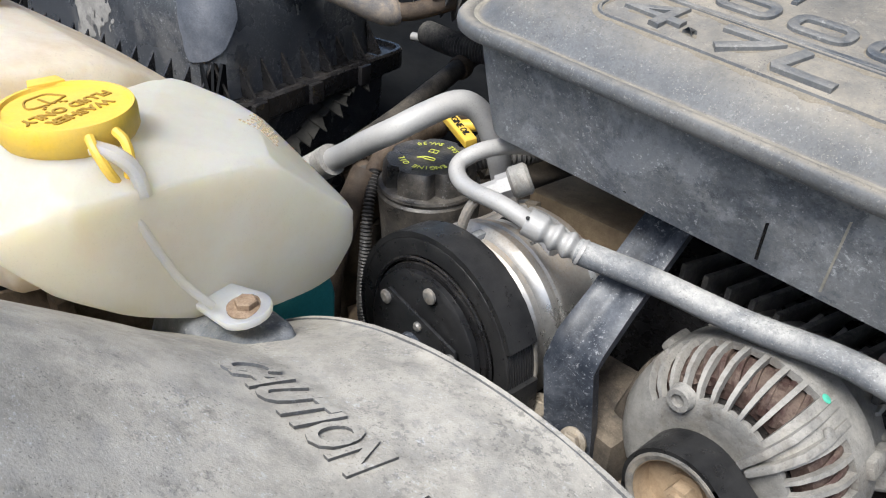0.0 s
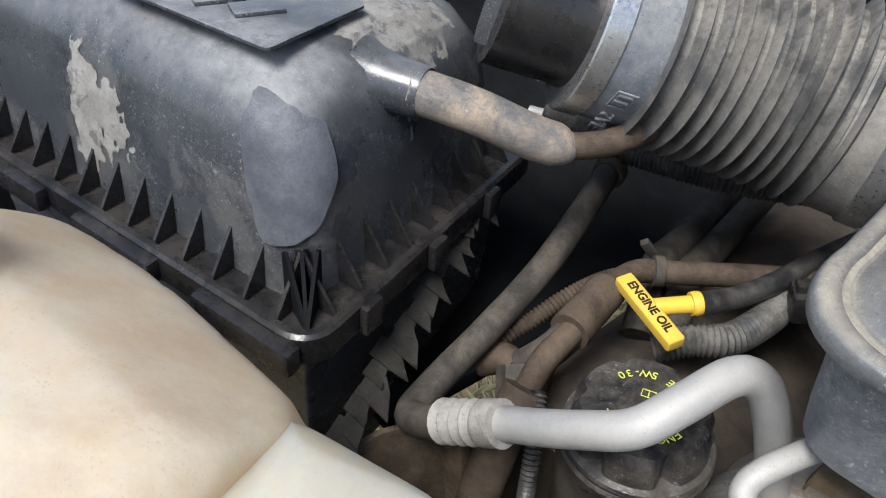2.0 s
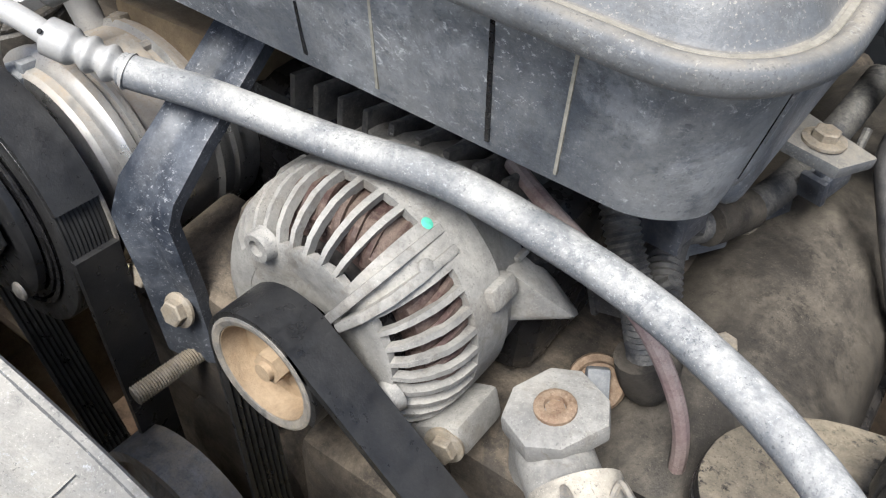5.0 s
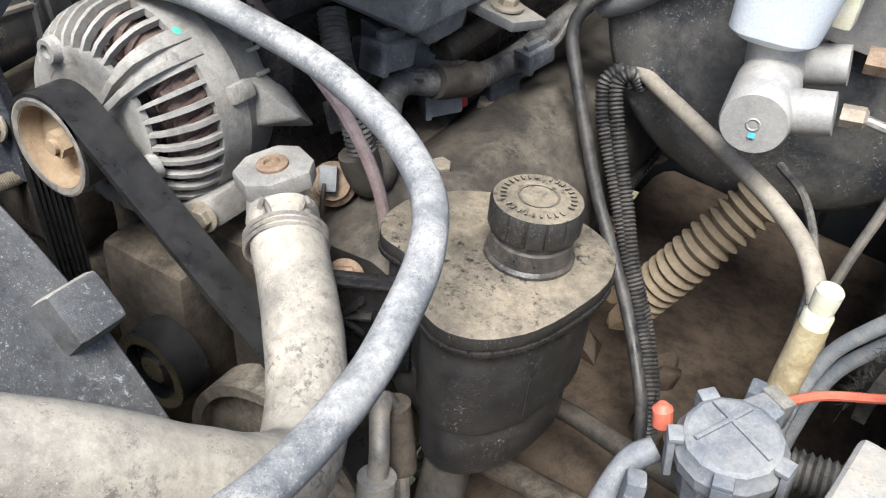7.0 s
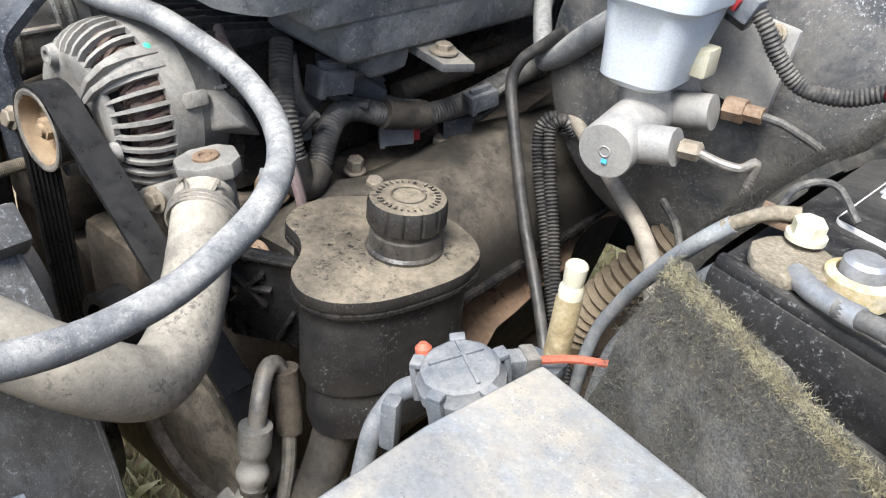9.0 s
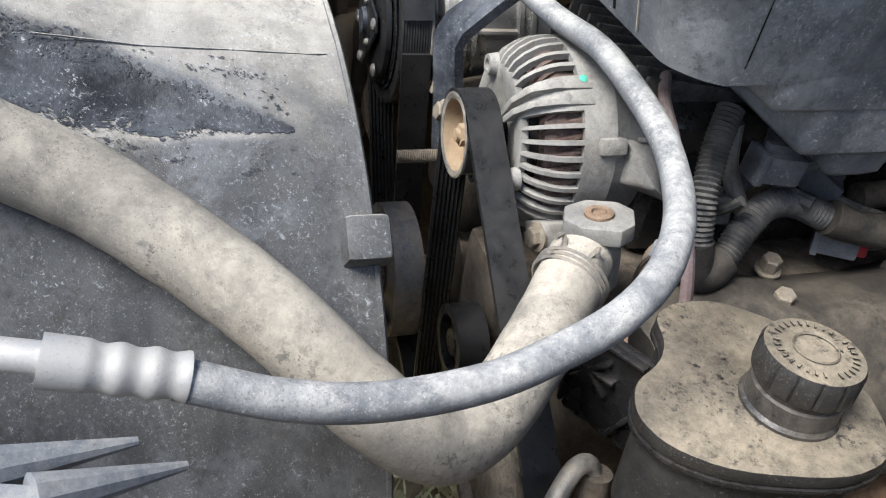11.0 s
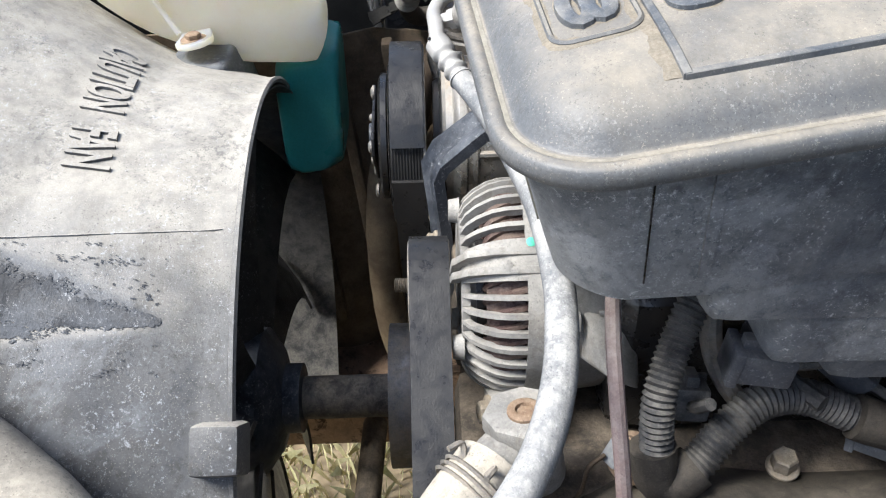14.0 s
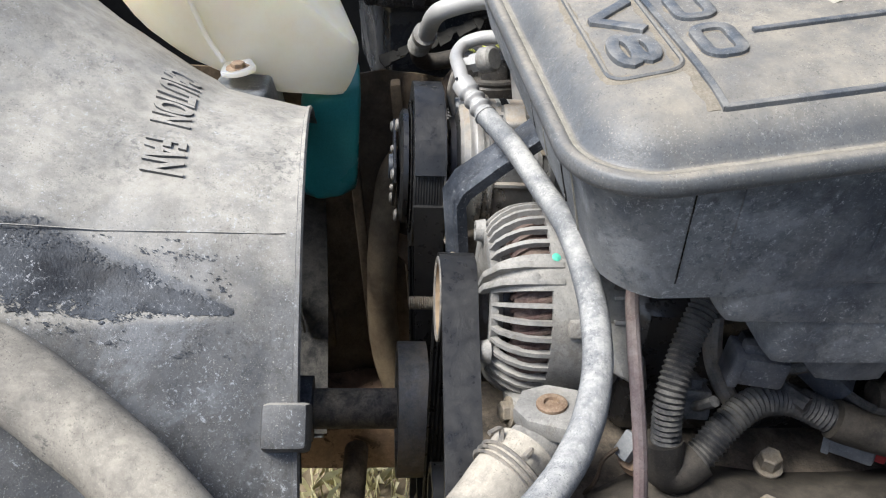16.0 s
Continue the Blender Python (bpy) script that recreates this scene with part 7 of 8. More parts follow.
# ---- driver's side: steering reservoir, brake cylinder, battery ----
def build_steering_reservoir():
    ps = thing("power_steering_reservoir", (0.24, 0.1, 0.78), "dusty black power steering reservoir with a ribbed screw cap", "fluid reservoir")
    outline = [(0.278, 0.033), (0.298, 0.058), (0.312, 0.112), (0.306, 0.142), (0.288, 0.158), (0.254, 0.168), (0.205, 0.156), (0.176, 0.124), (0.173, 0.094), (0.184, 0.074), (0.206, 0.070), (0.222, 0.058), (0.234, 0.036), (0.256, 0.026)]
    for k in range(2):
        outline = [(p[0] * w + q[0] * (1 - w), p[1] * w + q[1] * (1 - w)) for p, q in zip(outline, outline[1:] + outline[:1]) for w in (0.78, 0.22)]
    part("lid", prism(outline, 0.918, 0.927, None, 0.002), M_PSCAN, ps)
    part("lid_edge", prism([(0.245 + (x - 0.245) * 1.012, 0.1 + (y - 0.1) * 1.012) for x, y in outline], 0.914, 0.9175, None, 0.001), M_GLOSS, ps)
    inner = [(0.245 + (x - 0.245) * 0.9, 0.1 + (y - 0.1) * 0.9) for x, y in outline]
    body = prism(inner, 0.845, 0.914, None, 0.004)
    part("body", body, M_BATT, ps)
    part("lower_body", prism([(0.245 + (x - 0.245) * 0.82, 0.1 + (y - 0.1) * 0.82) for x, y in outline], 0.80, 0.846, None, 0.008), M_BATT, ps)
    for x, y in ((0.258, 0.0385), (0.292, 0.068), (0.302, 0.11)):
        part("body_rib", box((0.003, 0.003, 0.065), None, 0.001, at=(x, y, 0.879)), M_BATT, ps)
    part("outlet", tube([(0.25, 0.07, 0.81), (0.252, 0.06, 0.78), (0.255, 0.04, 0.74), (0.25, 0.02, 0.68)], 0.016, 16, wob=0.03), M_DARKHOSE, ps, "dirty return hose")
    part("neck", lathe([(0.026, -0.004), (0.0262, 0.002), (0.0245, 0.004), (0.0238, 0.014), (0.0222, 0.015), (0.0222, 0.022), (0.0, 0.022)], (0.262, 0.113, 0.927), (0, 0, 1), 36), M_OILCAP, ps)
    cap = part("cap", lathe([(0.0, 0.0205), (0.0258, 0.0205), (0.0264, 0.022), (0.0264, 0.0345), (0.0250, 0.0375), (0.0, 0.039)], (0.262, 0.113, 0.927), (0, 0, 1), 112, wave=lambda a, i: 1.0 - (0.06 if math.cos(14 * a) > 0.72 and 1 <= i <= 3 else 0.0)), M_PSCAN, ps, "dusty ribbed screw cap")
    for k in range(30):
        a = radians(12 * k)
        if k % 10 == 9:
            continue
        part("print_bar", box((0.0034, 0.0012, 0.0006), Matrix.Translation((0.262 + 0.0195 * math.cos(a), 0.113 + 0.0195 * math.sin(a), 0.9661)) @ pose(0, 0, 0, 0, 0, math.degrees(a)), 0), M_PSCAN, cap)
    part("cap_emblem", ringlathe([(0.0105, 0.0), (0.0112, 0.0006), (0.0118, 0.0)], (0.262, 0.113, 0.9664), (0, 0, 1), 32), M_PSCAN, cap)
    # ribbed bracket towards the engine
    bk = Matrix.Translation((0.186, 0.058, 0.872)) @ pose(0, 0, 0, 8, 0, 28)
    part("bracket", box((0.062, 0.006, 0.085), bk, 0.003), M_GLOSS, ps)
    for x, z, a, ln in ((-0.012, 0.012, 40, 0.05), (-0.012, 0.012, -40, 0.05), (-0.012, 0.012, 90, 0.045), (0.014, -0.02, 25, 0.04), (-0.03, 0.0, 0, 0.08), (0.028, 0.0, 0, 0.08), (0.0, 0.04, 90, 0.06)):
        part("bracket_rib", box((0.003, 0.006, ln * 0.8), bk @ Matrix.Translation((x, -0.005, z)) @ pose(0, 0, 0, 0, a, 0), 0.001), M_GLOSS, ps)
    hexbolt("bracket_bolt", (0.172, 0.058, 0.9), (0.5, -0.7, 0.5), 0.0085, M_RUST, "grimy bolt on the reservoir bracket", 1.4)
    # steering pressure pipes in front of it
    sp = thing("steering_pressure_pipe", (0.22, 0.02, 0.75), "dull steel hooked steering pipes with crimped ferrules", "pipe")
    part("pipe", tube([(0.236, 0.004, 0.80), (0.232, 0.012, 0.832), (0.222, 0.026, 0.845), (0.218, 0.038, 0.842), (0.222, 0.042, 0.828)], 0.0062, 14), M_PULLEY, sp)
    part("ferrule", crimp((0.235, 0.006, 0.818), (0.24, -0.004, 0.76), 0.0115, 2), M_CAST, sp)
    part("hose", tube([(0.24, -0.002, 0.77), (0.243, -0.01, 0.72), (0.23, -0.01, 0.64)], 0.0095, 12), M_DARKHOSE, sp)
    part("sleeve", tube([(0.221, 0.042, 0.838), (0.228, 0.04, 0.805), (0.232, 0.037, 0.79)], 0.0105, 14), M_BLOCK, sp)
    part("pipe", tube([(0.23, 0.038, 0.80), (0.238, 0.03, 0.76), (0.24, 0.01, 0.68)], 0.0055, 10), M_PULLEY, sp)
    solid("steering_rack_cover", lathe([(0, 0), (0.05, 0), (0.055, 0.01), (0.05, 0.03), (0, 0.035)], (0.225, 0.03, 0.68), (0.35, -0.7, 0.6), 32), M_CAST, "pale cast cover low beside the pulley", "cover")


build_steering_reservoir()


def build_brakes():
    mc = thing("brake_master_cylinder", (0.34, 0.26, 0.97), "bare cast aluminium brake master cylinder with a white reservoir", "master cylinder")
    ax = V((-0.10, 1.0, 0.10)).normalized()
    o = V((0.345, 0.208, 0.999))
    part("bore", lathe([(0, 0), (0.0185, 0), (0.0195, 0.002), (0.0195, 0.05), (0.018, 0.06), (0.018, 0.13), (0.026, 0.132), (0.026, 0.15), (0, 0.15)], o, ax, 36), M_MASTER, mc)
    part("end_dimple", ringlathe([(0.0028, -0.0004), (0.0036, -0.0009), (0.0044, -0.0004)], o, ax, 20), M_MASTER, mc)
    part("paint_dab", box((0.004, 0.0006, 0.0028), Matrix.Translation(o + V((0.001, -0.0006, -0.0065))) @ pose(0, 0, 0, 0, 0, 5), 0), M_BLUEDOT, mc, "dab of blue paint")
    part("port_boss", lathe([(0, 0), (0.012, 0), (0.0135, 0.004), (0.0125, 0.034), (0, 0.034)], o + ax * 0.022 + V((0.006, 0, 0.0)), (1, 0.05, 0.22), 20), M_MASTER, mc)
    part("port_boss", lathe([(0, 0), (0.012, 0), (0.0135, 0.004), (0.0125, 0.036), (0, 0.036)], o + ax * 0.085 + V((0.006, 0, 0.0)), (1, 0.05, 0.22), 20), M_MASTER, mc)
    part("fitting", lathe([(0, 0), (0.0065, 0), (0.0065, 0.012), (0.004, 0.014), (0, 0.014)], (0.385, 0.232, 1.009), (1, 0.05, 0.1), 6), M_BOLT, mc)
    part("fitting", merge(lathe([(0, 0), (0.0085, 0), (0.0085, 0.014), (0, 0.014)], (0.385, 0.292, 1.022), (1, 0.05, 0.05), 6), lathe([(0, 0.014), (0.006, 0.014), (0.006, 0.026), (0, 0.026)], (0.385, 0.292, 1.022), (1, 0.05, 0.05), 6)), M_RUST, mc, "rusty brake union")
    part("pillar", tube([o + ax * 0.06, o + ax * 0.06 + V((-0.004, 0, 0.03)), o + ax * 0.06 + V((-0.006, 0, 0.045))], 0.017, 20), M_MASTER, mc)
    c = V((0.333, 0.268, 1.03))
    loops = []
    for w, d, h in ((0.042, 0.045, 0.0), (0.052, 0.056, 0.005), (0.056, 0.064, 0.03), (0.062, 0.074, 0.055), (0.072, 0.084, 0.060), (0.076, 0.09, 0.10), (0.064, 0.078, 0.112)):
        loops.append([(c.x + x - w / 2 + 0.01 * h / 0.1, c.y + y - d / 2, c.z + h) for x, y in rrect(w, d, 0.016)])
    part("reservoir", loft(loops), M_RESERVOIR, mc, "white translucent fluid reservoir")
    part("reservoir_plug", box((0.012, 0.02, 0.02), Matrix.Translation((0.366, 0.285, 1.050)), 0.003), M_IVORY, mc)
    part("mounting_plate", box((0.075, 0.008, 0.065), Matrix.Translation((0.368, 0.335, 1.045)) @ pose(0, 0, 0, 0, 6, -3), 0.004), M_MASTER, mc)
    hexbolt("plate_bolt", (0.393, 0.328, 1.068), (0, -1, 0.2), 0.0055, M_BOLT, "dusty bolt on the brake cylinder plate", 1.3)
    part("pipe", tube([(0.396, 0.232, 1.010), (0.412, 0.232, 1.008), (0.424, 0.235, 1.008), (0.431, 0.238, 1.013), (0.430, 0.240, 0.995), (0.426, 0.24, 0.955), (0.42, 0.238, 0.91), (0.415, 0.23, 0.84)], 0.0033, 10), M_PULLEY, mc, "thin steel brake pipe")
    part("pipe", tube([(0.408, 0.294, 1.023), (0.43, 0.296, 1.02), (0.46, 0.31, 1.0), (0.48, 0.33, 0.95)], 0.003, 10), M_LOOM, mc)
    bb = thing("brake_booster", (0.335, 0.40, 0.85), "black dusty brake booster drum on the firewall", "brake booster")
    part("drum", lathe([(0, 0), (0.06, 0.0), (0.112, 0.010), (0.138, 0.022), (0.1465, 0.032), (0.1480, 0.040), (0.1455, 0.043), (0.1455, 0.072), (0.13, 0.09), (0.10, 0.10), (0, 0.11)], (0.335, 0.35, 1.0), (0, 1, 0), 72), M_BOOSTER, bb)
    for y in (0.047, 0.060):
        part("crimped_rim", ringlathe([(0.146, y), (0.1500, y + 0.0015), (0.1500, y + 0.007), (0.146, y + 0.009)], (0.335, 0.35, 1.0), (0, 1, 0), 72), M_BOOSTER, bb, "crimped steel rim")
    solid("vacuum_hose", tube([(0.345, 0.345, 1.10), (0.29, 0.335, 1.06), (0.25, 0.345, 1.03), (0.215, 0.36, 1.0), (0.19, 0.37, 0.985)], 0.011, 14), M_HOSE, "pale dusty vacuum hose to the booster", "hose")
    solid("vacuum_hose", tube([(0.215, 0.355, 1.02), (0.20, 0.352, 1.005), (0.184, 0.344, 0.988), (0.18, 0.338, 0.968), (0.192, 0.33, 0.94), (0.213, 0.318, 0.901), (0.236, 0.305, 0.861), (0.264, 0.289, 0.824), (0.294, 0.269, 0.786), (0.314, 0.251, 0.759), (0.332, 0.232, 0.73), (0.345, 0.212, 0.68), (0.352, 0.20, 0.62), (0.354, 0.195, 0.57)], 0.0054, 12), M_THINHOSE, "thin black hose hanging past the valve cover", "hose")
    solid("vacuum_hose", tube([(0.19, 0.37, 0.985), (0.165, 0.40, 1.0), (0.15, 0.42, 1.03), (0.15, 0.45, 1.1)], 0.009, 12), M_HOSE, "dusty branch of the vacuum hose", "hose")
    for dx in (0.0, 0.009):
        solid("wire_loom", ribbed([(0.226 + dx, 0.366, 0.93), (0.219 + dx, 0.358, 0.942), (0.211 + dx, 0.352, 0.936), (0.211 + dx * 1.3, 0.347, 0.922), (0.223 + dx * 1.3, 0.338, 0.895), (0.246 + dx, 0.324, 0.856), (0.276 + dx * 0.5, 0.302, 0.81), (0.305, 0.28 + dx, 0.771), (0.32, 0.265 + dx, 0.749), (0.336, 0.245 + dx, 0.72), (0.348, 0.228 + dx, 0.66), (0.352, 0.22 + dx, 0.57)], 0.0056, 0.0008, 0.0034), M_THINHOSE, "corrugated black wire loom hooked over beside the brake cylinder", "wire loom", "wire looms")
    solid("shift_cable", tube([(0.182, 0.406, 0.985), (0.198, 0.395, 0.958), (0.235, 0.365, 0.943), (0.286, 0.315, 0.943), (0.334, 0.272, 0.941), (0.375, 0.233, 0.938), (0.402, 0.20, 0.93), (0.418, 0.172, 0.905), (0.425, 0.15, 0.85)], 0.0062, 12), M_CABLE, "tan dusty cable below the brake cylinder", "cable")
    solid("black_wire", tube([(0.36, 0.29, 0.94), (0.385, 0.27, 0.93), (0.405, 0.24, 0.9), (0.41, 0.2, 0.85)], 0.003, 8), M_LOOM, "thin black wire below the brake cylinder", "wire")
    solid("steering_boot", ribbed([(0.288, 0.335, 0.755), (0.318, 0.338, 0.815), (0.352, 0.36, 0.875)], 0.0185, 0.0028, 0.0095, 24, 6), M_BOOT, "tan dusty corrugated steering boot", "rubber boot")
    plate = bmesh.new()
    rng = random.Random(2)
    rows = []
    for i in range(9):
        y = 0.22 + 0.28 * i / 8
        rows.append([plate.verts.new((x + rng.uniform(-0.006, 0.006), y + rng.uniform(-0.006, 0.006), 0.745 + 0.3 * (y - 0.25) - 0.3 * (x - 0.2) + rng.uniform(-0.004, 0.004))) for x in (0.13, 0.16, 0.19, 0.215, 0.235 + rng.uniform(-0.012, 0.012))])
    for p, q in zip(rows, rows[1:]):
        for j in range(4):
            plate.faces.new((p[j], p[j + 1], q[j + 1], q[j]))
    bmesh.ops.recalc_face_normals(plate, faces=plate.faces)
    bmesh.ops.solidify(plate, geom=plate.faces[:], thickness=0.004)
    # added slab that darkens the depth by covering the bright grass
    solid("low_filler_slab", hull([(0.17, 0.05, 0.60), (0.60, 0.02, 0.56), (0.60, 0.76, 0.62), (0.18, 0.76, 0.66), (0.17, 0.05, 0.53), (0.60, 0.02, 0.48), (0.60, 0.76, 0.54), (0.18, 0.76, 0.56), (0.29, 0.25, 0.655)], 0.02, 3), M_BROWN, "brown filler slab added low beside the engine to hide the ground", "bracket")
    solid("cooler_hose", tube([(0.24, 0.22, 0.70), (0.28, 0.205, 0.722), (0.33, 0.19, 0.73), (0.40, 0.18, 0.73)], 0.0085, 12), M_DARKHOSE, "dark hose crossing low behind the reservoir", "hose")
    solid("lower_pipe", tube([(0.20, 0.16, 0.67), (0.27, 0.15, 0.69), (0.35, 0.16, 0.68), (0.44, 0.20, 0.66)], 0.011, 12, wob=0.08), M_BLOCK, "mud-caked pipe low beside the frame", "pipe")
    rng = random.Random(21)
    for k in range(9):
        p = V((rng.uniform(0.23, 0.42), rng.uniform(0.22, 0.5), 0.0))
        lump = hull([p + V((rng.uniform(-0.016, 0.016), rng.uniform(-0.016, 0.016), z)) for z in (0.585, 0.60, 0.655, 0.665, 0.67) for j in range(3)], 0.004, 2)
        solid("mud_clod", lump, M_TANRUST if k % 3 == 0 else M_BROWN, "dried mud clod lying low in the bay", "mud clod", "mud clods")
    solid("heat_shield", plate, M_FRAME, "tan flaking heat shield beside the engine bank", "heat shield", angle=20)


build_brakes()

BAT = affine((0.484, 0.023, 1.06), V((0.962, -0.272, 0)).normalized(), V((0.09, 0.996, 0)).normalized())


def build_battery():
    bt = thing("car_battery", BAT @ V((0.09, 0.15, -0.2)), "black car battery with a worn silver and gold label", "battery")
    W, D = 0.178, 0.315
    part("case", box((W - 0.008, D - 0.008, 0.17), BAT, 0.006, at=(W / 2, D / 2, -0.105)), M_BATT, bt)
    part("lid", box((W, D, 0.03), BAT, 0.004, at=(W / 2, D / 2, -0.015)), M_BATT, bt)
    part("lid_step", box((W + 0.006, D + 0.006, 0.008), BAT, 0.002, at=(W / 2, D / 2, -0.030)), M_BATT, bt)
    part("front_ledge", box((W + 0.010, 0.012, 0.010), BAT, 0.003, at=(W / 2, -0.006, -0.052)), M_BATT, bt)
    part("lid_rim", box((W - 0.004, 0.006, 0.005), BAT, 0.0018, at=(W / 2, 0.004, 0.0015)), M_BATT, bt)
    LX, LY = 0.0168, 0.0755
    # label: a silver field with a white border, dark and gold blocks; the maker's name is plain bars
    lab = part("label", xform(prism(rrect(0.046, 0.19, 0.005), 0.0, 0.0012, None, 0), BAT @ Matrix.Translation((LX, LY, 0.0))), M_WHITE, bt, "white-bordered label")

    def block(x, y, w, h, m, z=0.0015, name="label_block"):
        part(name, box((w * 0.95, h * 0.97, 0.0008), BAT, 0, at=(LX + x * 0.95 + w * 0.475, LY + y * 0.97 + h * 0.485, z)), m, lab)

    block(0.0012, 0.003, 0.0385, 0.164, M_BATT)
    block(0.003, 0.045, 0.020, 0.062, M_LABEL, 0.002)
    block(0.003, 0.112, 0.034, 0.05, M_BLACKINK, 0.0019)
    block(0.022, 0.045, 0.015, 0.06, M_LABEL, 0.0021)
    block(0.021, 0.106, 0.016, 0.054, M_GOLD, 0.0023)
    block(0.024, 0.006, 0.014, 0.034, M_GOLD, 0.0023)
    for k in range(7):
        block(0.0055, 0.040 + 0.0092 * k, 0.010 if k % 3 else 0.0145, 0.0066, M_WHITEINK, 0.0026, "name_bar")
    rng = random.Random(9)
    for k in range(26):
        block(0.004 + 0.0015 * k, 0.172, rng.uniform(0.0004, 0.001), 0.014, M_BLACKINK, 0.0020, "code_bar")
    for k in range(5):
        block(0.0415, 0.012 + 0.03 * k, 0.0014, 0.014, M_BLACKINK, 0.0020, "print_bar")
    block(0.010, 0.128, 0.009, 0.012, M_GOLD, 0.0023, "emblem")
    part("rating", xform(lettering("850", 0.008, 0.0004), BAT @ Matrix.Translation((LX + 0.030, LY + 0.022, 0.0028)) @ pose(0, 0, 0, 0, 0, 60)), M_WHITEINK, lab, "printed rating 850")
    # vent covers with grips and a carrying strap
    for y0 in (0.035, 0.19):
        vc = part("vent_cover", xform(prism([(0.0, 0.012), (0.012, 0.0), (0.052, 0.0), (0.06, 0.012), (0.06, 0.10), (0.05, 0.112), (0.01, 0.112), (0.0, 0.10)], 0.0, 0.016, None, 0.003, top=0.95), BAT @ Matrix.Translation((0.078, y0, 0.0))), M_GREYCAP, bt, "dark grey vent cover")
    part("warning", xform(lettering("DANGER / POISON", 0.0085, 0.0004, 1.0, 0, 0.0002), BAT @ Matrix.Translation((0.088, 0.075, 0.0165)) @ pose(0, 0, 0, 0, 0, 84)), M_WHITEINK, bt, "white words DANGER / POISON")
    for k in range(5):
        part("strap_rib", sweep(catmull([BAT @ V((0.086 + 0.0042 * k, -0.006, -0.07)), BAT @ V((0.086 + 0.0042 * k, -0.004, -0.002)), BAT @ V((0.092 + 0.0042 * k, 0.025, 0.0165)), BAT @ V((0.108 + 0.0042 * k, 0.12, 0.0190)), BAT @ V((0.13 + 0.0042 * k, 0.25, 0.0190))], 6), lambda s, t: 0.0025, 8), M_GREYCAP, bt, "ribbed grey carrying strap")
    # front terminal with clamp, nut and corrosion
    t0 = V((0.531, 0.038, 1.06))
    up = V((0, 0, 1))
    part("post", lathe([(0.0085, 0), (0.0076, 0.016), (0.006, 0.0175), (0, 0.018)], t0, up, 28), M_LEAD, bt, "grey lead post")
    cl = thing("battery_clamp", t0, "corroded lead battery clamp with a big pale nut and stud", "battery clamp")
    part("ring", merge(ringlathe([(0.0088, 0.003), (0.0118, 0.0025), (0.012, 0.0105), (0.0088, 0.012)], t0, up, 28)), M_CORRODE, cl, "yellow-crusted clamp ring")
    part("jaw", box((0.021, 0.0105, 0.0095), Matrix.Translation(t0 + V((0.0205, 0.001, 0.0085))) @ pose(0, 0, 0, 0, 0, -12), 0.003), M_LEAD, cl)
    part("clamp_stud", merge(lathe([(0, 0), (0.0055, 0), (0.0055, 0.004), (0, 0.004)], t0 + V((0.024, 0.0, 0.0145)), up, 6), sweep(resample([t0 + V((0.024, 0.0, 0.018)), t0 + V((0.024, 0.0, 0.027))], 0.0008), lambda s, t: 0.0036 + (0.0004 if int(s / 0.0008) % 2 else 0), 12)), M_LEAD, cl)
    flag = prism([(-0.022 + 0.0155 * math.cos(k * 0.4488) * (1 + 0.10 * math.sin(3.1 * k)), -0.002 + 0.0165 * math.sin(k * 0.4488) * (1 + 0.08 * math.cos(2.3 * k))) for k in range(14)], 0.0035, 0.0085, None, 0.0018, 2)
    part("strap_plate", xform(flag, Matrix.Translation(t0)), M_CRUST, cl, "sand-crusted cable lug")
    part("pale_nut", merge(lathe([(0, 0), (0.0075, 0), (0.0075, 0.002), (0, 0.002)], t0 + V((-0.023, 0.010, 0.011)), up, 20), lathe([(0, 0.002), (0.0062, 0.002), (0.0062, 0.007), (0.0052, 0.008), (0, 0.0083)], t0 + V((-0.023, 0.010, 0.011)), up, 6)), M_IVORY, cl, "big pale hexagon nut")
    part("cable_lug", tube([t0 + V((-0.018, -0.010, 0.007)), t0 + V((-0.010, -0.020, 0.009)), t0 + V((0.0, -0.027, 0.0108)), t0 + V((0.008, -0.0305, 0.012))], 0.004, 14, wob=0.08), M_LEAD, cl, "crimped lead-grey cable sleeve")
    part("copper_strap", hull([t0 + V(p) for p in ((-0.045, 0.026, 0.009), (-0.042, 0.012, 0.009), (-0.016, 0.012, 0.009), (-0.020, 0.024, 0.009), (-0.045, 0.026, 0.013), (-0.042, 0.012, 0.013), (-0.016, 0.012, 0.012), (-0.020, 0.024, 0.012))], 0.0015, 2), M_RUST, cl, "rust-brown folded strap")
    solid("ground_cable", tube([t0 + V((0.0, -0.028, 0.011)), t0 + V((0.018, -0.034, 0.013)), t0 + V((0.041, -0.042, 0.013)), t0 + V((0.071, -0.054, 0.010)), t0 + V((0.11, -0.075, 0.0)), t0 + V((0.16, -0.105, -0.04))], 0.0035, 14), M_CABLEGREY, "dusty grey battery cable lying on the case", "cable")
    for k in (0, 1):
        off = V((0.006, 0.010, -0.016)) * k
        solid("ground_cable", tube([V((0.482, 0.047, 1.066)) + off, V((0.472, 0.046, 1.054)) + off, V((0.455, 0.058, 1.028)) + off, V((0.433, 0.077, 0.988)) + off, V((0.419, 0.083, 0.945)) + off, V((0.416, 0.08, 0.85)) + off], 0.0036, 12), M_OLDCABLE, "dusty grey cable hanging from the battery clamp", "cable", "clamp cables")
    solid("cable_lug", tube([(0.503, 0.053, 1.077), (0.492, 0.049, 1.074), (0.479, 0.046, 1.064)], 0.0029, 12), M_CRUST, "dusty lug of the hanging cable", "cable lug")
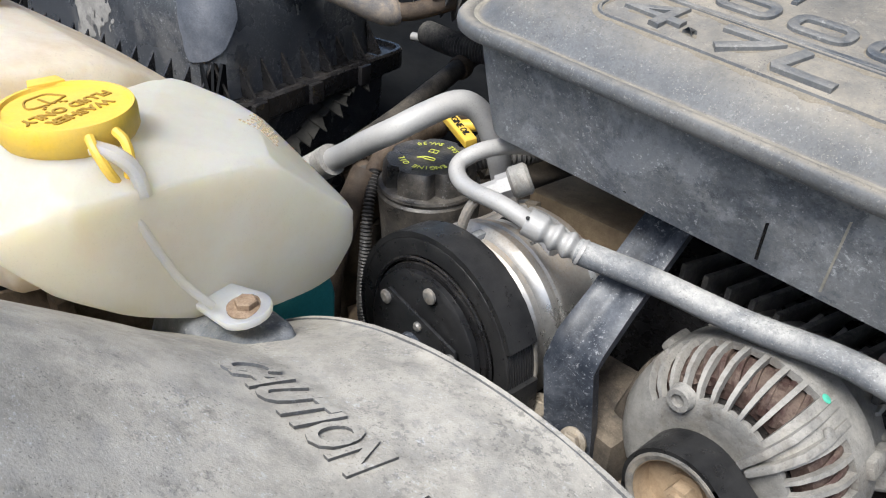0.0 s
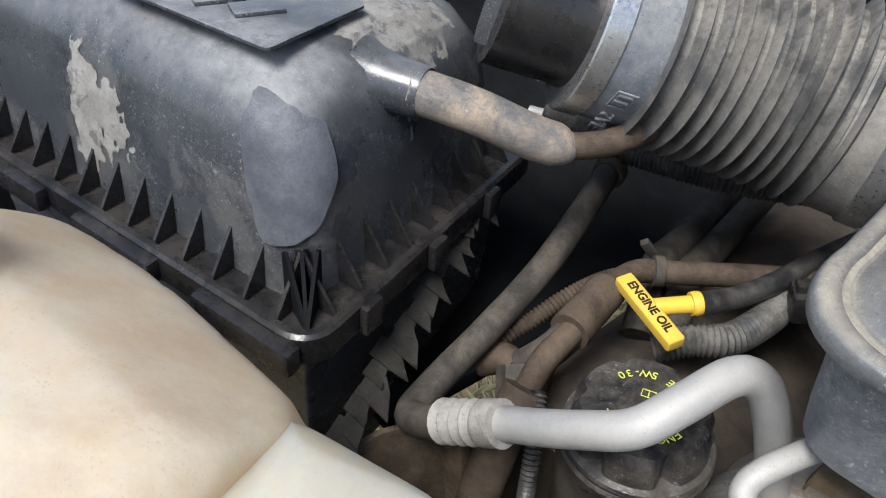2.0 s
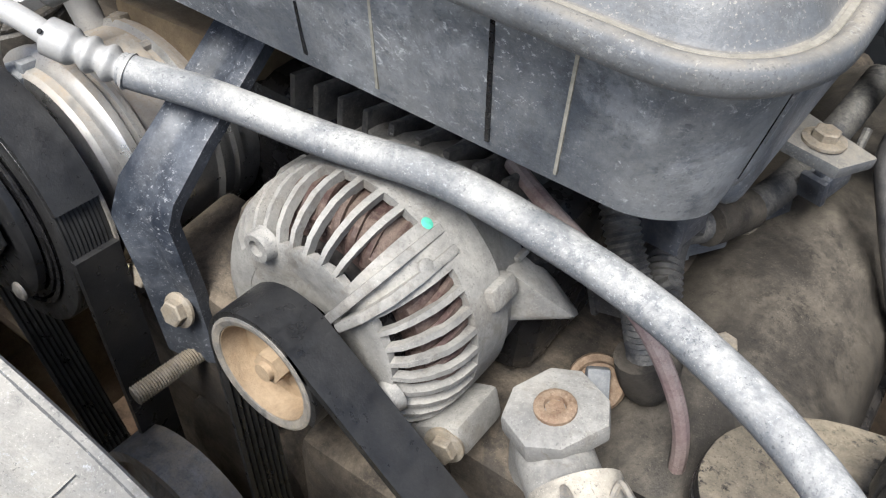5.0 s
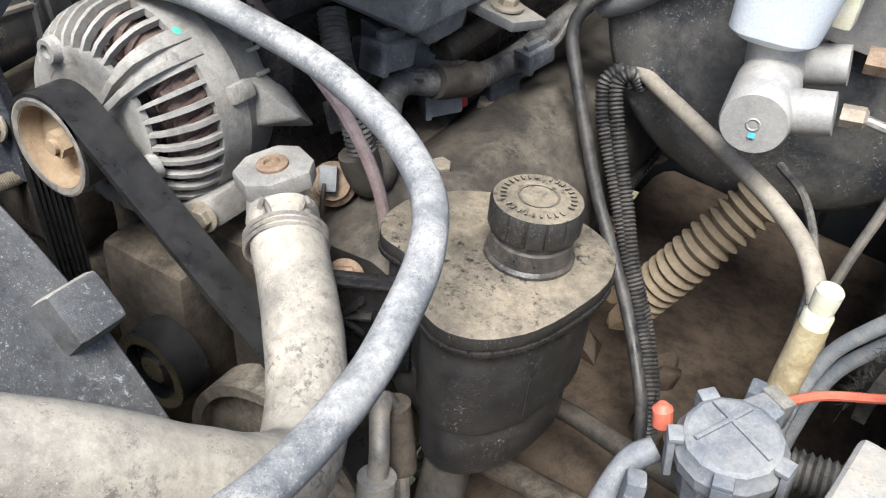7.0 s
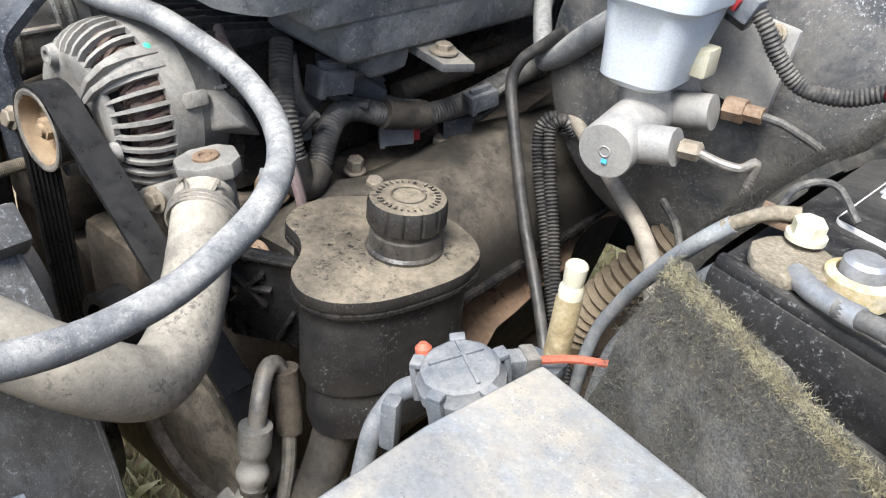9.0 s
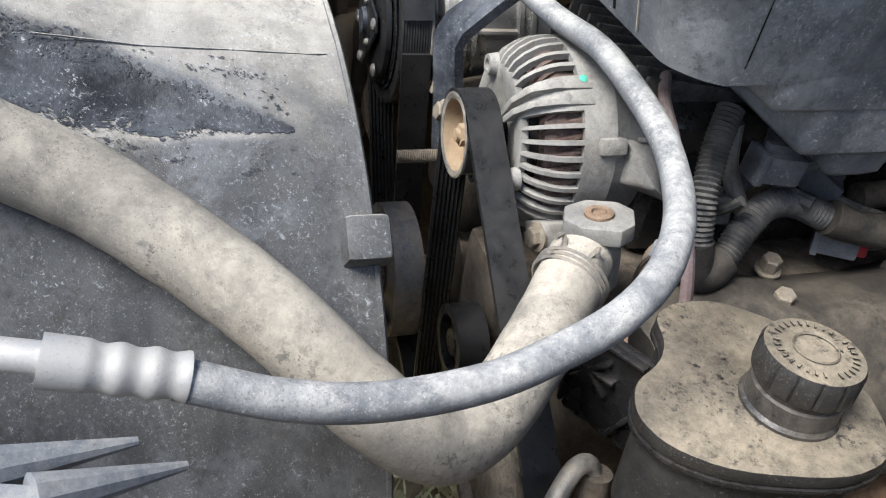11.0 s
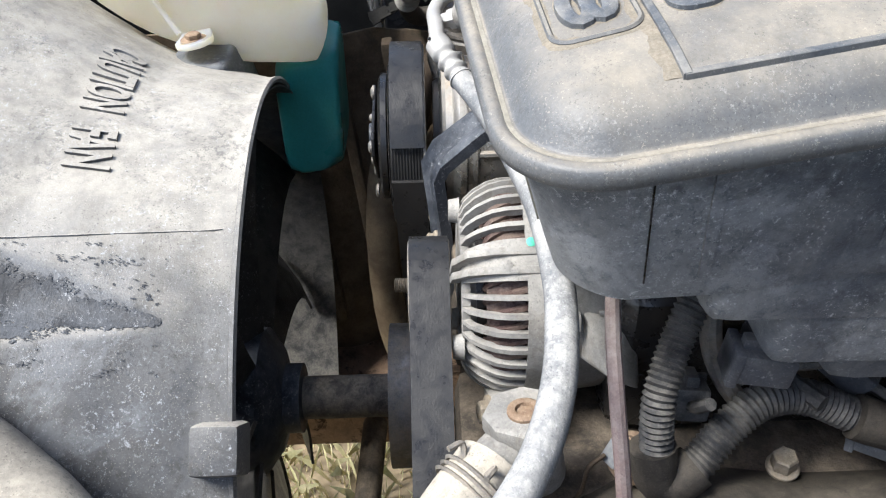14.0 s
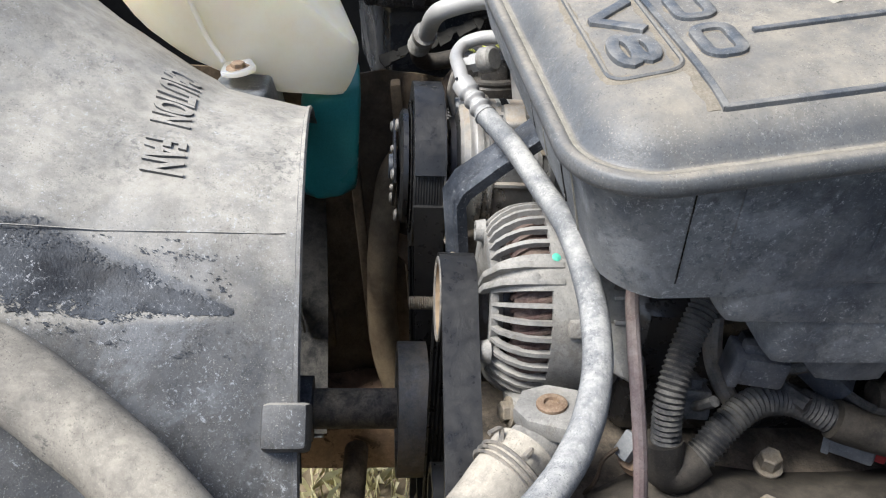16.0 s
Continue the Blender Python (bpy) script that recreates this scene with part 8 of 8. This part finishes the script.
    solid("thin_wire", tube([(0.492, 0.062, 1.066), (0.492, 0.082, 1.074), (0.503, 0.095, 1.075), (0.517, 0.088, 1.066)], 0.0016, 8), M_LOOM, "thin looped black wire by the clamp", "wire")
    # far terminal with red boots
    f0 = BAT @ V((0.045, 0.345, -0.01))
    ft = thing("rear_battery_clamp", f0, "rusty clamp on the far battery terminal with pale nut", "battery clamp")
    part("strap_plate", box((0.07, 0.022, 0.006), Matrix.Translation(f0 + V((0, 0, 0.012))) @ pose(0, 0, 0, 0, 5, 15), 0.002), M_RUST, ft)
    part("pale_nut", lathe([(0, 0), (0.01, 0), (0.01, 0.012), (0, 0.012)], f0 + V((0.02, 0.0, 0.015)), up, 6), M_IVORY, ft)
    for k in (0, 1):
        solid("red_cable_boot", tube([V((0.499, 0.347 - 0.010 * k, 1.066)), V((0.487, 0.331 - 0.010 * k, 1.061)), V((0.475, 0.318 - 0.010 * k, 1.054))], 0.0036, 12), M_RED, "faded red sleeve of a battery cable", "cable sleeve", "red cable sleeves")
    solid("wire_loom", ribbed([V((0.476, 0.318, 1.055)), V((0.452, 0.313, 1.044)), V((0.425, 0.309, 1.044)), V((0.408, 0.304, 1.058)), V((0.396, 0.300, 1.075)), V((0.386, 0.300, 1.086))], 0.0055, 0.0006, 0.003), M_LOOM, "thin corrugated wire loom behind the battery", "wire loom", "wire looms")
    lv = thing("level_sensor_connector", (0.372, 0.30, 1.075), "grey-green connector with a red lock beside the brake reservoir", "connector")
    lw = frame_to((0.376, 0.300, 1.089), (0.9, 0.0, -0.35))
    part("shell", box((0.020, 0.018, 0.022), lw, 0.003), M_GREYPLAST, lv)
    part("latch", box((0.012, 0.006, 0.018), lw, 0.0015, at=(0, -0.011, 0.002)), M_GLOSS, lv)
    part("lock", box((0.006, 0.008, 0.010), lw, 0.0015, at=(-0.012, 0.0, -0.004)), M_RED, lv, "red lock")
    solid("fender_bracket", hull([(0.487, 0.45, 1.02), (0.500, 0.45, 1.02), (0.478, 0.45, 1.09), (0.492, 0.45, 1.09), (0.478, 0.45, 1.18), (0.494, 0.45, 1.18), (0.487, 0.46, 1.02), (0.500, 0.46, 1.02), (0.478, 0.46, 1.18), (0.494, 0.46, 1.18)], 0.002, 2), M_GREYPLAST, "pale grey bracket strip beside the brake booster", "bracket")
    solid("battery_tray", box((0.22, 0.36, 0.02), BAT, 0.005, at=(0.09, 0.16, -0.20)), M_BODY, "black plastic battery tray under the battery", "battery tray")
    solid("hold_down_bar", box((0.17, 0.016, 0.010), BAT, 0.003, at=(0.105, -0.004, -0.043)), M_GLOSS, "black battery hold-down bar", "bar")


build_battery()


def felt_sheet(fun, nu, nv, name, label, hair, seed, length=0.012, lint=None, m=M_FELT, pale=0.25):
    """A matted sheet from a function of u, v, with loose hairs standing on it."""
    bm = bmesh.new()
    g = [[bm.verts.new(fun(i / nu, j / nv) + V((0.004, 0.004, 0.004)) * noise.noise(fun(i / nu, j / nv) * 45)) for j in range(nv + 1)] for i in range(nu + 1)]
    for i in range(nu):
        for j in range(nv):
            bm.faces.new((g[i][j], g[i + 1][j], g[i + 1][j + 1], g[i][j + 1]))
    bmesh.ops.recalc_face_normals(bm, faces=bm.faces)
    bmesh.ops.solidify(bm, geom=bm.faces[:], thickness=0.006)
    sheet = solid(name, bm, m, label, "insulation mat")
    rng = random.Random(seed)

    def hairs(count, u_of, m, nm, ln, fine=0.00013):
        verts, faces = [], []
        for k in range(count):
            u, v = u_of(rng)
            p = fun(u, v) + V((-0.0045, -0.0045, 0.0045))
            a = V((rng.gauss(0, 1), rng.gauss(0, 1), rng.gauss(0.3, 1))).normalized() * rng.uniform(0.3, 1) * ln
            b = V((rng.gauss(0, 1), rng.gauss(0, 1), rng.gauss(0, 1))).normalized() * fine
            n = len(verts)
            mid = p + a * 0.6 + b * (0.0007 / fine)
            verts += [tuple(p - b), tuple(p + b), tuple(mid + b), tuple(mid - b), tuple(p + a + b * (0.0005 / fine))]
            faces += [(n, n + 1, n + 2, n + 3), (n + 3, n + 2, n + 4)]
        me = bpy.data.meshes.new(nm)
        me.from_pydata(verts, [], faces)
        me.materials.append(m)
        h = new(nm, me)
        h.parent = sheet
        h["kind"] = "stuff"

    hairs(hair, lambda r: (r.random(), r.random()), m, "loose_fibre", length)
    if pale:
        hairs(int(hair * pale), lambda r: (r.random(), r.random()), M_STRAW, "pale_fibre", length * 0.6, 0.00005)
    if lint:
        hairs(11000, lint, M_STRAW, "straw_lint", length * 0.7, 0.00007)


def mat_front(u, v):
    top = V((0.475, 0.032, 1.051)).lerp(V((0.62, -0.052, 1.040)), u)
    foot = V((0.455, 0.040, 0.86)).lerp(V((0.60, -0.02, 0.93)), u)
    p = top.lerp(foot, v)
    return p + V((-0.012, -0.008, 0.010)) * math.sin(math.pi * v) * (1.0 - 0.4 * u)


def mat_side(u, v):
    top = V((0.483, 0.08, 1.064)).lerp(V((0.506, 0.335, 1.056)), u)
    return top + V((-0.042 * v - 0.008 * math.sin(3.1 * v), 0.0, -0.08 * v - 0.05 * v * v + 0.004 * math.sin(9 * u)))


felt_sheet(mat_front, 40, 30, "insulation_mat", "matted grey felt battery wrap with straw along its edge", 34000, 11, 0.0055, lambda r: (r.random(), abs(r.gauss(0.035, 0.016))))
felt_sheet(mat_side, 40, 14, "insulation_mat", "fuzzy dark felt wrap along the battery side", 20000, 12, 0.008, m=M_DARKFELT, pale=0.0)


def build_left_small():
    tb = thing("transmission_dipstick", (0.411, 0.066, 0.9), "yellowed tube with an ivory push cap", "dipstick")
    ax = V((0.02, 0.02, 1)).normalized()
    part("tube", lathe([(0, -0.12), (0.0068, -0.12), (0.0068, -0.016), (0.006, -0.014), (0, -0.014)], (0.411, 0.068, 1.0), ax, 20), M_CREAM, tb)
    part("cap", lathe([(0, -0.016), (0.0062, -0.016), (0.0064, -0.009), (0.0052, -0.007), (0.0056, -0.003), (0.0058, 0.0035), (0.0048, 0.0048), (0, 0.005)], (0.411, 0.068, 1.0), ax, 20), M_IVORY, tb, "ivory push cap")
    part("bracket", box((0.022, 0.012, 0.008), Matrix.Translation((0.408, 0.06, 0.944)), 0.002), M_GREYPLAST, tb)
    rl = thing("round_module", (0.398, -0.002, 0.94), "dusty blue-grey round plastic module with clips", "module")
    rm = frame_to((0.399, -0.003, 0.974), (-0.10, -0.16, 1)) @ Matrix.Diagonal((0.9, 0.9, 0.9, 1.0))
    part("body", xform(lathe([(0, -0.04), (0.0195, -0.04), (0.0205, -0.016), (0.0235, -0.014), (0.0238, -0.007), (0.0215, -0.0035), (0.0205, 0.0), (0.0185, 0.0012), (0.0, 0.0018)], (0, 0, 0), (0, 0, 1), 14), rm), M_GREYPLAST, rl, angle=22)
    part("lid_rib", xform(box((0.034, 0.0022, 0.0016), None, 0.0006, at=(0, 0.004, 0.0022)), rm), M_GREYPLAST, rl)
    part("lid_rib", xform(box((0.0022, 0.030, 0.0016), None, 0.0006, at=(-0.006, 0, 0.0022)), rm), M_GREYPLAST, rl)
    for a in (20, 95, 165, 235, 310):
        hook = merge(box((0.0035, 0.0085, 0.024), None, 0.001, at=(0.0248, 0, -0.014)), box((0.0065, 0.0085, 0.0035), None, 0.001, at=(0.0230, 0, -0.0012)))
        part("clip", xform(hook, rm @ pose(0, 0, 0, 0, 0, a)), M_GREYPLAST, rl)
    part("lead_boot", tube([(0.374, 0.002, 0.945), (0.366, -0.006, 0.938), (0.362, -0.018, 0.92), (0.362, -0.026, 0.89)], 0.0055, 12, wob=0.08), M_GREYPLAST, rl)
    part("side_block", box((0.009, 0.010, 0.03), Matrix.Translation((0.373, -0.018, 0.932)) @ pose(0, 0, 0, 0, 0, 20), 0.003), M_GREYPLAST, rl)
    solid("orange_tip", lathe([(0, 0), (0.0042, 0), (0.0042, 0.008), (0.002, 0.0105), (0, 0.0108)], (0.373, 0.004, 0.957), (-0.25, 0.05, 1), 16), M_REDWIRE, "faded orange-red plastic tip", "wire end")
    cn = thing("wire_connector", (0.4, 0.03, 0.95), "grey wire connector with a faded red wire", "connector")
    w = frame_to((0.402, 0.028, 0.958), (0.45, 0.75, -0.05))
    part("shell", box((0.011, 0.013, 0.034), w, 0.002), M_GREYPLAST, cn)
    part("collar", box((0.013, 0.015, 0.008), w, 0.0015, at=(0, 0, 0.014)), M_BELLOWS, cn)
    part("wire", tube([(0.408, 0.042, 0.957), (0.425, 0.058, 0.959), (0.448, 0.07, 0.961), (0.47, 0.08, 0.966)], 0.0022, 8), M_REDWIRE, cn, "faded red wire")
    solid("wire_loom", ribbed([(0.425, 0.04, 0.93), (0.45, 0.04, 0.935), (0.475, 0.045, 0.94)], 0.0085, 0.001, 0.0034), M_LOOM, "short black wire loom below the battery", "wire loom", "wire looms")
    # pale panel corner in the foreground
    panel = prism([(0.4365, 0.003), (0.532, -0.017), (0.60, -0.14), (0.42, -0.15), (0.4255, -0.06)], 0.0, 0.012, None, 0.004, 3)
    for v in panel.verts:
        v.co.z += 0.984 - 0.25 * (v.co.y) * 0.0
    solid("headlamp_panel", panel, M_PLATE, "pale dusty grey panel corner over the headlamp", "panel")
    # plastic comb clip at the radiator corner
    cc = thing("radiator_clip", (0.31, -0.24, 0.96), "pale grey plastic radiator clip with pointed fingers", "clip")
    part("base", hull([(0.30, -0.275, 1.0), (0.36, -0.27, 0.985), (0.35, -0.215, 0.985), (0.31, -0.222, 0.995), (0.30, -0.275, 0.97), (0.36, -0.27, 0.955), (0.345, -0.215, 0.965), (0.31, -0.222, 0.975)], 0.004, 2), M_GREYPLAST, cc)
    for a, b in (((0.312, -0.232, 0.992), (0.2935, -0.186, 0.9765)), ((0.34, -0.222, 0.982), (0.345, -0.173, 0.982)), ((0.302, -0.25, 0.996), (0.287, -0.202, 0.985))):
        p, q = V(a), V(b)
        line = [p.lerp(q, k / 8) for k in range(9)]
        part("finger", sweep(line, lambda s, t: 0.0085 * (1 - 0.8 * s / t), 10), M_GREYPLAST, cc)


build_left_small()
